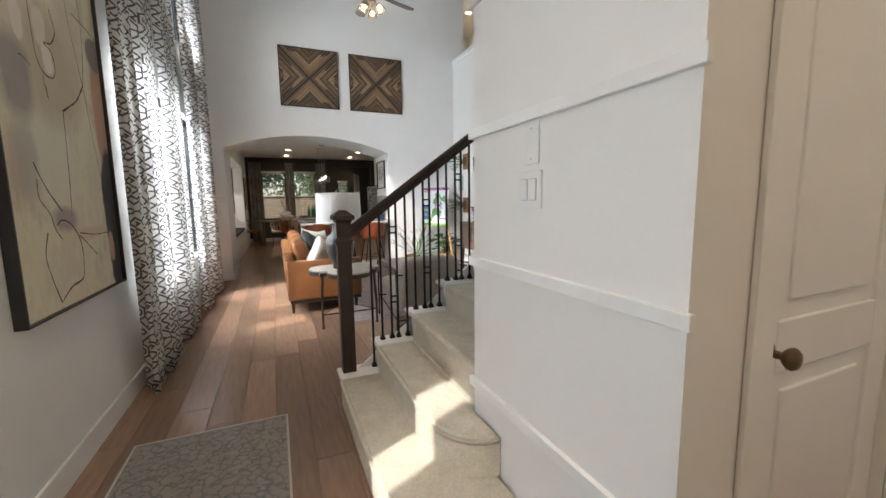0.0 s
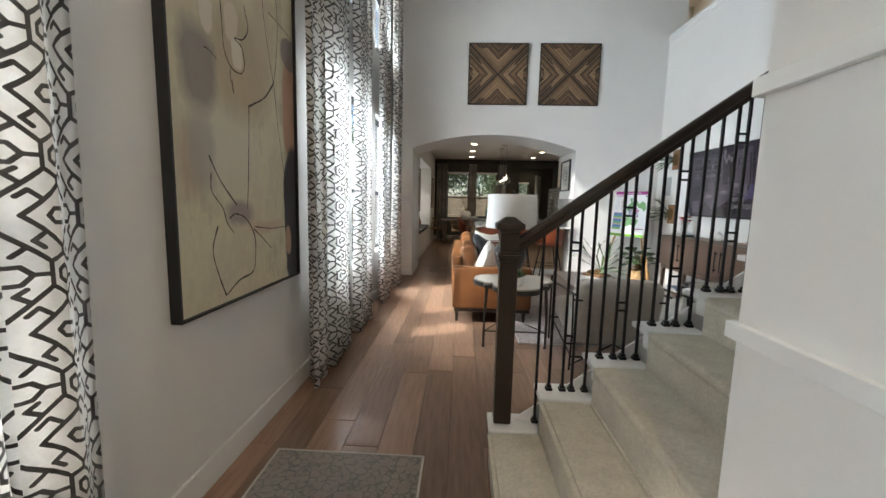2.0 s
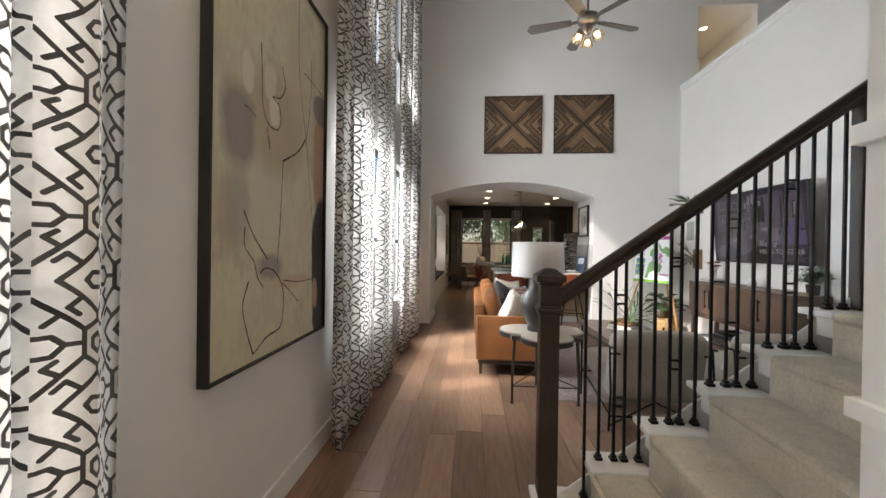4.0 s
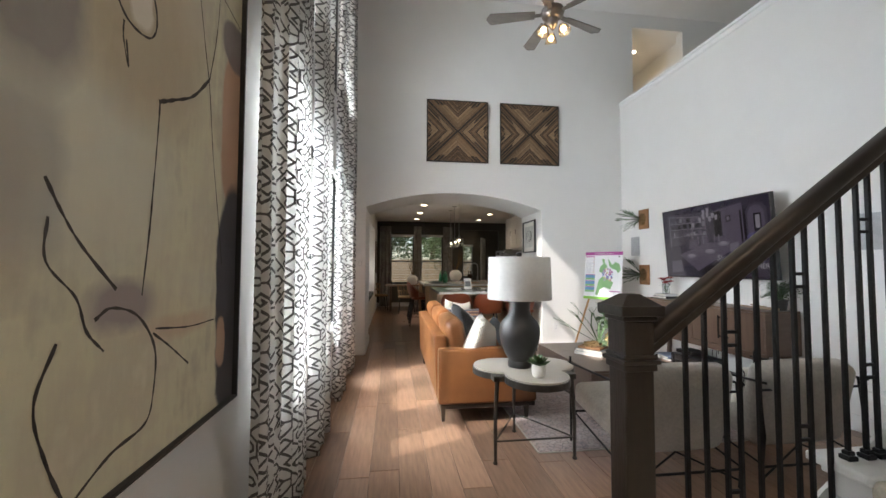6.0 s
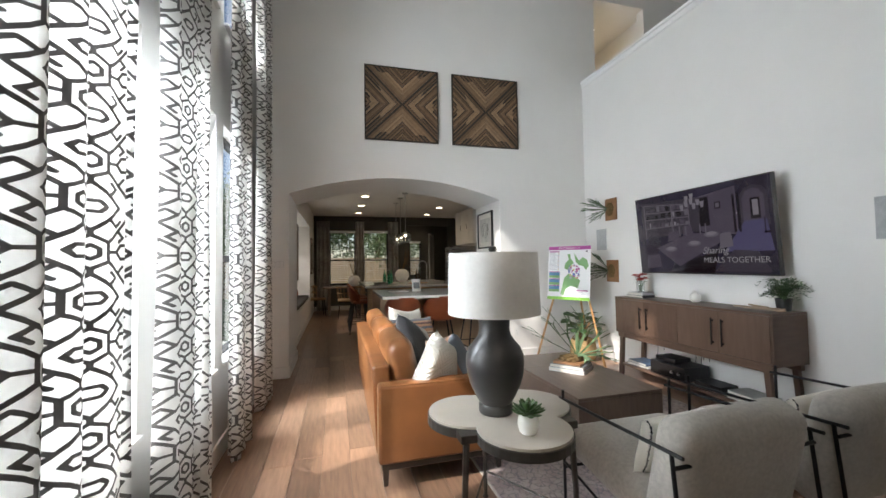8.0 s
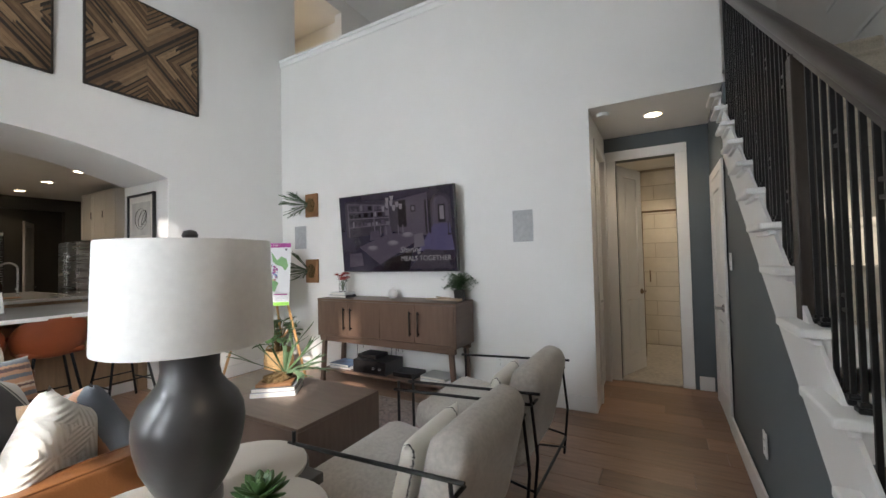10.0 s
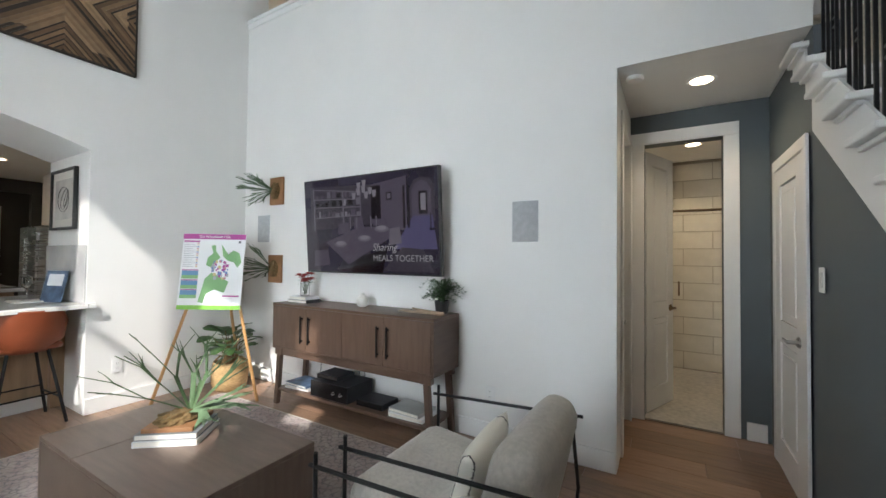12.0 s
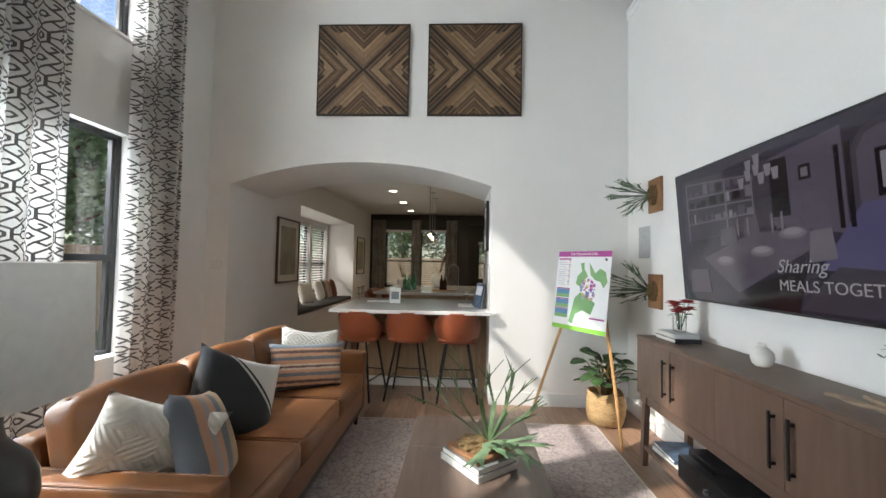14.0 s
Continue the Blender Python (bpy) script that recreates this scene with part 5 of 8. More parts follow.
# ---- lounge chairs ----
def lounge_chair(m):
    c = thing("lounge_chair", "grey upholstered lounge chair in a thin black steel frame", "armchair", m, group="pair of lounge chairs")
    w = 0.70
    r = 0.008
    for sx in (0.0, w):
        x = sx
        part("arm_bar", tube(bmesh.new(), [(x, -0.02, 0.615), (x, 0.76, 0.575)], r), BLACK, c)
        part("front_leg", tube(bmesh.new(), [(x, 0.73, 0.625), (x, 0.73, 0.008)], r), BLACK, c)
        part("back_leg", tube(bmesh.new(), [(x, 0.03, 0.615), (x, 0.0, 0.30), (x, 0.03, 0.008)], r), BLACK, c)
        part("side_brace", tube(bmesh.new(), [(x, 0.73, 0.25), (x, 0.01, 0.13)], r * 0.8), BLACK, c)
    for z, y in ((0.565, 0.015), (0.12, 0.015), (0.22, 0.73)):
        part("cross_bar", tube(bmesh.new(), [(0, y, z), (w, y, z)], r), BLACK, c)
    part("back_brace", tube(bmesh.new(), [(0.0, 0.02, 0.05), (w / 2, 0.10, 0.20), (w, 0.02, 0.05)], r * 0.8), BLACK, c)
    bm = cushion(bmesh.new(), 0.025, -0.34, -0.085, w - 0.025, 0.34, 0.085, 0.06, 0.014)
    bmesh.ops.transform(bm, matrix=pose(0, 0.42, 0.325, 7, 0, 0), verts=bm.verts)
    smooth(part("seat", bm, BOUCLE, c), 60)
    bm = cushion(bmesh.new(), 0.02, -0.085, -0.265, w - 0.02, 0.085, 0.265, 0.075, 0.012)
    bmesh.ops.transform(bm, matrix=pose(0, 0.115, 0.455, 13, 0, 0), verts=bm.verts)
    smooth(part("backrest", bm, BOUCLE, c), 60)
    return c


FLECK = band_material("ivory_weave_with_dark_flecks", [(0, IVORY), (0.08, CHAR), (0.095, IVORY), (0.9, CHAR), (0.915, IVORY)], along="U", wiggle=0.06)
ch = lounge_chair(pose(1.275, 3.95, 0.0105))
ch2 = copy_thing(ch, pose(2.125, 3.955, 0.0105))
for cx in (1.275, 2.125):
    pillow("lumbar_pillow", "cream lumbar pillow with black stitched flecks", 0.46, 0.26, 0.10, pose(cx + 0.30, 4.245, 0.520, 14, 0, 4), FLECK)

# ---- media console and what stands on it ----
def make_console():
    s = thing("media_console", "walnut media console with four doors on splayed legs", "console", pose(3.26, 4.99, 0))
    W, Lg = 0.37, 1.71
    zb, zt = 0.50, 0.905
    bm = bmesh.new()
    box(bm, 0.0, 0, zt - 0.022, W, Lg, zt, 0.003)
    box(bm, 0.004, 0, zb, W, 0.022, zt - 0.022, 0.002)
    box(bm, 0.004, Lg - 0.022, zb, W, Lg, zt - 0.022, 0.002)
    box(bm, 0.004, 0.022, zb, W, Lg - 0.022, zb + 0.02, 0.002)
    box(bm, W - 0.012, 0.022, zb + 0.02, W, Lg - 0.022, zt - 0.022)
    part("carcass", bm, WALNUT, s)
    dw = (Lg - 0.044) / 4
    for i in range(4):
        a, b = 0.022 + i * dw + 0.0015, 0.022 + (i + 1) * dw - 0.0015
        d = boxed("door", (0.002, a, zb + 0.022, 0.020, b, zt - 0.024), WALNUTV, s, 0.0015)
        y = b - 0.045 if i % 2 == 0 else a + 0.045
        bm = bmesh.new()
        box(bm, -0.026, y - 0.006, zb + 0.085, -0.016, y + 0.006, zb + 0.315, 0.002, 1)
        box(bm, -0.018, y - 0.005, zb + 0.10, 0.003, y + 0.005, zb + 0.112)
        box(bm, -0.018, y - 0.005, zb + 0.288, 0.003, y + 0.005, zb + 0.30)
        part("handle", bm, BLACK, d, "square black pull handle")
    bm = bmesh.new()
    box(bm, 0.02, 0.06, zb - 0.055, 0.045, Lg - 0.06, zb - 0.001, 0.003)
    box(bm, W - 0.045, 0.06, zb - 0.055, W - 0.02, Lg - 0.06, zb - 0.001, 0.003)
    part("apron", bm, WALNUT, s)
    for y, sy in ((0.07, -1), (Lg - 0.07, 1)):
        for x in (0.035, W - 0.035):
            bm = bmesh.new()
            box(bm, x - 0.022, y - 0.045, zb - 0.055, x + 0.022, y + 0.045, zb - 0.001, 0.003)
            beam(bm, (x, y, zb - 0.052), (x, y + sy * 0.035, 0.0), 0.040, 0.045, 0.004)
            for v in bm.verts:
                v.co.z = max(v.co.z, 0.001)
            part("leg", bm, WALNUTV, s)
    boxed("low_shelf", (0.02, 0.05, 0.125, W - 0.02, Lg - 0.05, 0.15), WALNUT, s, 0.003)
    return s


make_console()
CZ, SZ = 0.905, 0.151
# television
tv = thing("television", "large black flat television tilted down from its wall mount", "television", pose(3.495, 5.812, 1.60, 0, -4.5, 0))
boxed("casing", (-0.012, -0.732, -0.420, 0.03, 0.732, 0.420), BLACKFRAME, tv, 0.004)


def screen_material():
    """A dim picture of a room: a violet floor, pale furniture and a dark left part."""
    m = mat("dim_screen_picture", (0.010, 0.008, 0.013), 0.06, scale=3.0, vary=0.4, second=(0.022, 0.019, 0.030), stretch=(1, 1.2, 1), rough_vary=0.0)
    b = m.node_tree.nodes["Principled BSDF"]
    m.node_tree.links.new(b.inputs["Base Color"].links[0].from_socket, b.inputs["Emission Color"])
    b.inputs["Emission Strength"].default_value = 0.5
    return m


boxed("screen", (-0.0145, -0.720, -0.406, -0.0125, 0.720, 0.408), screen_material(), tv, 0)
boxed("mount", (0.031, -0.2, -0.2, 0.085, 0.2, 0.2), BLACK, tv, 0.003)
def screen_glow(name, colour):
    """A patch of the lit picture behind the glossy black screen."""
    m = glow(name, colour, 1.0)
    b = m.node_tree.nodes["Principled BSDF"]
    b.inputs["Base Color"].default_value = (0.004, 0.004, 0.005, 1)
    b.inputs["Roughness"].default_value = 0.10
    return m


SCR = {k: screen_glow("screen_" + k, c) for k, c in (("pale", (0.058, 0.051, 0.062)), ("wall", (0.034, 0.028, 0.039)), ("grey", (0.019, 0.016, 0.022)), ("blue", (0.034, 0.030, 0.062)),
                                                     ("dark", (0.003, 0.002, 0.003)), ("white", (0.088, 0.080, 0.092)), ("words", (0.125, 0.118, 0.125)))}
SW, SH = 1.44, 0.814


def on_screen(outline, k, lift=1):
    """A flat patch of the picture; outline in shares of the screen, from its lower left corner."""
    m = Matrix(((0, 0, -1, -0.0146 - 0.0003 * lift), (-SW, 0, 0, 0.72), (0, SH, 0, -0.406), (0, 0, 0, 1)))
    part("screen_shape", prism(bmesh.new(), outline, 0.00025, m), SCR[k], tv)


def on_screen_box(u0, v0, u1, v1, k, lift=2):
    on_screen([(u0, v0), (u1, v0), (u1, v1), (u0, v1)], k, lift)


def on_screen_disc(u, v, ru, rv, k, lift=4):
    on_screen([(u + ru * math.cos(2 * math.pi * i / 18), v + rv * math.sin(2 * math.pi * i / 18)) for i in range(18)], k, lift)


# back wall, the lit wall with the archway, the violet floor
on_screen([(0.05, 0.45), (0.55, 0.50), (0.55, 0.90), (0.05, 0.94)], "grey", 0)
on_screen([(0.55, 0.50), (0.80, 0.42), (0.80, 0.95), (0.55, 0.90)], "wall", 0)
on_screen([(0.82, 0.50), (0.98, 0.50), (0.98, 0.84), (0.955, 0.90), (0.90, 0.925), (0.85, 0.90), (0.82, 0.82)], "grey", 1)
on_screen([(0.835, 0.56), (0.96, 0.56), (0.96, 0.80), (0.935, 0.87), (0.90, 0.895), (0.86, 0.87), (0.835, 0.80)], "wall", 2)
on_screen([(0.70, 0.24), (0.84, 0.56), (0.965, 0.56), (0.99, 0.24)], "blue", 2)
on_screen([(0.62, 0.02), (0.76, 0.26), (0.90, 0.24), (0.97, 0.02)], "grey", 3)
# bookcase with its shelves and what stands on them
on_screen_box(0.075, 0.45, 0.085, 0.915, "pale", 3)
on_screen_box(0.325, 0.50, 0.335, 0.87, "pale", 3)
on_screen_box(0.465, 0.52, 0.472, 0.84, "pale", 3)
for v0, v1 in ((0.90, 0.835), (0.79, 0.76), (0.70, 0.68), (0.58, 0.595)):
    on_screen([(0.08, v0), (0.47, v1), (0.47, v1 + 0.010), (0.08, v0 + 0.012)], "pale", 3)
_rng = random.Random(31)
for v in (0.59, 0.71, 0.80):
    u = 0.10
    while u < 0.45:
        wd, ht = _rng.uniform(0.012, 0.040), _rng.uniform(0.025, 0.075)
        on_screen_box(u, v, u + wd, v + ht, _rng.choice(("wall", "pale", "dark", "wall", "white")), 2)
        u += wd + _rng.uniform(0.006, 0.03)
# doorway, small picture, glazed doors, far door
on_screen_box(0.55, 0.55, 0.62, 0.885, "dark", 3)
on_screen_box(0.66, 0.73, 0.70, 0.81, "dark", 3)
on_screen_box(0.668, 0.745, 0.692, 0.795, "pale", 4)
for u in (0.775, 0.805):
    on_screen_box(u, 0.45, u + 0.014, 0.86, "dark", 3)
on_screen_box(0.88, 0.575, 0.935, 0.79, "dark", 4)
on_screen_box(0.892, 0.61, 0.925, 0.77, "white", 5)
on_screen_box(0.945, 0.42, 0.985, 0.44, "dark", 5)
on_screen_box(0.95, 0.42, 0.956, 0.58, "dark", 5)
# chandelier of paper shades
for u, v in ((0.42, 0.80), (0.455, 0.84), (0.46, 0.90), (0.495, 0.86), (0.50, 0.92), (0.515, 0.80), (0.545, 0.84), (0.575, 0.81)):
    on_screen([(u - 0.010, v - 0.035), (u + 0.010, v - 0.035), (u + 0.016, v + 0.035), (u - 0.016, v + 0.035)], "white", 5)
# table, place settings, chairs
on_screen([(0.17, 0.32), (0.46, 0.48), (0.68, 0.46), (0.70, 0.37), (0.36, 0.08)], "wall", 4)
on_screen([(0.37, 0.0), (0.43, 0.14), (0.66, 0.26), (0.62, 0.0)], "dark", 3)
for u, v in ((0.30, 0.30), (0.49, 0.355), (0.62, 0.45)):
    on_screen_disc(u, v, 0.052, 0.034, "pale", 5)
    on_screen_disc(u, v + 0.008, 0.036, 0.022, "white", 6)
for u0, v0, u1, v1 in ((0.28, 0.40, 0.38, 0.53), (0.41, 0.46, 0.49, 0.58), (0.56, 0.48, 0.66, 0.55), (0.67, 0.28, 0.76, 0.46), (0.06, 0.05, 0.20, 0.24)):
    on_screen([(u0, v0), (u1, v0 + 0.02), (u1 - 0.01, v1), (u0 + 0.01, v1 - 0.01)], "wall" if u0 < 0.6 else "pale", 5)
for u in (0.38, 0.43, 0.54, 0.58):
    on_screen_box(u, 0.46, u + 0.010, 0.58, "pale", 6)


def words(name, text, size, m, material, parent, align="CENTER", extrude=0.0006, shear=0.0):
    cu = bpy.data.curves.new(name, "FONT")
    cu.body, cu.size, cu.align_x, cu.align_y, cu.extrude, cu.shear = text, size, align, "CENTER", extrude, shear
    tmp = bpy.data.objects.new(name, cu)
    scene.collection.objects.link(tmp)
    me = bpy.data.meshes.new_from_object(tmp.evaluated_get(bpy.context.evaluated_depsgraph_get()))
    bpy.data.objects.remove(tmp)
    me.materials.clear()
    me.materials.append(material)
    ob = new(name, me)
    ob.parent = parent
    ob.matrix_basis = m
    return ob


FACE = Matrix(((0, 0, -1, 0), (-1, 0, 0, 0), (0, 1, 0, 0), (0, 0, 0, 1)))      # writing that faces -x
words("caption", "Sharing", 0.088, Matrix.Translation((-0.0176, -0.195, -0.195)) @ FACE, SCR["words"], tv, shear=0.35)
words("caption", "MEALS TOGETHER", 0.072, Matrix.Translation((-0.0176, -0.372, -0.285)) @ FACE, SCR["words"], tv)

# ---- wooden chevron panels ----
CHEV = [mat("chevron_slat_%d" % i, c, 0.55, scale=6, vary=0.2, bump=0.25, bump_scale=40, stretch=(4, 4, 4), per_object=0.16, second=tuple(v * 0.66 for v in c))
        for i, c in enumerate(((0.235, 0.145, 0.078), (0.155, 0.092, 0.050), (0.030, 0.021, 0.016), (0.31, 0.205, 0.118)))]
# slat rows by their distance from the X, as shares of the half width: (from, to, wood, finger wood or None, finger length)
ROWS_TALL = ((0.030, 0.115, 1, None, 0), (0.118, 0.200, 0, None, 0), (0.203, 0.262, 0, 2, 0.17), (0.265, 0.325, 3, 1, 0.20), (0.328, 0.385, 0, 2, 0.17), (0.388, 0.470, 3, 1, 0.14),
             (0.505, 0.580, 1, None, 0), (0.612, 0.680, 0, None, 0), (0.712, 0.775, 1, None, 0), (0.805, 0.862, 0, None, 0), (0.890, 0.955, 1, None, 0))
ROWS_SIDE = ((0.055, 0.125, 1, None, 0), (0.160, 0.215, 3, 1, 0.42), (0.218, 0.275, 3, 2, 0.40), (0.278, 0.345, 3, 0, 0.44), (0.385, 0.465, 1, None, 0), (0.468, 0.545, 0, None, 0), (0.548, 0.610, 1, None, 0),
             (0.650, 0.720, 3, None, 0), (0.723, 0.790, 3, 2, 0.13), (0.793, 0.850, 3, 1, 0.10), (0.885, 0.955, 0, None, 0))


def chevron_panel(xc, zc, size=0.965):
    p = thing("wood_wall_art", "square wooden wall panel of chevron slats round an X", "wall art", pose(xc, FY, zc), group="pair of wooden wall panels")
    h = size / 2
    boxed("backing", (-h, -0.020, -h, h, -0.002, h), CHEV[2], p, 0.002)
    rng = random.Random(9)
    hh = h - 0.015
    face = Matrix(((1, 0, 0, 0), (0, 0, -1, -0.0205), (0, 1, 0, 0), (0, 0, 0, 1)))
    for q in range(4):
        c, s = math.cos(q * math.pi / 2), math.sin(q * math.pi / 2)

        def slat(pts, side, wood):
            pts = [(side * x, y) for x, y in pts]
            pts = pts[::-1] if side < 0 else pts
            bm = prism(bmesh.new(), [(x * c - y * s, x * s + y * c) for x, y in pts], 0.006 + rng.uniform(0, 0.004), face)
            part("slat", bm, CHEV[wood], p)

        for side in (-1, 1):
            for a, b, wood, tip, share in (ROWS_TALL if q % 2 == 0 else ROWS_SIDE):
                a, b = a * hh, b * hh
                cut = hh - share * hh * rng.uniform(0.85, 1.15)
                slat([(0.0006, a), (cut - a, cut), (max(0.001, cut - b), cut), (0.0006, b)], side, wood)
                if tip is not None:
                    e = (b - a) * 0.12
                    slat([(cut + 0.001 - a - e, cut + 0.001), (hh - a - e, hh), (hh - b + e, hh), (cut + 0.001 - b + e, cut + 0.001)], side, tip)
    for b in ((-h, -0.032, -h, h, -0.0205, -h + 0.014), (-h, -0.032, h - 0.014, h, -0.0205, h), (-h, -0.032, -h + 0.0145, -h + 0.014, -0.0205, h - 0.0145), (h - 0.014, -0.032, -h + 0.0145, h, -0.0205, h - 0.0145)):
        boxed("frame_strip", b, CHEV[2], p, 0.001)
    return p


chevron_panel(0.934, 3.393)
chevron_panel(2.092, 3.393)

# ---- speakers, plates, plaques on the walls ----
def wall_plate_x(name, label, x, y, z, w, h, sx, rockers=0, holes=0, category="switch"):
    p = thing(name, label, category, pose(x, y, z))
    a, b = sorted((0.0015 * sx, 0.007 * sx))
    boxed("plate", (a, -w / 2, -h / 2, b, w / 2, h / 2), PLATE, p, 0.002)
    n = max(1, rockers)
    for i in range(rockers):
        yy = (i - (n - 1) / 2) * 0.046
        c, d = sorted((0.007 * sx, 0.0115 * sx))
        boxed("rocker", (c, yy - 0.0165, -0.033, d, yy + 0.0165, 0.033), PLATE, p, 0.0015)
        c, d = sorted((0.0062 * sx, 0.0074 * sx))
        boxed("slot", (c, yy - 0.0185, -0.035, d, yy + 0.0185, 0.035), GRILLE, p, 0)
    for i in range(holes):
        zz = (i - (holes - 1) / 2) * 0.04
        c, d = sorted((0.007 * sx, 0.0085 * sx))
        boxed("socket", (c, -0.016, zz - 0.014, d, 0.016, zz + 0.014), PLATE, p, 0.001)
        for yy in (-0.006, 0.006):
            e, f = sorted((0.0086 * sx, 0.0092 * sx))
            boxed("slit", (e, yy - 0.001, zz - 0.005, f, yy + 0.001, zz + 0.005), BLACK, p, 0)
    return p


wall_plate_x("light_switch", "white double rocker switch plate on the panelled wall", 1.035, 1.535, 1.307, 0.128, 0.120, -1, 2)
bp = wall_plate_x("blank_plate", "white blank cover plate above the switch", 1.035, 1.525, 1.452, 0.075, 0.13, -1, 0, 0, "cover plate")
for z in (-0.048, 0.048):
    boxed("screw", (-0.0078, -0.0025, z - 0.0025, -0.0070, 0.0025, z + 0.0025), GRILLE, bp, 0)
wall_plate_x("wall_outlet", "white power outlet low on the wall by the console", TVX, 4.735, 0.335, 0.074, 0.118, -1, 0, 2, "outlet")
for nm, y0, y1, z0, z1 in (("wall_speaker", 4.383, 4.577, 1.44, 1.735), ("small_wall_speaker", 7.30, 7.51, 1.47, 1.765)):
    s = thing(nm, "flush grey cloth wall speaker", "speaker", pose(TVX, (y0 + y1) / 2, (z0 + z1) / 2))
    w, h = (y1 - y0) / 2, (z1 - z0) / 2
    boxed("frame", (-0.006, -w, -h, -0.001, w, h), PLATE, s, 0.001)
    boxed("grille", (-0.009, -w + 0.004, -h + 0.004, -0.0065, w - 0.004, h - 0.004), GRILLE, s, 0.001)


def wall_plate_y(name, label, x, y, z, w, h, sy, rockers=0, holes=0, category="outlet"):
    p = wall_plate_x(name, label, x, y, z, w, h, -1, rockers, holes, category)
    p.matrix_world = pose(x, y, z, 0, 0, 90 if sy < 0 else -90)
    return p


wall_plate_y("wall_outlet", "white power outlet low on the far wall", 2.50, FY, 0.36, 0.074, 0.118, -1, 0, 2)
wall_plate_y("light_switch", "white triple switch plate beside the arch", -0.57, FY, 1.34, 0.16, 0.12, -1, 3, 0, "switch")
wall_plate_y("thermostat", "small white thermostat beside the arch", -0.55, FY, 1.53, 0.08, 0.09, -1, 0, 0, "thermostat")
wall_plate_y("light_switch", "white switch plate on the slate wall", 3.50, SY1, 1.24, 0.074, 0.12, 1, 1, 0, "switch")
wall_plate_y("wall_outlet", "white power outlet low on the slate wall", 2.66, SY1, 0.36, 0.074, 0.118, 1, 0, 2)


def staghorn_plaque(y, z, seed):
    s = thing("mounted_staghorn", "staghorn fern mounted on a square rustic wood plaque", "plant", pose(TVX, y, z), group="pair of mounted ferns")
    boxed("plaque", (-0.026, -0.105, -0.145, -0.002, 0.105, 0.145), PLAQUE, s, 0.004)
    bm = bmesh.new()
    bmesh.ops.create_icosphere(bm, subdivisions=4, radius=1)
    for v in bm.verts:
        n = noise.noise(v.co * 3.1 + Vector((seed, 0, 0))) * 0.3 + noise.noise(v.co * 9) * 0.12
        v.co = Vector((-max(-0.05, v.co.x) * 0.05, v.co.y * 0.062, v.co.z * 0.085)) * (1 + n) + Vector((-0.026, 0.0, 0.0))
    part("moss", bm, MOSS, s, "dry brown moss")
    rng = random.Random(seed)
    for k in range(19):
        bm = bmesh.new()
        d = Vector((-0.75, 0.75, 0)) + Vector((rng.uniform(-0.5, 0.5), rng.uniform(-0.55, 0.45), rng.uniform(-0.75, 0.95)))
        frond(bm, (-0.045, 0.01, 0.0), d.normalized(), rng.uniform(0.22, 0.36), 0.016, 3, 0.7, seed * 31 + k)
        smooth(part("frond", bm, LEAFMID if k % 3 else LEAF, s), 50)


staghorn_plaque(7.185, 2.01, 1)
staghorn_plaque(7.19, 1.19, 2)

# ---- things on the console ----
book(0.24, 0.17, 0.028, pose(3.44, 6.50, CZ, 0, 0, 92), BK_BLACK, "dark book under the flower vase")
book(0.22, 0.16, 0.028, pose(3.44, 6.50, CZ + 0.029, 0, 0, 90), BK_WHITE, "white book under the flower vase")


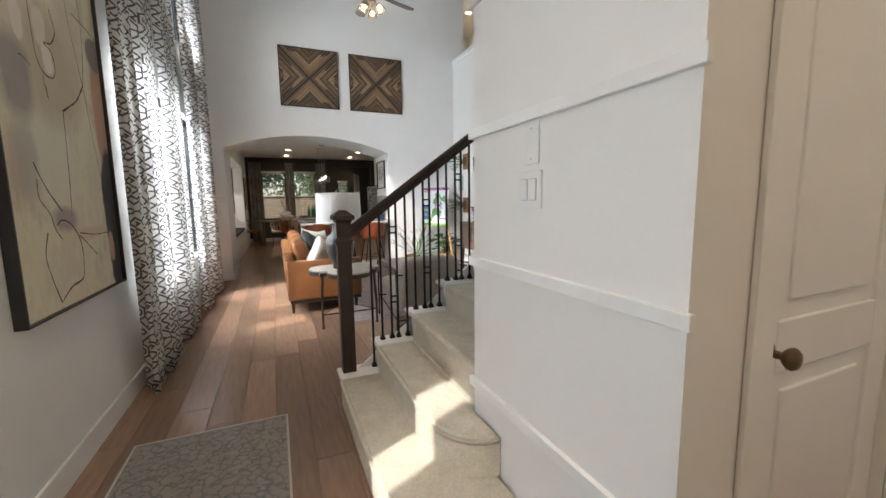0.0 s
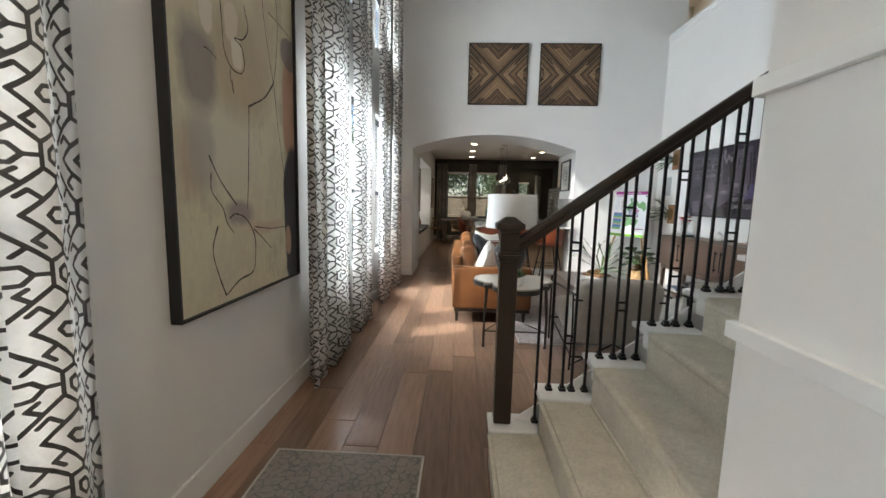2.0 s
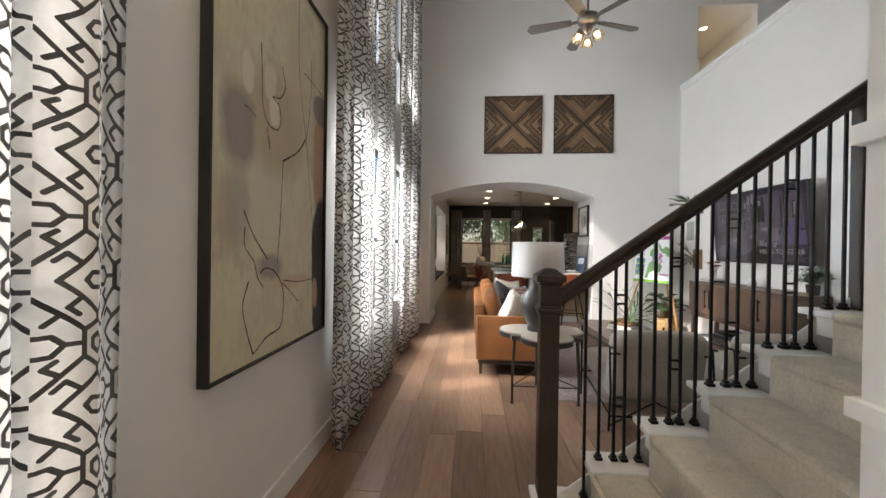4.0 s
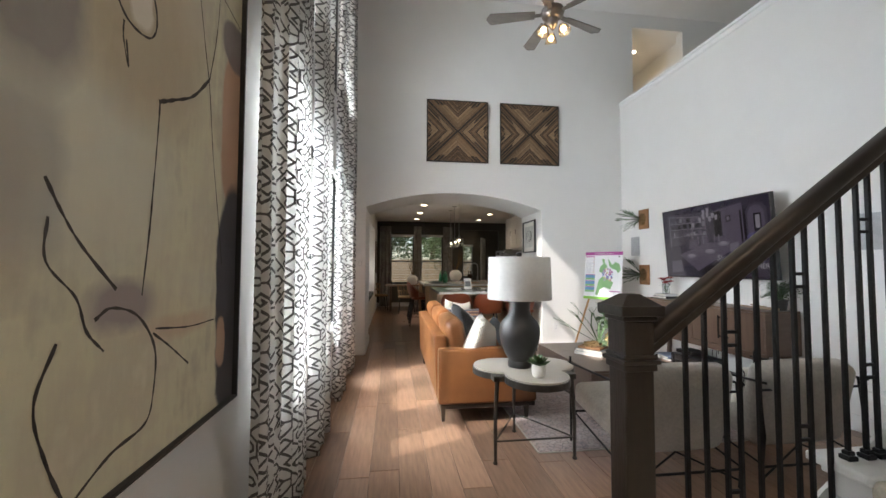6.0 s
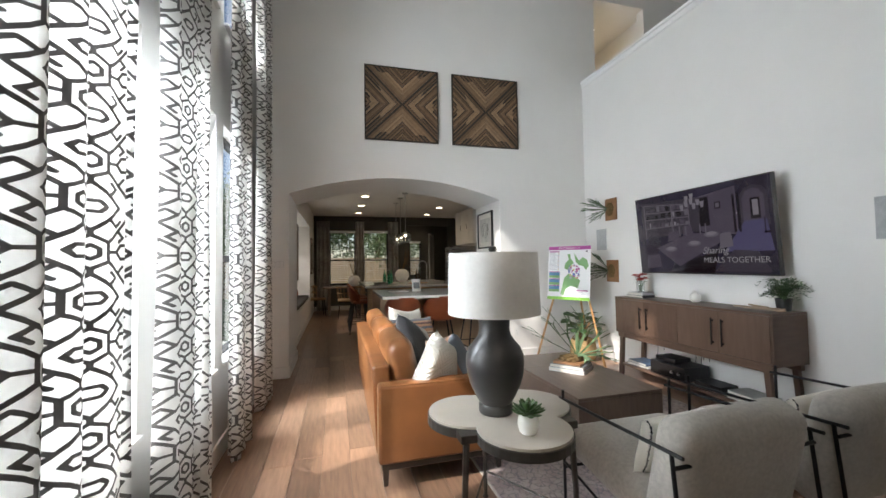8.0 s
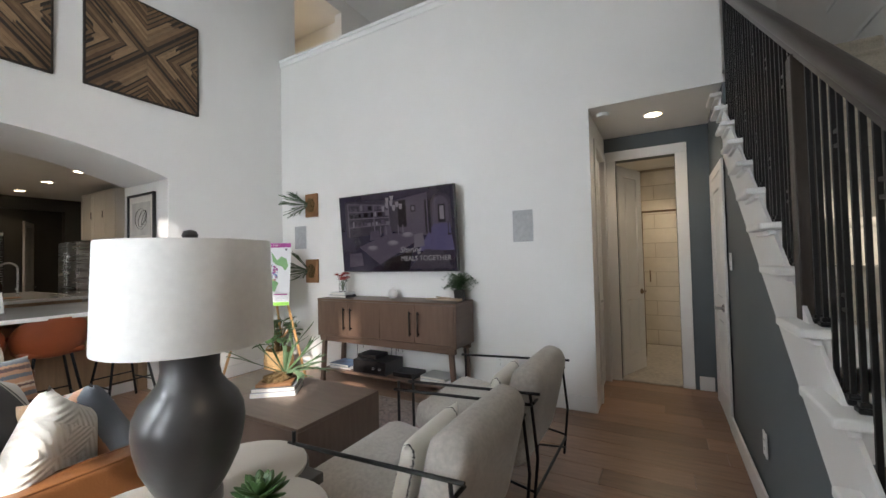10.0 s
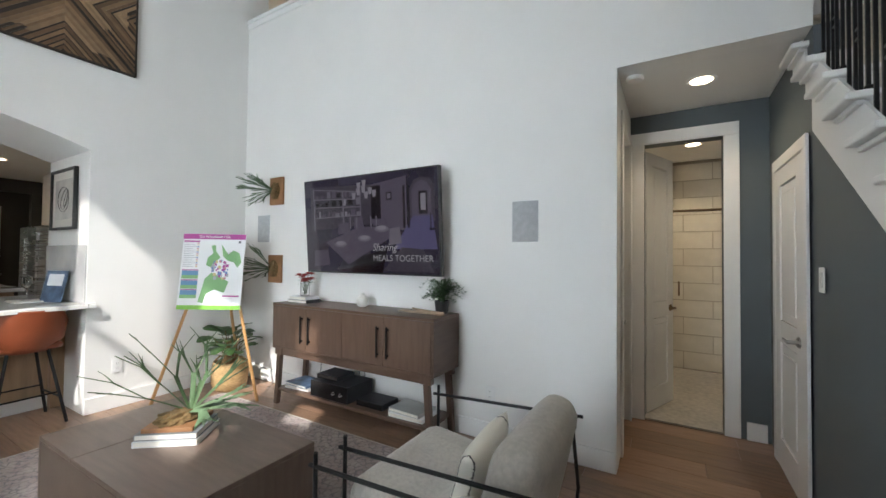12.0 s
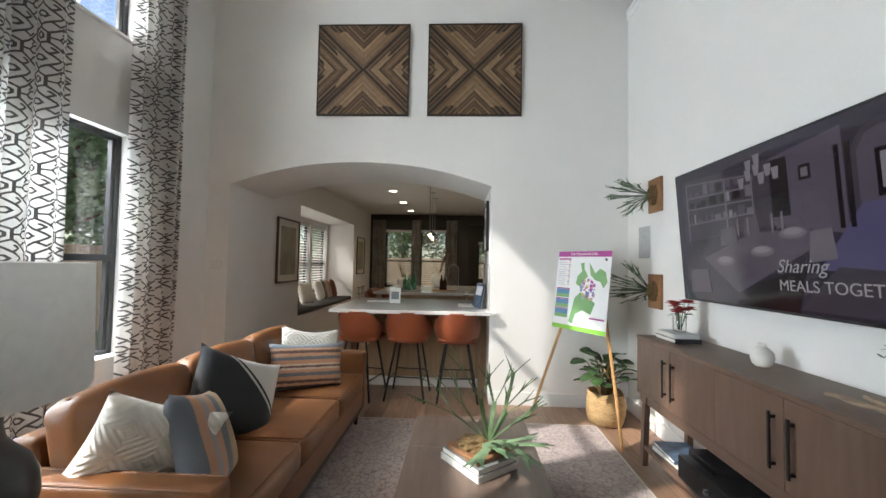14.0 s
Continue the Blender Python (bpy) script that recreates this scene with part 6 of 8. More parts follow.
def flowers(m):
    f = thing("flower_vase", "small bunch of red flowers in a clear glass vase", "flowers", m)
    bm = bmesh.new()
    lathe(bm, [(0.036, 0.0), (0.040, 0.004), (0.041, 0.095), (0.040, 0.100), (0.037, 0.100), (0.037, 0.008), (0.0, 0.007)], 24, cap=False)
    smooth(part("vase", bm, CLEARGLASS, f, "clear glass cylinder vase"))
    red = mat("red_petals", (0.42, 0.022, 0.014), 0.6, scale=40, vary=0.3, second=(0.22, 0.012, 0.008))
    rng = random.Random(5)
    bm = bmesh.new()
    heads = []
    for k in range(11):
        a, r = rng.uniform(0, 6.28), rng.uniform(0.01, 0.075)
        h = Vector((r * math.cos(a), r * math.sin(a), rng.uniform(0.13, 0.20)))
        heads.append(h)
        tube(bm, [(0.01 * math.cos(a), 0.01 * math.sin(a), 0.012), h * 0.6 + Vector((0, 0, 0.02)), h], 0.002, 5)
    part("stems", bm, LEAF, f)
    for h in heads:
        bm = bmesh.new()
        for lay, (n, ln, el) in enumerate(((5, 0.028, 60), (7, 0.040, 30), (8, 0.046, 5))):
            for i in range(n):
                a = 2 * math.pi * i / n + lay * 0.4 + rng.uniform(-0.15, 0.15)
                d = Vector((math.cos(a) * math.cos(radians(el)), math.sin(a) * math.cos(radians(el)), math.sin(radians(el))))
                s = Vector((-math.sin(a), math.cos(a), 0))
                p = [h, h + d * ln * 0.6 + s * ln * 0.38, h + d * ln + Vector((0, 0, -0.003)), h + d * ln * 0.6 - s * ln * 0.38]
                vs = [bm.verts.new(q) for q in p]
                bm.faces.new(vs)
        ob = part("flower_head", bm, red, f, "red flower head")
        ob.modifiers.new("petal", "SOLIDIFY").thickness = 0.0012
    bm = bmesh.new()
    for k in range(14):
        a = rng.uniform(0, 6.28)
        p = Vector((0.04 * math.cos(a), 0.04 * math.sin(a), rng.uniform(0.095, 0.135)))
        d = Vector((math.cos(a), math.sin(a), rng.uniform(-0.2, 0.5))).normalized() * 0.04
        s = Vector((-math.sin(a), math.cos(a), 0)) * 0.011
        bm.faces.new([bm.verts.new(q) for q in (p, p + d * 0.5 + s, p + d, p + d * 0.5 - s)])
    part("leaves", bm, LEAF, f).modifiers.new("leaf", "SOLIDIFY").thickness = 0.001


flowers(pose(3.465, 6.52, CZ + 0.058))
vs = thing("bud_vase", "small round white ceramic vase", "vase", pose(3.50, 5.85, CZ))
smooth(part("body", lathe(bmesh.new(), [(0.028, 0.0), (0.042, 0.012), (0.051, 0.042), (0.046, 0.072), (0.026, 0.092), (0.016, 0.098), (0.018, 0.114), (0.014, 0.114), (0.012, 0.100)], 32), CERAMIC, vs), 60)


def driftwood(m):
    d = thing("driftwood", "pale twisted piece of driftwood", "ornament", m)
    bm = bmesh.new()
    rng = random.Random(2)
    for k, (a, b) in enumerate((((-0.01, -0.17, 0.014), (0.01, 0.17, 0.016)), ((0.02, -0.12, 0.016), (-0.02, 0.19, 0.020)), ((0.0, -0.05, 0.018), (0.03, 0.10, 0.034)))):
        a, b = Vector(a), Vector(b)
        pts = [a.lerp(b, i / 8) + Vector((rng.uniform(-1, 1), 0, rng.uniform(0, 1))) * 0.006 for i in range(9)]
        tube(bm, pts, 0.014, 7, 0.007)
    for v in bm.verts:
        v.co.z = max(0.0005, v.co.z)
    part("wood", bm, mat("driftwood_grain", (0.36, 0.26, 0.18), 0.8, scale=12, vary=0.25, bump=0.4, bump_scale=60, stretch=(6, 1, 6)), d)


driftwood(pose(3.40, 5.17, CZ, 0, 0, 8))


def fern(m):
    f = thing("potted_fern", "green asparagus fern in a charcoal pot", "plant", m)
    smooth(part("pot", lathe(bmesh.new(), [(0.040, 0.0), (0.046, 0.004), (0.056, 0.095), (0.056, 0.100), (0.050, 0.100), (0.048, 0.085), (0.0, 0.084)], 28, cap=False), CHARCOAL, f, "charcoal ceramic pot"))
    rng = random.Random(8)
    stems, leaves = bmesh.new(), bmesh.new()
    for k in range(80):
        a, reach, lift = rng.uniform(0, 6.28), rng.uniform(0.05, 0.185), rng.uniform(0.03, 0.15)
        if math.cos(a) > 0.5:
            reach *= 0.55
        pts = [Vector((0.02 * math.cos(a), 0.02 * math.sin(a), 0.088))]
        for i in range(1, 9):
            t = i / 8
            pts.append(Vector((math.cos(a) * reach * t, math.sin(a) * reach * t, 0.088 + lift * math.sin(t * 2.3) * 1.2 - 0.02 * t * t)))
        tube(stems, pts, 0.0012, 4)
        for i in range(2, 9):
            for sgn in (-1, 1, 0):
                p = pts[i]
                d = (Vector((math.cos(a), math.sin(a), 0)) * 0.5 + Vector((-math.sin(a), math.cos(a), 0)) * sgn + Vector((0, 0, rng.uniform(-0.2, 0.6)))).normalized() * rng.uniform(0.020, 0.036)
                s = d.cross(Vector((0, 0, 1))).normalized() * 0.006
                leaves.faces.new([leaves.verts.new(q) for q in (p, p + d * 0.5 + s, p + d, p + d * 0.5 - s)])
    part("stems", stems, LEAF, f)
    part("fronds", leaves, LEAF, f)


fern(pose(3.53, 5.085, CZ))
# low shelf: books, receiver, disc players, cables
book(0.28, 0.22, 0.025, pose(3.43, 6.45, SZ, 0, 0, 95), BK_WHITE)
book(0.28, 0.22, 0.022, pose(3.43, 6.45, SZ + 0.026, 0, 0, 88), BK_BLUE, "blue picture book on the low shelf")
book(0.30, 0.23, 0.030, pose(3.42, 5.26, SZ, 0, 0, 92), BK_WHITE)
book(0.28, 0.22, 0.026, pose(3.42, 5.27, SZ + 0.031, 0, 0, 86), mat("pale_grey_cover", (0.42, 0.43, 0.42), 0.6), "pale grey picture book on the low shelf")


def device(name, label, m, w, d, h, knobs=()):
    o = thing(name, label, "media player", m)
    boxed("case", (-d / 2, -w / 2, 0.006, d / 2, w / 2, h), BK_BLACK, o, 0.003)
    boxed("front", (-d / 2 - 0.004, -w / 2 + 0.002, 0.008, -d / 2 - 0.0005, w / 2 - 0.002, h - 0.002), mat("gloss_black", (0.008, 0.008, 0.009), 0.12), o, 0.001)
    for y in knobs:
        bm = lathe(bmesh.new(), [(0.014, 0), (0.013, 0.014), (0.010, 0.016)], 20)
        bmesh.ops.transform(bm, matrix=pose(-d / 2 - 0.004, y, h * 0.5, 0, -90, 0), verts=bm.verts)
        part("knob", bm, STEEL, o)
    for x in (-d / 2 + 0.03, d / 2 - 0.03):
        for y in (-w / 2 + 0.03, w / 2 - 0.03):
            boxed("foot", (x - 0.01, y - 0.01, 0, x + 0.01, y + 0.01, 0.006), BLACK, o, 0)


device("receiver", "black audio receiver with two metal knobs", pose(3.44, 6.01, SZ), 0.42, 0.30, 0.135, (-0.06, -0.14))
device("disc_player", "small black disc player on the receiver", pose(3.44, 6.08, SZ + 0.136), 0.24, 0.20, 0.045)
device("cable_box", "flat black cable box on the low shelf", pose(3.43, 5.61, SZ), 0.26, 0.20, 0.05)
for y in (5.80, 5.86, 6.34):
    c = thing("power_cable", "thin black cable hanging behind the shelf", "cable")
    part("cord", tube(bmesh.new(), [(3.59, y, 0.33), (3.605, y + 0.02, 0.42), (3.61, y + 0.05, 0.47), (3.60, y + 0.09, 0.40), (3.595, y + 0.10, 0.24), (3.6, y + 0.10, 0.152)], 0.003, 6), BLACK, c)

# ---- easel with the map ----
def easel():
    e = thing("easel", "slender pine display easel", "easel")
    fl, fr, bk = Vector((2.66, 7.52, 0.0)), Vector((3.222, 6.845, 0.0)), Vector((3.47, 7.50, 0.0))
    top = Vector((3.20, 7.42, 1.50))
    for nm, p, q in (("front_leg", fl, top + Vector((-0.05, 0.06, 0))), ("front_leg", fr, top + Vector((0.02, -0.05, 0))), ("back_leg", bk, top + Vector((0.03, 0.03, -0.1)))):
        bm = beam(bmesh.new(), p, q, 0.018, 0.024, 0.002)
        for v in bm.verts:
            v.co.z = max(0.001, v.co.z)
        part(nm, bm, PINE, e)
    part("stretcher", beam(bmesh.new(), fl.lerp(top, 0.56), fr.lerp(top, 0.56), 0.014, 0.022, 0.002), PINE, e)
    part("stay", beam(bmesh.new(), (3.16, 7.05, 0.55), (3.36, 7.46, 0.36), 0.010, 0.020, 0.001), PINE, e)
    # the board
    tl, tr, br = Vector((2.925, 7.569, 1.531)), Vector((3.242, 7.091, 1.529)), Vector((3.163, 7.044, 0.822))
    ux, uy = (tr - tl).normalized(), (tr - br).normalized()
    nz = ux.cross(uy).normalized()
    uy = nz.cross(ux)
    w, h = (tr - tl).length, (tr - br).length
    m = Matrix((ux, uy, nz)).transposed().to_4x4()
    m.translation = tl - uy * h
    b = thing("map_board", "printed site map on a white foam board", "sign", m)
    ink = {k: mat("print_" + k, c, 0.5, scale=9, vary=0.05) for k, c in (("magenta", (0.36, 0.045, 0.26)), ("green", (0.22, 0.50, 0.06)), ("park", (0.20, 0.40, 0.16)), ("blue", (0.13, 0.22, 0.46)), ("rose", (0.52, 0.24, 0.26)), ("sand", (0.58, 0.46, 0.22)), ("grey", (0.36, 0.36, 0.40)), ("sea", (0.10, 0.24, 0.42)), ("pale", (0.60, 0.64, 0.62)), ("dark", (0.08, 0.08, 0.1)))}
    boxed("board", (0, 0, -0.006, w, h, 0), mat("foam_board", (0.78, 0.79, 0.80), 0.45, scale=5, vary=0.01), b, 0.001)
    z = 0.0006

    def ink_box(name, x0, y0, x1, y1, k, lift=0.0):
        boxed(name, (x0 * w, y0 * h, 0.0003 + lift, x1 * w, y1 * h, z + lift), ink[k], b, 0)

    ink_box("header_band", 0.0, 0.925, 1.0, 0.995, "magenta")
    ink_box("footer_band", 0.0, 0.0, 1.0, 0.055, "green")
    words("title", "The Woodlands Hills", 0.034, Matrix.Translation((w * 0.5, h * 0.958, 0.0012)), PLATE, b, extrude=0.0002)
    ink_box("legend_head", 0.02, 0.885, 0.27, 0.905, "magenta")
    for i in range(14):
        yy = 0.868 - i * 0.024
        ink_box("legend_line", 0.03, yy, 0.17 + 0.03 * ((i * 7) % 3), yy + 0.006, "grey")
        ink_box("legend_key", 0.23, yy - 0.003, 0.265, yy + 0.009, ("rose", "sand", "blue")[i % 3])
    for i, y in enumerate((0.40, 0.27, 0.145)):
        ink_box("photo", 0.03, y, 0.29, y + 0.105, "sea")
        ink_box("photo_land", 0.03, y, 0.29, y + 0.045, "park", 0.0004)
        ink_box("photo_caption", 0.03, y + 0.107, 0.29, y + 0.120, "magenta")
    to2 = lambda pts, k, nm, lift: part(nm, prism(bmesh.new(), [(x * w, y * h) for x, y in pts], 0.0004, Matrix.Translation((0, 0, lift))), ink[k], b)
    to2([(0.62, 0.86), (0.74, 0.72), (0.82, 0.78), (0.92, 0.74), (0.96, 0.62), (0.90, 0.55), (0.84, 0.62), (0.74, 0.64), (0.66, 0.70)], "park", "map_park", 0.0003)
    to2([(0.46, 0.84), (0.53, 0.85), (0.54, 0.77), (0.62, 0.68), (0.52, 0.62), (0.47, 0.70), (0.42, 0.68), (0.40, 0.58), (0.48, 0.55), (0.50, 0.74)], "park", "map_park", 0.0003)
    to2([(0.40, 0.40), (0.50, 0.48), (0.62, 0.44), (0.78, 0.36), (0.72, 0.22), (0.56, 0.26), (0.44, 0.20), (0.40, 0.08), (0.32, 0.10), (0.36, 0.24)], "park", "map_park", 0.0003)
    rng = random.Random(6)
    for i in range(46):
        a, r = rng.uniform(0, 6.28), math.sqrt(rng.random())
        x, y = 0.64 + 0.16 * r * math.cos(a), 0.52 + 0.13 * r * math.sin(a)
        s = rng.uniform(0.012, 0.030)
        k = rng.choice(("blue", "rose", "sand", "grey", "blue", "magenta"))
        to2([(x - s, y - s * 0.7), (x + s * 0.8, y - s * 0.9), (x + s, y + s * 0.6), (x - s * 0.6, y + s * 0.8)], k, "map_lot", 0.0009 + 0.0001 * (i % 5))
    ink_box("notes_head", 0.70, 0.165, 0.96, 0.185, "magenta")
    for i in range(5):
        ink_box("note_line", 0.72, 0.145 - i * 0.018, 0.86 + 0.02 * (i % 3), 0.150 - i * 0.018, "grey")
    ink_box("corner_mark", 0.89, 0.875, 0.93, 0.905, "dark")


easel()


def fiddle_plant(m):
    p = thing("potted_fig", "broad-leaved fig plant in a soft woven basket", "plant", m)
    prof = [(0.125, 0.0), (0.148, 0.01), (0.165, 0.08), (0.168, 0.17), (0.155, 0.26), (0.150, 0.275), (0.140, 0.275), (0.142, 0.22), (0.0, 0.215)]
    bm = lathe(bmesh.new(), prof, 44, cap=False)
    for v in bm.verts:
        v.co.x *= 1 + 0.03 * math.sin(5 * math.atan2(v.co.y, v.co.x) + 20 * v.co.z)
        v.co.z += 0.008 * math.sin(3 * math.atan2(v.co.y, v.co.x)) * (v.co.z > 0.2)
    smooth(part("basket", bm, BASKET, p, "tan woven basket"), 70)
    bm = bmesh.new()
    for sx in (-1, 1):
        tube(bm, [(0.06 * math.cos(a) + 0, sx * 0.165, 0.235 + 0.06 * math.sin(a)) for a in [math.pi * i / 10 for i in range(11)]], 0.008, 6)
    part("handles", bm, BASKET, p)
    rng = random.Random(12)
    stems = bmesh.new()
    for k in range(40):
        a, reach, z1 = rng.uniform(0, 6.28), rng.uniform(0.05, 0.22), rng.uniform(0.34, 0.62)
        if math.cos(a) > 0.3 or math.sin(a) > 0.4:
            reach *= 0.7
        tip = Vector((reach * math.cos(a), reach * math.sin(a), z1))
        tube(stems, [(0.03 * math.cos(a), 0.03 * math.sin(a), 0.216), tip * 0.6 + Vector((0, 0, 0.12)), tip], 0.005, 5, 0.003)
        d = (Vector((math.cos(a), math.sin(a), rng.uniform(-0.1, 0.9)))).normalized()
        s = Vector((-math.sin(a), math.cos(a), rng.uniform(-0.4, 0.4))).normalized()
        up = d.cross(s)
        ln, wd = rng.uniform(0.12, 0.19), rng.uniform(0.045, 0.068)
        bm = bmesh.new()
        rows = []
        for f, w in ((0, 0.12), (0.2, 0.62), (0.42, 0.80), (0.6, 0.98), (0.8, 0.9), (0.93, 0.5), (1, 0.05)):
            c = tip + d * ln * f - Vector((0, 0, 1)) * 0.03 * f * f
            rows.append([bm.verts.new(c + s * wd * w + up * 0.012 * w), bm.verts.new(c), bm.verts.new(c - s * wd * w + up * 0.012 * w)])
        for r1, r2 in zip(rows, rows[1:]):
            for i in range(2):
                bm.faces.new((r1[i], r1[i + 1], r2[i + 1], r2[i]))
        ob = smooth(part("leaf", bm, LEAF, p), 180)
        ob.modifiers.new("leaf", "SOLIDIFY").thickness = 0.0014
    part("stems", stems, MOSS, p)


fiddle_plant(pose(3.30, 7.40, 0.001))

# ---- ceiling fan ----
def ceiling_fan(x, y, zl):
    f = thing("ceiling_fan", "five-blade brushed nickel ceiling fan with three lit glass shades", "ceiling fan", pose(x, y, zl))
    nick = mat("dark_nickel", (0.20, 0.18, 0.165), 0.35, metal=0.9, scale=14, vary=0.06)
    blade_m = mat("grey_oak_blade", (0.17, 0.15, 0.135), 0.5, scale=6, vary=0.15, stretch=(1, 8, 1))
    smooth(part("downrod", lathe(bmesh.new(), [(0.013, 0.30), (0.013, TOP - zl - 0.05), (0.06, TOP - zl - 0.045), (0.065, TOP - zl - 0.001)], 20), nick, f))
    smooth(part("motor", lathe(bmesh.new(), [(0.03, 0.315), (0.06, 0.30), (0.105, 0.27), (0.115, 0.235), (0.10, 0.195), (0.07, 0.175), (0.055, 0.17)], 36), nick, f))
    smooth(part("light_kit", lathe(bmesh.new(), [(0.05, 0.169), (0.052, 0.125), (0.038, 0.10), (0.02, 0.075), (0.006, 0.06)], 28), nick, f))
    for k in range(5):
        a = 72 * k + 20
        bl = bmesh.new()
        n = 12
        rows = []
        for i in range(n + 1):
            t = i / n
            r = 0.17 + 0.48 * t
            w = 0.045 + 0.025 * t
            if t > 0.9:
                w *= math.sqrt(max(0.02, 1 - ((t - 0.9) / 0.1) ** 2))
            rows.append([bl.verts.new((r, -w, -0.004)), bl.verts.new((r, w, -0.004)), bl.verts.new((r, w, 0.004)), bl.verts.new((r, -w, 0.004))])
        for p, q in zip(rows, rows[1:]):
            for i in range(4):
                bl.faces.new((p[i], p[(i + 1) % 4], q[(i + 1) % 4], q[i]))
        bl.faces.new(rows[0][::-1])
        bl.faces.new(rows[-1])
        bmesh.ops.transform(bl, matrix=pose(0, 0, 0.225, 0, 0, a) @ pose(0, 0, 0, 12, 0, 0), verts=bl.verts)
        b = part("blade", bl, blade_m, f)
        bm = bmesh.new()
        beam(bm, (0.09, 0, 0), (0.22, 0, -0.002), 0.05, 0.008, 0.002)
        bmesh.ops.transform(bm, matrix=pose(0, 0, 0.222, 0, 0, a), verts=bm.verts)
        part("blade_iron", bm, nick, b)
    frost = glass("amber_glass_shade", (1.0, 0.86, 0.66), 0.25)
    for k in range(3):
        a = radians(120 * k + 75)
        m = pose(0.085 * math.cos(a), 0.085 * math.sin(a), 0.085, 0, 0, math.degrees(a)) @ pose(0, 0, 0, 0, 155, 0)
        bm = lathe(bmesh.new(), [(0.022, 0.0), (0.034, 0.02), (0.052, 0.055), (0.060, 0.10), (0.056, 0.10), (0.048, 0.055), (0.030, 0.02), (0.018, 0.002)], 24, cap=False)
        bmesh.ops.transform(bm, matrix=m, verts=bm.verts)
        sh = smooth(part("glass_shade", bm, frost, f, "seeded glass bell shade"))
        bm = bmesh.new()
        bmesh.ops.create_icosphere(bm, subdivisions=2, radius=0.026)
        bmesh.ops.transform(bm, matrix=m @ Matrix.Translation((0, 0, 0.055)), verts=bm.verts)
        smooth(part("bulb", bm, glow("fan_bulb_glow", (1.0, 0.72, 0.40), 30.0), sh, "lit warm bulb"))


ceiling_fan(1.50, 5.46, 3.58)


# ---- recessed lamps ----
def downlight(x, y, z, watts, r=0.075, lit=True):
    d = thing("recessed_light", "round white recessed ceiling light, switched on", "ceiling light", pose(x, y, z), group="recessed ceiling lights")
    bm = lathe(bmesh.new(), [(r + 0.018, -0.001), (r + 0.016, -0.006), (r, -0.007), (r - 0.004, -0.003), (r - 0.004, -0.001)], 28, cap=False)
    smooth(part("trim_ring", bm, TRIM, d))
    part("lens", lathe(bmesh.new(), [(r - 0.005, -0.0045), (r - 0.006, -0.002)], 28), LAMPGLOW, d, "glowing warm lens")
    spot_down("recessed_light_beam", x, y, z - 0.02, watts)
    return d


for x in (0.68, 2.64):
    for y in (11.08, 12.42, 13.80):
        downlight(x, y, KZ, 10)
downlight(2.9, 15.6, KZ, 8)
downlight(4.105, 3.416, 2.54, 12, 0.07)
downlight(5.8, 3.39, 2.54, 28, 0.07)
downlight(4.36, 8.45, 5.312, 34, 0.06)
# added foyer lamp, out of view, to fill the entry with warm light
downlight(0.7, -0.4, TOP, 150, 0.08)
sd = thing("smoke_detector", "round white smoke detector on the hall ceiling", "smoke detector", pose(3.85, 3.80, 2.54))
smooth(part("body", lathe(bmesh.new(), [(0.052, -0.001), (0.054, -0.012), (0.046, -0.026), (0.02, -0.03)], 28), PLATE, sd))

# ---- small hall and bath ----
casing_x(3.245, 3.785, 2.29, 4.664, w=0.10)
casing_y(3.95, 4.56, 2.28, 3.889, w=0.07, t=-0.014)
casing_y(3.765, 4.385, 1.93, SY1, w=0.07, t=0.016)
panel_door("hall_closet_door", "white two-panel closet door in the slate wall", 0.612, 1.92, pose(4.381, SY1 + 0.014, 0, 0, 0, 180), 1, "lever", metal=STEEL, t=0.028)
panel_door("bath_door", "white two-panel bathroom door standing open", 0.53, 2.27, pose(4.80, 3.775, 0, 0, 0, -22), 1, "lever", metal=BRONZE)
panel_door("side_door", "white two-panel door in the small hall", 0.60, 2.27, pose(3.955, 3.93, 0), -1, "lever", metal=STEEL)
wall_y("wall_bath_north", 4.25, 4.35, 4.78, 7.0, 0, 2.54, CABWHITE)
wall_y("wall_bath_south", 2.75, 2.85, 4.78, 7.0, 0, 2.54, WHITE)
TILEF = mat("patterned_floor_tile", (0.52, 0.49, 0.44), 0.4, scale=22, vary=0.2, second=(0.26, 0.25, 0.24))
struct("bath_floor", (4.70, 2.85, -0.010, 6.6, 4.25, 0.003), TILEF, "small patterned bathroom floor tiles", "floor", 0)
TILE = mat("glazed_white_tile", (0.72, 0.68, 0.60), 0.16, scale=6, vary=0.05, per_object=0.04, coat=0.3)
bathwall = struct("wall_shower", (6.62, 2.85, 0, 6.72, 4.25, 2.54), mat("tile_grout", (0.42, 0.37, 0.30), 0.9), "tiled shower wall", "wall", 0)
shower_rail = thing("shower_screen", "bronze framed glass shower screen", "shower screen")
part("top_rail", tube(bmesh.new(), [(5.85, 2.86, 1.85), (5.85, 4.24, 1.85)], 0.013, 8), BRONZE, shower_rail)
part("post", tube(bmesh.new(), [(5.85, 3.60, 0.004), (5.85, 3.60, 1.84)], 0.012, 8), BRONZE, shower_rail)
part("handle", tube(bmesh.new(), [(5.82, 3.52, 0.95), (5.82, 3.52, 1.10)], 0.008, 8), BRONZE, shower_rail)

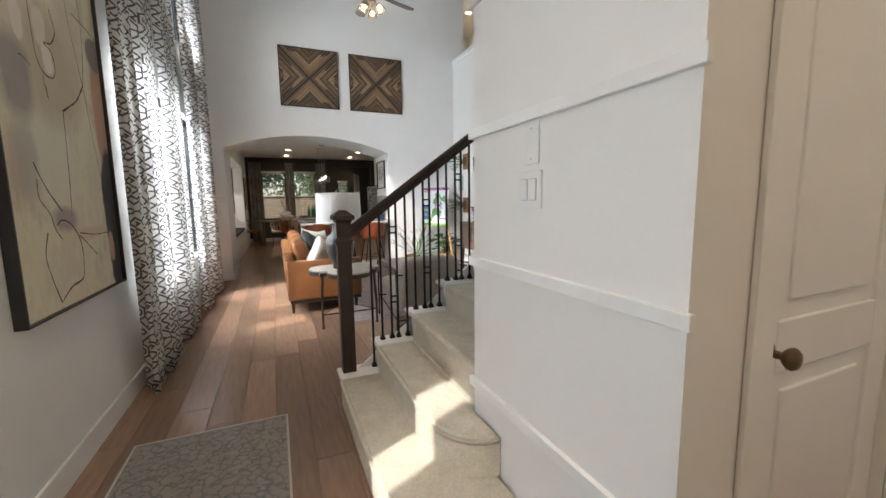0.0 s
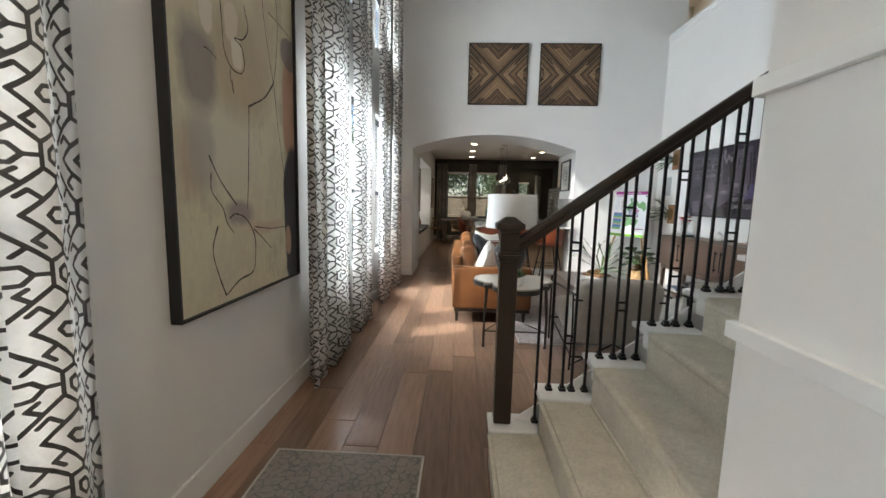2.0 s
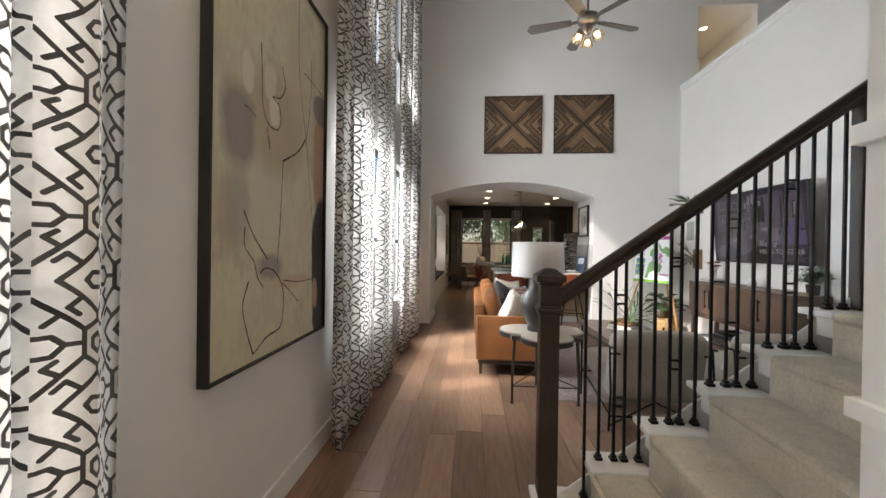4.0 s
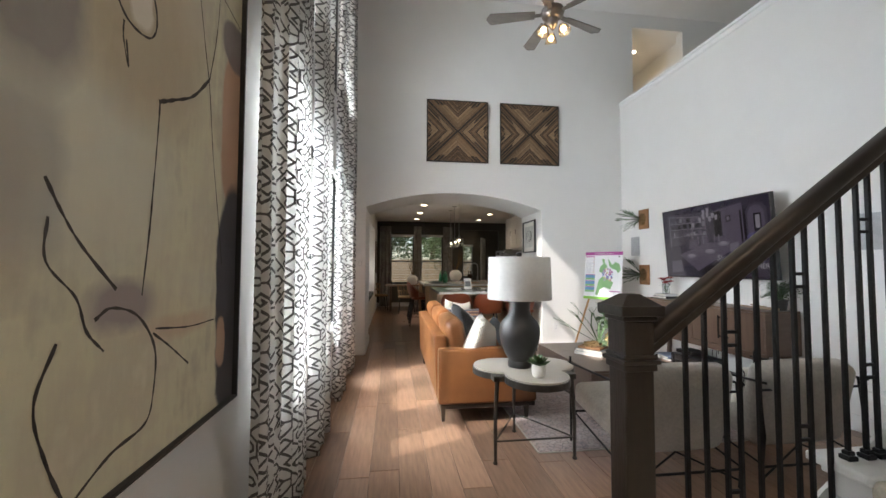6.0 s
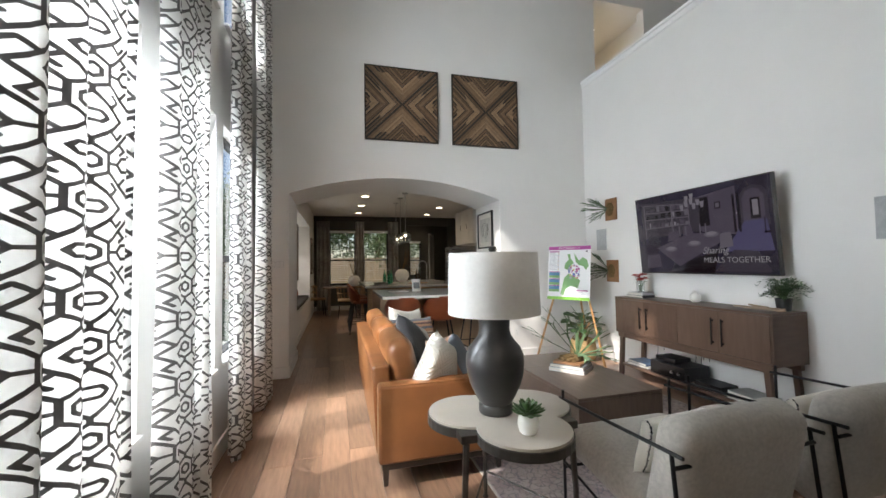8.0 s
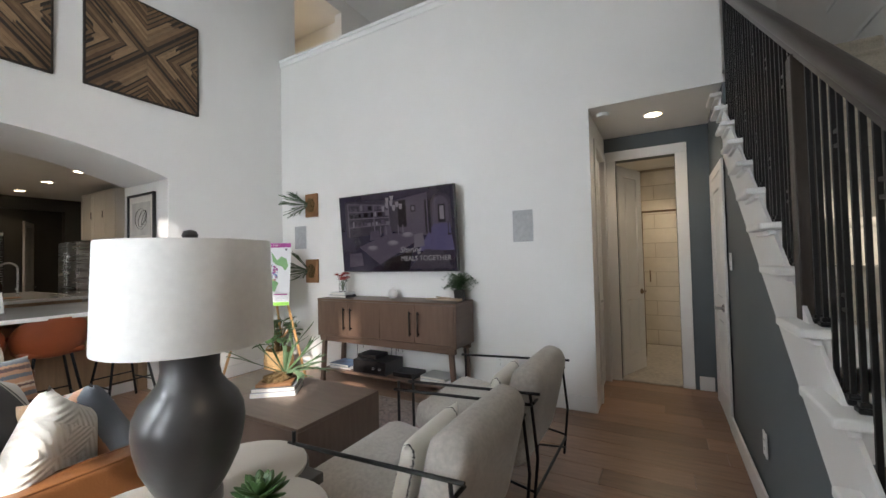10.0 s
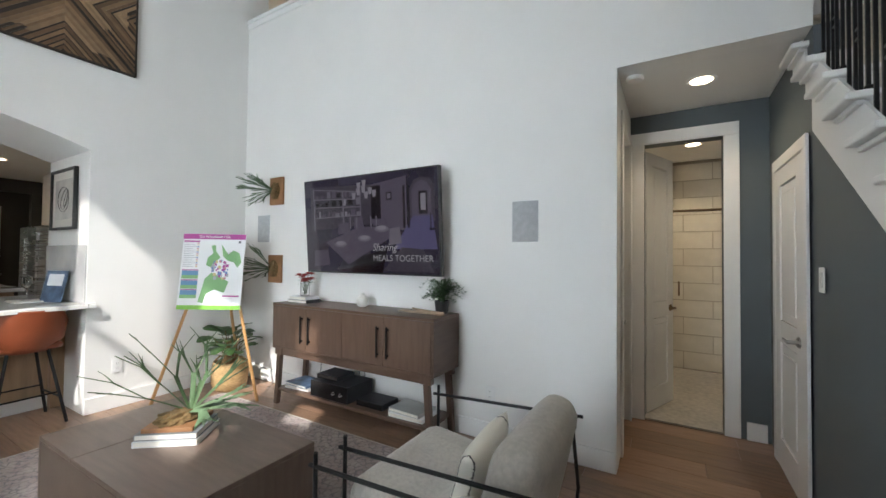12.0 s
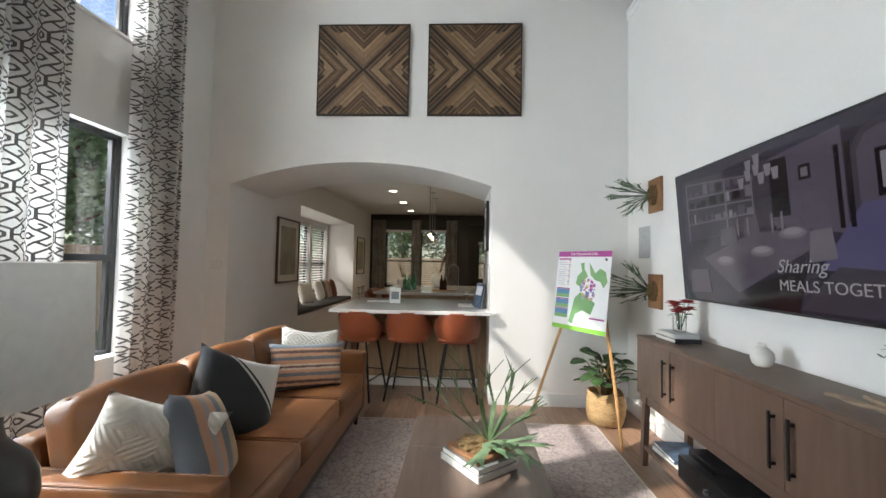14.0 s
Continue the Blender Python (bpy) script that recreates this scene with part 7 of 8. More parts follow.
# ---- arch: picture, bar, stools ----
def framed(name, label, m, w, h, art, frame_m=None, mat_w=0.07):
    f = thing(name, label, "picture", m)
    fm = frame_m or BLACKFRAME
    t = 0.022
    for b in ((-w / 2, -h / 2, w / 2, -h / 2 + t), (-w / 2, h / 2 - t, w / 2, h / 2), (-w / 2, -h / 2 + t, -w / 2 + t, h / 2 - t), (w / 2 - t, -h / 2 + t, w / 2, h / 2 - t)):
        boxed("frame_side", (b[0], -0.032, b[1], b[2], -0.002, b[3]), fm, f, 0.002)
    boxed("mount", (-w / 2 + t, -0.014, -h / 2 + t, w / 2 - t, -0.003, h / 2 - t), PAPER, f, 0)
    boxed("print", (-w / 2 + t + mat_w, -0.0165, -h / 2 + t + mat_w, w / 2 - t - mat_w, -0.0145, h / 2 - t - mat_w), art, f, 0)
    return f


SKETCH = mat("pale_sketch_print", (0.55, 0.53, 0.49), 0.6, scale=5, vary=0.2)
pj = framed("framed_sketch", "black-framed line drawing on the side of the arch", pose(2.281, 8.275, 1.81, 0, 0, -90), 0.58, 0.54, SKETCH)
for k in range(3):
    bm = bmesh.new()
    tube(bm, [(0.13 * math.cos(a) * (1 - 0.3 * k) + 0.03 * k, -0.018, 0.11 * math.sin(a + 0.5 * k) * (1 - 0.2 * k)) for a in [2 * math.pi * i / 24 for i in range(25)]], 0.0022, 5)
    part("drawn_line", bm, BLACK, pj)
GREENISH = mat("figure_print", (0.20, 0.17, 0.12), 0.5, scale=4, vary=0.5, second=(0.42, 0.39, 0.28))
framed("framed_print", "bronze-framed abstract print by the window seat", pose(KX0 + 0.001, 9.37, 1.54, 0, 0, 90), 0.72, 0.92, GREENISH, WALNUTV, 0.09)
framed("framed_print", "bronze-framed abstract print past the window seat", pose(KX0 + 0.001, 13.5, 1.56, 0, 0, 90), 0.72, 0.92, GREENISH, WALNUTV, 0.09)

bar = thing("breakfast_bar", "light oak breakfast bar with a white quartz top", "bar counter", pose(0, 0, 0))
boxed("countertop", (0.653, 7.70, 0.880, 2.281, 9.05, 0.915), QUARTZ, bar, 0.003)
boxed("back_panel", (0.70, 8.27, 0.0, 2.278, 8.30, 0.879), LIGHTOAK, bar, 0.002)
for x in (0.675, 2.195):
    boxed("end_post", (x, 8.185, 0.0, x + 0.085, 8.268, 0.879), LIGHTOAK, bar, 0.003)
boxed("apron", (0.761, 8.19, 0.80, 2.194, 8.215, 0.879), LIGHTOAK, bar, 0.002)
boxed("kick_board", (0.761, 8.250, 0.0, 2.194, 8.268, 0.10), TRIM, bar, 0.002)
boxed("cabinet_side", (0.70, 8.301, 0.0, 0.722, 9.02, 0.879), LIGHTOAK, bar, 0.002)
boxed("cabinet_back", (0.723, 8.99, 0.10, 2.278, 9.02, 0.879), CABWHITE, bar, 0.002)
struct("counter_return", (2.284, 7.70, 0.880, 2.335, FY - 0.002, 0.915), QUARTZ, "end of the quartz counter past the arch", "counter", 0.003)
MARBLE = mat("veined_marble", (0.66, 0.65, 0.63), 0.2, scale=3, vary=0.10, second=(0.36, 0.36, 0.37))
struct("backsplash", (2.268, FY + 0.01, 0.918, 2.282, 8.7, 1.40), MARBLE, "veined marble backsplash on the side of the arch", "backsplash")


def bar_stool(m):
    s = thing("bar_stool", "rust leather bucket bar stool on thin black legs", "bar stool", m, group="bar stools at the counter")
    # bucket seat: swept section, open towards +y
    bm = bmesh.new()
    n, rows = 18, []
    for j, (z, r, back) in enumerate(((0.575, 0.10, 0.0), (0.585, 0.165, 0.0), (0.62, 0.195, 0.15), (0.70, 0.222, 0.7), (0.80, 0.236, 0.92), (0.88, 0.244, 1.0), (0.912, 0.243, 1.0))):
        row = []
        for i in range(n + 1):
            a = math.pi + math.pi * i / n                       # half ring at the back
            ex = 1.0 if z < 0.63 else 1.0
            x, y = r * math.cos(a) * 0.98, r * math.sin(a) * 0.80
            lift = 0.0
            if j >= 2:
                f = abs(math.cos(a))
                lift = -0.17 * f ** 5 * (j - 2) / 4
            row.append(bm.verts.new((x, y, z + lift - (0.02 * (1 - abs(math.cos(a)) ** 2) if j == 6 else 0))))
        rows.append(row)
    for p, q in zip(rows, rows[1:]):
        for i in range(n):
            bm.faces.new((p[i], p[i + 1], q[i + 1], q[i]))
    sh = smooth(part("bucket_back", bm, RUSTLEATHER, s), 70)
    sm = sh.modifiers.new("pad", "SOLIDIFY")
    sm.thickness, sm.offset = 0.028, 0
    bm = cushion(bmesh.new(), -0.20, -0.13, 0.575, 0.20, 0.215, 0.635, 0.03, 0.012, 8)
    smooth(part("seat", bm, RUSTLEATHER, s), 60)
    feet = []
    for sx in (-1, 1):
        for y0, y1 in ((-0.10, -0.19), (0.15, 0.21)):
            f = (sx * 0.205, y1, 0.001)
            feet.append(Vector(f))
            part("leg", tube(bmesh.new(), [(sx * 0.11, y0, 0.58), f], 0.011, 8), BLACK, s)
    for z, pairs in ((0.24, ((0, 2), (1, 3))), (0.20, ((0, 1), (2, 3)))):
        tops = [Vector((0.11 * (-1 if i < 2 else 1), (-0.10, 0.15)[i % 2], 0.58)) for i in range(4)]
        for a, b in pairs:
            t = (0.58 - z) / 0.58
            part("footrest", tube(bmesh.new(), [tops[a].lerp(feet[a], t), tops[b].lerp(feet[b], t)], 0.007, 6), BLACK, s)
    return s


st0 = bar_stool(pose(1.96, 7.90, 0, 0, 0, 3))
copy_thing(st0, pose(1.45, 7.90, 0, 0, 0, -4))
copy_thing(st0, pose(0.95, 7.89, 0, 0, 0, -14))


def sign_stand(m, w=0.13, h=0.19):
    s = thing("counter_sign", "small clear acrylic sign holder with a printed card", "sign", m)
    boxed("card", (-w / 2, -0.002, 0.006, w / 2, 0.002, h), PLATE, s, 0, m=pose(0, 0, 0, -14))
    boxed("printed_block", (-w / 2 + 0.02, -0.0035, 0.05, w / 2 - 0.02, -0.0022, h - 0.05), BK_GREY, s, 0, m=pose(0, 0, 0, -14))
    boxed("foot", (-w / 2, -0.03, 0, w / 2, 0.05, 0.004), CLEARGLASS, s, 0)


BARZ = 0.915
sign_stand(pose(1.22, 8.35, BARZ, 0, 0, 5))
tray = thing("folder", "thin pale folder lying on the counter", "folder", pose(0.98, 8.55, BARZ, 0, 0, 10))
boxed("cover", (-0.13, -0.09, 0.0005, 0.13, 0.09, 0.006), PLATE, tray, 0.001)


def wine_glass(m):
    g = thing("wine_glass", "empty clear wine glass", "glass", m)
    smooth(part("bowl", lathe(bmesh.new(), [(0.034, 0.0), (0.033, 0.003), (0.006, 0.008), (0.004, 0.09), (0.02, 0.105), (0.038, 0.14), (0.036, 0.20), (0.034, 0.20), (0.036, 0.14), (0.018, 0.108), (0.0, 0.10)], 24, cap=False), CLEARGLASS, g))


wine_glass(pose(2.06, 8.30, BARZ + 0.013))
tr = thing("serving_tray", "small white serving tray", "tray", pose(2.06, 8.30, BARZ))
boxed("tray_body", (-0.10, -0.12, 0.0005, 0.10, 0.12, 0.012), CERAMIC, tr, 0.004)
for k, (cx, cy, col) in enumerate(((2.16, 8.12, BK_BLUE), (2.175, 8.18, BK_WHITE), (2.185, 8.24, BK_GREY))):
    b = thing("brochure_holder", "upright brochure leaning in a holder by the wall", "brochure", pose(cx, cy, BARZ, 0, 0, -70))
    boxed("leaflet", (-0.11, -0.004, 0.001, 0.11, 0.004, 0.27), col, b, 0.001, m=pose(0, 0, 0, -12))
    boxed("printed_block", (-0.08, -0.0056, 0.14, 0.08, -0.0042, 0.24), BK_WHITE if col is not BK_WHITE else BK_BLUE, b, 0, m=pose(0, 0, 0, -12))

# ---- kitchen island with its things ----
isl = thing("kitchen_island", "large kitchen island with a pale quartz top and light oak sides", "island")
IZ = 0.93
boxed("countertop", (0.60, 9.95, IZ - 0.04, 2.42, 12.2, IZ), QUARTZ, isl, 0.004)
boxed("base", (0.86, 10.1, 0.0, 2.36, 12.1, IZ - 0.041), LIGHTOAK, isl, 0.003)
boxed("corner_post", (0.64, 9.99, 0.0, 0.72, 10.07, IZ - 0.041), LIGHTOAK, isl, 0.003)
boxed("corner_post", (0.64, 12.08, 0.0, 0.72, 12.16, IZ - 0.041), LIGHTOAK, isl, 0.003)
for k, y in enumerate((10.55, 11.15, 11.75)):
    s = copy_thing(st0, pose(0.52, y, 0, 0, 0, -90))
GREENGLASS = glass("green_bottle_glass", (0.10, 0.42, 0.26), 0.02)
AMBER = mat("brown_bottle", (0.05, 0.022, 0.01), 0.2, scale=5, coat=0.3)


def bottle(m, material, h=0.27):
    b = thing("bottle", "slim glass bottle standing on the island", "bottle", m, group="bottles on the island")
    smooth(part("body", lathe(bmesh.new(), [(0.030, 0.0), (0.033, 0.006), (0.033, h * 0.55), (0.026, h * 0.68), (0.012, h * 0.78), (0.011, h), (0.008, h)], 20), material, b))


for x, y, mm in ((1.02, 10.6, GREENGLASS), (1.10, 10.52, GREENGLASS), (1.17, 10.75, GREENGLASS), (1.66, 10.55, AMBER), (1.72, 10.60, AMBER)):
    bottle(pose(x, y, IZ), mm)
board = thing("cutting_board", "round wooden board under the bottles", "board", pose(1.70, 10.58, IZ))
part("disc", lathe(bmesh.new(), [(0.20, 0.0005), (0.205, 0.004), (0.205, 0.010), (0.20, 0.0125)], 36), PLAQUE, board)
plates = thing("plate_stack", "dark plates stacked on the island", "plates", pose(0.90, 10.45, IZ))
for i in range(3):
    smooth(part("plate", lathe(bmesh.new(), [(0.07, 0.001 + i * 0.014), (0.10, 0.004 + i * 0.014), (0.14, 0.012 + i * 0.014), (0.138, 0.014 + i * 0.014), (0.09, 0.008 + i * 0.014)], 32), CHARCOAL, plates))
fc = thing("kitchen_faucet", "tall arched steel spring faucet", "faucet", pose(1.95, 10.9, IZ))
bm = bmesh.new()
tube(bm, [(0, 0, 0.0), (0, 0, 0.36)] + [(-0.09 + 0.09 * math.cos(a), 0, 0.36 + 0.09 * math.sin(a)) for a in [math.pi * i / 10 for i in range(1, 11)]] + [(-0.18, 0, 0.22)], 0.012, 8)
smooth(part("spout", bm, STEEL, fc))
part("handle", tube(bmesh.new(), [(0.0, 0.01, 0.08), (0.0, 0.09, 0.10)], 0.008, 8), STEEL, fc)


def vase_branches(m, seed):
    v = thing("branch_vase", "round pale vase with bare branches", "vase", m)
    smooth(part("vase", lathe(bmesh.new(), [(0.07, 0.0), (0.12, 0.03), (0.165, 0.12), (0.15, 0.21), (0.08, 0.27), (0.05, 0.275), (0.04, 0.26)], 32), CERAMIC, v, "round pale ceramic vase"))
    rng = random.Random(seed)
    bm = bmesh.new()
    for k in range(9):
        p = Vector((0, 0, 0.24))
        d = Vector((rng.uniform(-0.6, 0.6), rng.uniform(-0.5, 0.5), 1)).normalized()
        pts = [p]
        for i in range(6):
            d = (d + Vector((rng.uniform(-0.25, 0.25), rng.uniform(-0.25, 0.25), 0))).normalized()
            pts.append(pts[-1] + d * 0.10)
        tube(bm, pts, 0.005, 5, 0.0015)
        for i in (2, 3, 4):
            e = (d + Vector((rng.uniform(-1, 1), rng.uniform(-1, 1), 0.3))).normalized() * 0.12
            tube(bm, [pts[i], pts[i] + e], 0.003, 4, 0.001)
    part("branch_bunch", bm, MOSS, v)


vase_branches(pose(1.55, 11.7, IZ), 3)
# dining table and woven chairs past the island
dt = thing("dining_table", "dark wooden dining table by the far windows", "table", pose(0.55, 13.55, 0))
boxed("tabletop", (-0.80, -0.45, 0.72, 0.80, 0.45, 0.755), ASHWOOD, dt, 0.006)
for x in (-0.68, 0.62):
    for y in (-0.36, 0.30):
        boxed("leg", (x, y, 0.0, x + 0.06, y + 0.06, 0.719), ASHWOOD, dt, 0.004)
vase_branches(pose(0.55, 13.55, 0.756), 9)
CANE = mat("woven_cane", (0.30, 0.19, 0.10), 0.7, scale=30, vary=0.25)


def cane_chair(m):
    c = thing("dining_chair", "woven cane dining chair on thin black legs", "chair", m, group="dining chairs")
    smooth(part("seat", cushion(bmesh.new(), -0.23, -0.22, 0.42, 0.23, 0.22, 0.47, 0.02, 0.01, 6), CANE, c), 60)
    for k in range(9):
        a0 = radians(180 + 20 * k + 10)
        part("back_slat", tube(bmesh.new(), [(0.22 * math.cos(a0), 0.20 * math.sin(a0), 0.46), (0.27 * math.cos(a0), 0.25 * math.sin(a0), 0.78)], 0.008, 6), CANE, c)
    for z, r in ((0.62, 0.245), (0.78, 0.27)):
        part("back_hoop", tube(bmesh.new(), [(r * math.cos(radians(180 + 9 * k)), (r - 0.02) * math.sin(radians(180 + 9 * k)), z) for k in range(21)], 0.011, 6), CANE, c)
    for sx in (-1, 1):
        for sy in (-1, 1):
            part("leg", tube(bmesh.new(), [(sx * 0.18, sy * 0.17, 0.43), (sx * 0.22, sy * 0.21, 0.001)], 0.010, 6), BLACK, c)
    return c


cc = cane_chair(pose(0.35, 12.85, 0))
copy_thing(cc, pose(0.90, 12.87, 0, 0, 0, 8))
copy_thing(cc, pose(-0.42, 13.5, 0, 0, 0, -80))

# ---- pendants over the island ----
def pendant(x, y):
    p = thing("pendant_light", "clear glass globe pendant on a thin stem", "pendant light", pose(x, y, KZ), group="pendants over the island")
    smooth(part("canopy", lathe(bmesh.new(), [(0.06, -0.001), (0.06, -0.016), (0.02, -0.022)], 24), STEEL, p))
    part("stem", tube(bmesh.new(), [(0, 0, -0.02), (0, 0, -0.78)], 0.006, 8), STEEL, p)
    bm = lathe(bmesh.new(), [(0.025, -0.78), (0.04, -0.80), (0.10, -0.84), (0.125, -0.90), (0.11, -0.97), (0.075, -1.0), (0.072, -0.997), (0.106, -0.967), (0.121, -0.90), (0.097, -0.843), (0.03, -0.803)], 28, cap=False)
    smooth(part("globe", bm, CLEARGLASS, p, "clear glass globe"))
    bm = bmesh.new()
    bmesh.ops.create_icosphere(bm, subdivisions=2, radius=0.028)
    bmesh.ops.translate(bm, verts=bm.verts, vec=(0, 0, -0.87))
    part("bulb", bm, glow("pendant_bulb_glow", (1.0, 0.82, 0.58), 9.0), p, "lit bulb")


for y in (10.55, 11.17, 11.83):
    pendant(1.44, y)

# ---- kitchen cabinets on the far right ----
def cabinet(x0, y0, z0, x1, y1, z1, doors, name="kitchen_cabinet", face="x"):
    c = thing(name, "white painted kitchen cabinet with flat frame doors", "cabinet", group="kitchen cabinets")
    boxed("body", (x0, y0, z0, x1, y1, z1), CABWHITE, c, 0.002)
    w = (y1 - y0) / doors
    for i in range(doors):
        a, b = y0 + i * w + 0.004, y0 + (i + 1) * w - 0.004
        bm = bmesh.new()
        box(bm, x0 - 0.020, a, z0 + 0.004, x0 - 0.001, b, z1 - 0.004, 0.002, 1)
        for f in bm.faces:
            pass
        d = part("door", bm, CABWHITE, c)
        bm = bmesh.new()
        s = 0.055
        for q in ((a, z0 + 0.004, a + s, z1 - 0.004), (b - s, z0 + 0.004, b, z1 - 0.004), (a + s, z0 + 0.004, b - s, z0 + s), (a + s, z1 - s, b - s, z1 - 0.004)):
            box(bm, x0 - 0.027, q[0], q[1], x0 - 0.0205, q[2], q[3])
        part("frame", bm, CABWHITE, d)
        part("handle", box(bmesh.new(), x0 - 0.05, b - 0.03, (z0 + z1) / 2 - 0.06, x0 - 0.04, b - 0.022, (z0 + z1) / 2 + 0.06), BLACK, d)


cabinet(3.55, 10.6, 1.45, 3.95, 11.5, 2.5, 2)
cabinet(3.30, 11.62, 1.81, 3.95, 13.04, 2.68, 3)
for y in (10.6, 11.5):
    cabinet(3.35, y, 0.10, 3.95, y + 0.9, 0.88, 2)
fr = thing("refrigerator", "tall brushed steel refrigerator", "refrigerator")
boxed("body", (3.25, 13.06, 0.02, 3.95, 13.96, 1.80), STEEL, fr, 0.01)
for a, b in ((13.065, 13.505), (13.515, 13.955)):
    d = boxed("door", (3.215, a, 0.70, 3.249, b, 1.79), STEEL, fr, 0.006)
    part("handle", tube(bmesh.new(), [(3.19, (b - 0.05 if a < 13.4 else a + 0.05), 0.9), (3.19, (b - 0.05 if a < 13.4 else a + 0.05), 1.6)], 0.012, 8), STEEL, d)
boxed("drawer", (3.215, 13.065, 0.05, 3.249, 13.955, 0.69), STEEL, fr, 0.006)
ov = thing("wall_oven", "black built-in wall oven and microwave", "oven")
boxed("body", (3.34, 9.75, 0.10, 3.95, 10.55, 2.5), CABWHITE, ov, 0.003)
boxed("oven_door", (3.315, 9.80, 0.65, 3.339, 10.50, 1.15), mat("black_glass", (0.01, 0.01, 0.011), 0.08), ov, 0.004)
boxed("microwave_door", (3.315, 9.80, 1.22, 3.339, 10.50, 1.60), mat("dark_glass", (0.012, 0.012, 0.013), 0.08), ov, 0.004)
panel_door("pantry_door", "white two-panel pantry door standing ajar", 0.75, 2.30, pose(3.00, 15.02, 0, 0, 0, 66), 1, "lever", metal=STEEL)
wall_x("wall_cabinet_back", 3.95, 4.05, KY0, 14.6, 0, KZ, WHITE)

# ---- window seat ----
seat = thing("window_seat", "built-in window seat with a dark grey cushion", "window seat")
boxed("bench", (KX0 - 0.60, 9.801, 0.0, KX0 - 0.002, 12.899, 0.519), TRIM, seat, 0.003)
smooth(part("cushion", cushion(bmesh.new(), KX0 - 0.59, 9.83, 0.522, KX0 - 0.01, 12.87, 0.61, 0.03, 0.01, 8), mat("dark_grey_cushion", (0.07, 0.068, 0.068), 0.9, scale=50, vary=0.1, bump=0.4, bump_scale=200), seat), 60)
RUSTP = band_material("rust_weave", [(0, (0.18, 0.06, 0.03)), (0.5, (0.15, 0.05, 0.025))])
for y, mm, rz in ((10.0, RUSTP, 80), (10.22, STRIPES, 70), (11.7, IVORYKNIT, 100), (12.1, STRIPES2, 95), (12.55, RUSTP, 110), (11.0, IVORYKNIT, 85)):
    pillow("seat_pillow", "patterned throw pillow on the window seat", 0.46, 0.42, 0.14, pose(KX0 - 0.36, y, 0.80, -16, 0, rz), mm)


def blind_window(name, label, axis, c, a0, a1, z0, z1, sgn, tilt=20):
    """A black window with white slatted blinds; axis is the one the wall runs along."""
    w = thing(name, label, "window", kind="structure")

    def bx(nm, a, b, za, zb, d0, d1, m, par=w):
        lo, hi = sorted((c + sgn * d0, c + sgn * d1))
        return boxed(nm, (lo, a, za, hi, b, zb) if axis == "y" else (a, lo, za, b, hi, zb), m, par, 0.001)

    f = 0.04
    bx("frame_side", a0, a0 + f, z0, z1, 0.0, 0.05, BLACKFRAME)
    bx("frame_side", a1 - f, a1, z0, z1, 0.0, 0.05, BLACKFRAME)
    bx("frame_head", a0 + f, a1 - f, z1 - f, z1, 0.0, 0.05, BLACKFRAME)
    bx("frame_foot", a0 + f, a1 - f, z0, z0 + f, 0.0, 0.05, BLACKFRAME)
    zm = z0 + (z1 - z0) * 0.45
    bx("meeting_rail", a0 + f, a1 - f, zm - 0.02, zm + 0.02, 0.0, 0.05, BLACKFRAME)
    p = bx("pane", a0 + f, a1 - f, z0 + f, z1 - f, 0.022, 0.026, PANE)
    p.visible_shadow = False
    bx("blind_valance", a0 + 0.005, a1 - 0.005, z1 - 0.075, z1 - 0.005, 0.055, 0.10, PLATE)
    n = int((z1 - z0 - 0.12) / 0.055)
    for i in range(n):
        z = z1 - 0.10 - i * 0.055
        bm = bmesh.new()
        box(bm, -(a1 - a0) / 2 + 0.012, -0.022, -0.0015, (a1 - a0) / 2 - 0.012, 0.022, 0.0015)
        mid = (a0 + a1) / 2
        m = (pose(mid, c + sgn * 0.085, z, tilt) if axis == "x" else pose(c + sgn * 0.085, mid, z, 0, 0, 90) @ pose(0, 0, 0, tilt))
        bmesh.ops.transform(bm, matrix=m, verts=bm.verts)
        part("slat", bm, PLATE, w)
    return w


wall_x("wall_seat_back", KX0 - 0.75, KX0 - 0.62, 9.6, 13.1, 0, KZ, WHITE, [(9.92, 10.80, 0.72, 2.2), (10.92, 11.80, 0.72, 2.2), (11.92, 12.80, 0.72, 2.2)])
for i, a in enumerate((9.92, 10.92, 11.92)):
    blind_window("window_%d" % (9 + i), "black window with white slatted blinds over the window seat", "y", KX0 - 0.74, a, a + 0.88, 0.72, 2.2, 1)
blind_window("window_12", "black window with raised blinds in the dark wall", "x", KY1 + 0.13, -0.12, 0.64, 0.74, 2.34, -1, 4)
blind_window("window_13", "black window with raised blinds in the dark wall", "x", KY1 + 0.13, 0.86, 1.60, 0.74, 2.34, -1, 4)
blind_window("window_14", "narrow black window of the back door", "x", 16.31, 2.55, 2.95, 0.9, 2.12, -1, 8)
GREYC = mat("grey_print_curtain", (0.46, 0.44, 0.41), 0.9, scale=26, vary=0.3, second=(0.17, 0.16, 0.15))
let_light_through(GREYC, 0.35)
for a, b, sd in ((-0.46, -0.10, 21), (0.62, 0.88, 22), (1.58, 1.90, 23)):
    curtain(a, b, 0.02, 2.60, KY1 - 0.09, sd, 3, 0.035, "x", GREYC, "grey patterned curtain at the dining window")
rod = thing("curtain_rod", "thin dark rod over the dining windows", "curtain rod")
part("rod", tube(bmesh.new(), [(-0.52, KY1 - 0.09, 2.63), (2.0, KY1 - 0.09, 2.63)], 0.012, 8), ROD, rod)
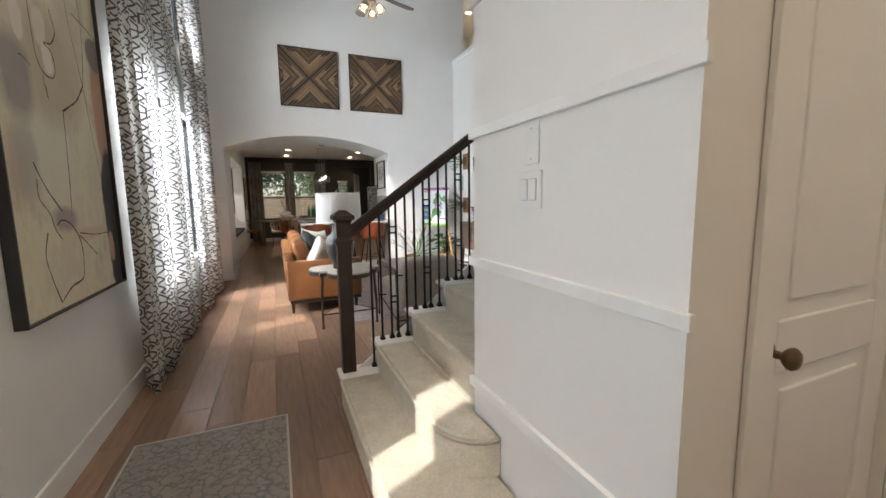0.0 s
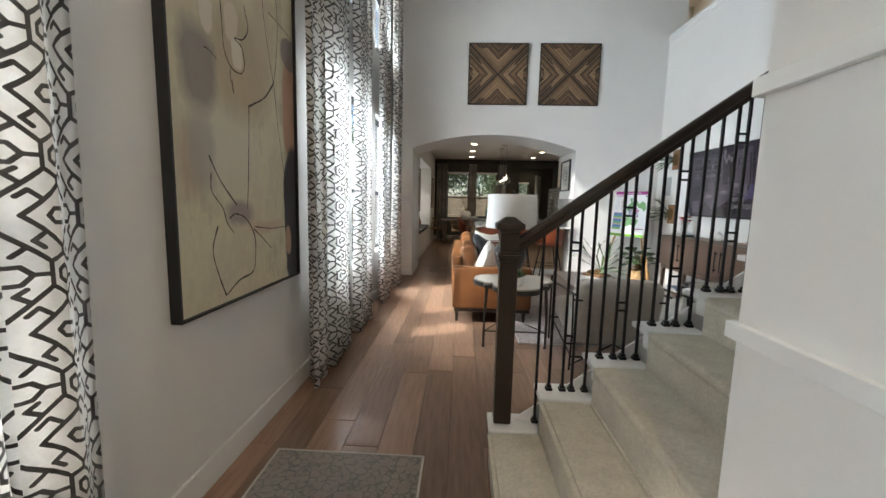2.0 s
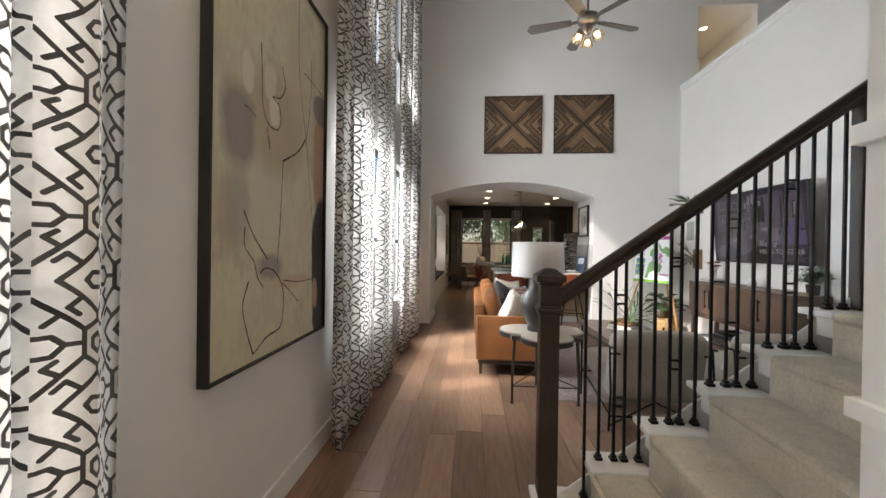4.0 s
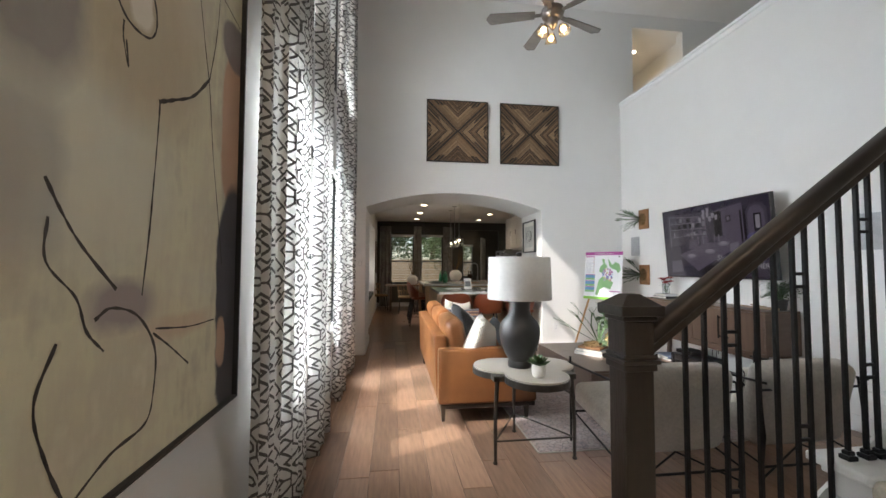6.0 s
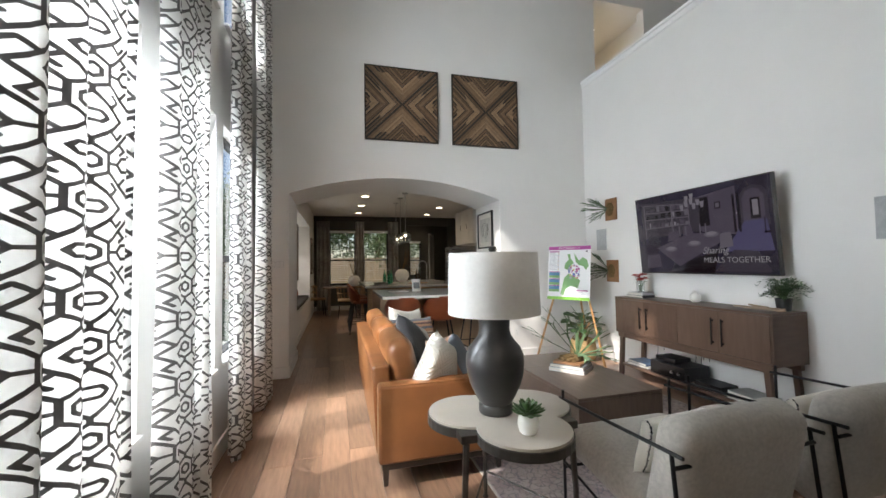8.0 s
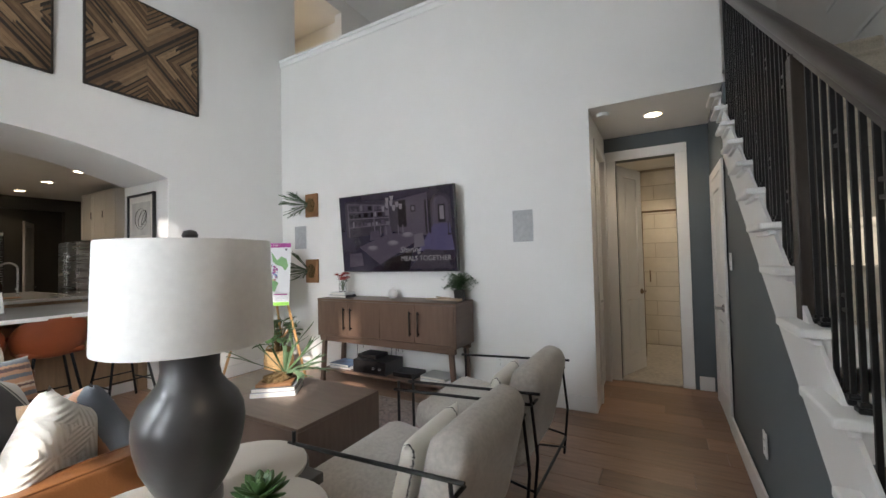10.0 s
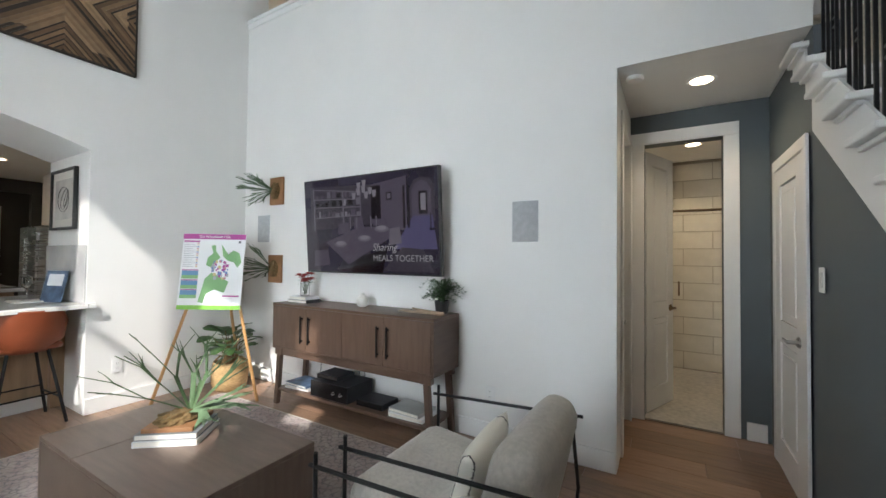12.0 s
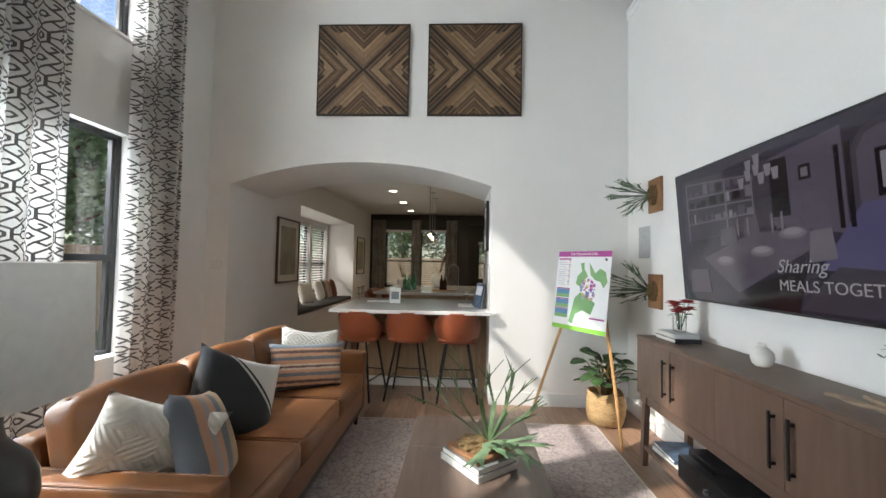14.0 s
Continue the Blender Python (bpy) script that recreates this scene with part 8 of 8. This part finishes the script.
for x in (-0.48, 0.74, 1.95):
    part("bracket", box(bmesh.new(), x - 0.01, KY1 - 0.09, 2.615, x + 0.01, KY1 - 0.001, 2.625), ROD, rod)

# ---- outdoors ----
GRASS = mat("lawn", (0.07, 0.11, 0.03), 0.9, scale=2, vary=0.3, bump=0.5, bump_scale=30)
tagged(part("ground", box(bmesh.new(), -60, -40, -0.25, 60, 80, -0.11), GRASS), "green lawn round the house", "ground", kind="structure")
FENCEM = mat("cedar_fence", (0.40, 0.285, 0.18), 0.8, scale=6, vary=0.2, stretch=(4, 4, 0.6), per_object=0.15)


def fence(name, p, q, n):
    f = thing(name, "weathered cedar board fence", "fence")
    p, q = Vector(p), Vector(q)
    bm = box(bmesh.new(), 0, -0.01, 0, (q - p).length / n - 0.012, 0.01, 1.75)
    bmesh.ops.recalc_face_normals(bm, faces=bm.faces)
    me = bpy.data.meshes.new("board")
    bm.to_mesh(me)
    bm.free()
    me.materials.append(FENCEM)
    ang = math.degrees(math.atan2(q.y - p.y, q.x - p.x))
    for i in range(n):
        o = new("board", me)
        o.matrix_world = pose(*p.lerp(q, i / n), 0, 0, ang)
        o.parent = f
    d = (q - p).normalized()
    bm = bmesh.new()
    for z in (0.3, 1.4):
        beam(bm, p + Vector((-d.y, d.x, 0)) * 0.04 + Vector((0, 0, z)), q + Vector((-d.y, d.x, 0)) * 0.04 + Vector((0, 0, z)), 0.07, 0.04)
    part("rail", bm, FENCEM, f)


fence("fence", (-5.5, -4, -0.11), (-5.5, 22, -0.11), 170)
fence("fence", (-5.5, 22, -0.11), (12, 22, -0.11), 115)


def tree(m, seed, h=7.5):
    t = thing("tree", "leafy garden tree behind the fence", "tree", m, group="garden trees")
    rng = random.Random(seed)
    bm = bmesh.new()
    tips = []
    tube(bm, [(0, 0, -0.05), (0.05, 0.02, h * 0.3), (0.0, 0.1, h * 0.6)], 0.16, 9, 0.07)
    for k in range(20):
        a, z = rng.uniform(0, 6.28), rng.uniform(0.10, 0.6) * h
        r = rng.uniform(1.0, 2.2)
        e = Vector((r * math.cos(a), r * math.sin(a), z + rng.uniform(0.5, 2.0)))
        tube(bm, [(0.02, 0.05, z), e * 0.5 + Vector((0, 0, z * 0.55)), e], 0.05, 6, 0.015)
        tips += [e, e * 0.6 + Vector((0, 0, z * 0.45))]
    part("trunk", bm, MOSS, t)
    verts, faces = [], []
    for e in tips:
        for c in range(230):
            p = e + Vector((rng.gauss(0, 0.55), rng.gauss(0, 0.55), rng.gauss(0, 0.45)))
            d = Vector((rng.uniform(-1, 1), rng.uniform(-1, 1), rng.uniform(-1, 1))).normalized() * rng.uniform(0.09, 0.19)
            s = d.orthogonal().normalized() * 0.06
            i = len(verts)
            verts += [p, p + d * 0.5 + s, p + d, p + d * 0.5 - s]
            faces.append((i, i + 1, i + 2, i + 3))
    me = bpy.data.meshes.new("crown")
    me.from_pydata([tuple(v) for v in verts], [], faces)
    me.materials.append(TREELEAF)
    ob = new("crown", me)
    ob.parent = t
    return t


TREELEAF = mat("tree_foliage", (0.20, 0.27, 0.12), 0.6, scale=3, vary=0.4, second=(0.13, 0.19, 0.08))
let_light_through(TREELEAF, 0.55)
t0 = tree(pose(-7.6, 12.0, -0.11), 1)
for i, (x, y, r) in enumerate(((-8.2, 15.5, 40), (-7.8, 19.5, 90), (-4.5, 24.2, 130), (-1.0, 24.4, 200), (2.2, 24.1, 260), (5.5, 24.4, 310), (-8.0, 8.3, 70), (-8.4, 10.2, 20), (-7.9, 6.2, 150), (-8.3, 4.0, 220), (-8.0, 1.6, 300), (-8.2, 17.6, 10))):
    copy_thing(t0, pose(x, y, -0.11, 0, 0, r))

# ---- floor planks (pieces last) ----
def planks(name, label, x0, x1, y0, y1, joined, parent=None, z=0.0):
    w, g = 0.185, 0.0022
    rng = random.Random(7)
    cache = {}
    bmj = bmesh.new() if joined else None
    x = x0
    while x < x1 - 0.02:
        wd = min(w, x1 - x)
        y = y0 - rng.uniform(0, 1.1)
        while y < y1:
            ln = rng.choice((1.22, 1.52, 1.83))
            a, b = max(y, y0), min(y + ln, y1)
            if b - a > 0.04:
                if joined:
                    box(bmj, x + g / 2, a + g / 2, z - 0.012, x + wd - g / 2, b - g / 2, z)
                else:
                    key = (round(wd, 3), round(b - a, 2))
                    if key not in cache:
                        bm = box(bmesh.new(), g / 2, g / 2, -0.012, key[0] - g / 2, key[1] - g / 2, 0, 0.0012, 1)
                        bmesh.ops.recalc_face_normals(bm, faces=bm.faces)
                        me = bpy.data.meshes.new("plank")
                        bm.to_mesh(me)
                        bm.free()
                        me.materials.append(PLANK)
                        cache[key] = me
                    ob = new("plank", cache[key])
                    ob.location = (x, a, z)
                    ob.parent = parent
            y += ln
        x += w
    if joined:
        ob = part(name, bmj, PLANK)
        return tagged(ob, label, "floor", kind="stuff")


floor = thing("floor", "warm brown oak plank floor with a satin finish", "floor", kind="structure")
planks("floor", "", WX - 0.05, TVX + 1.01, BACK, 8.7, False, floor)
planks("kitchen_planks", "brown oak planks continuing through the kitchen", KX0 - 0.05, KX1, 8.7, 16.2, True)

# ---- shower wall tiles ----
tile_me = {}
for r in range(12):
    z0 = 0.006 + r * 0.2085
    y = 2.86 - (0.30 if r % 2 else 0.0)
    while y < 4.24:
        a, b = max(2.86, y), min(4.24, y + 0.60)
        key = round(b - a, 3)
        if key > 0.02:
            if key not in tile_me:
                bm = box(bmesh.new(), -0.009, 0.003, 0.003, 0.0, key - 0.003, 0.204, 0.002, 1)
                bmesh.ops.recalc_face_normals(bm, faces=bm.faces)
                tile_me[key] = bpy.data.meshes.new("tile")
                bm.to_mesh(tile_me[key])
                bm.free()
                tile_me[key].materials.append(TILE)
            o = new("tile", tile_me[key])
            o.location = (6.619, a, z0)
            o.parent = bathwall
        y += 0.60
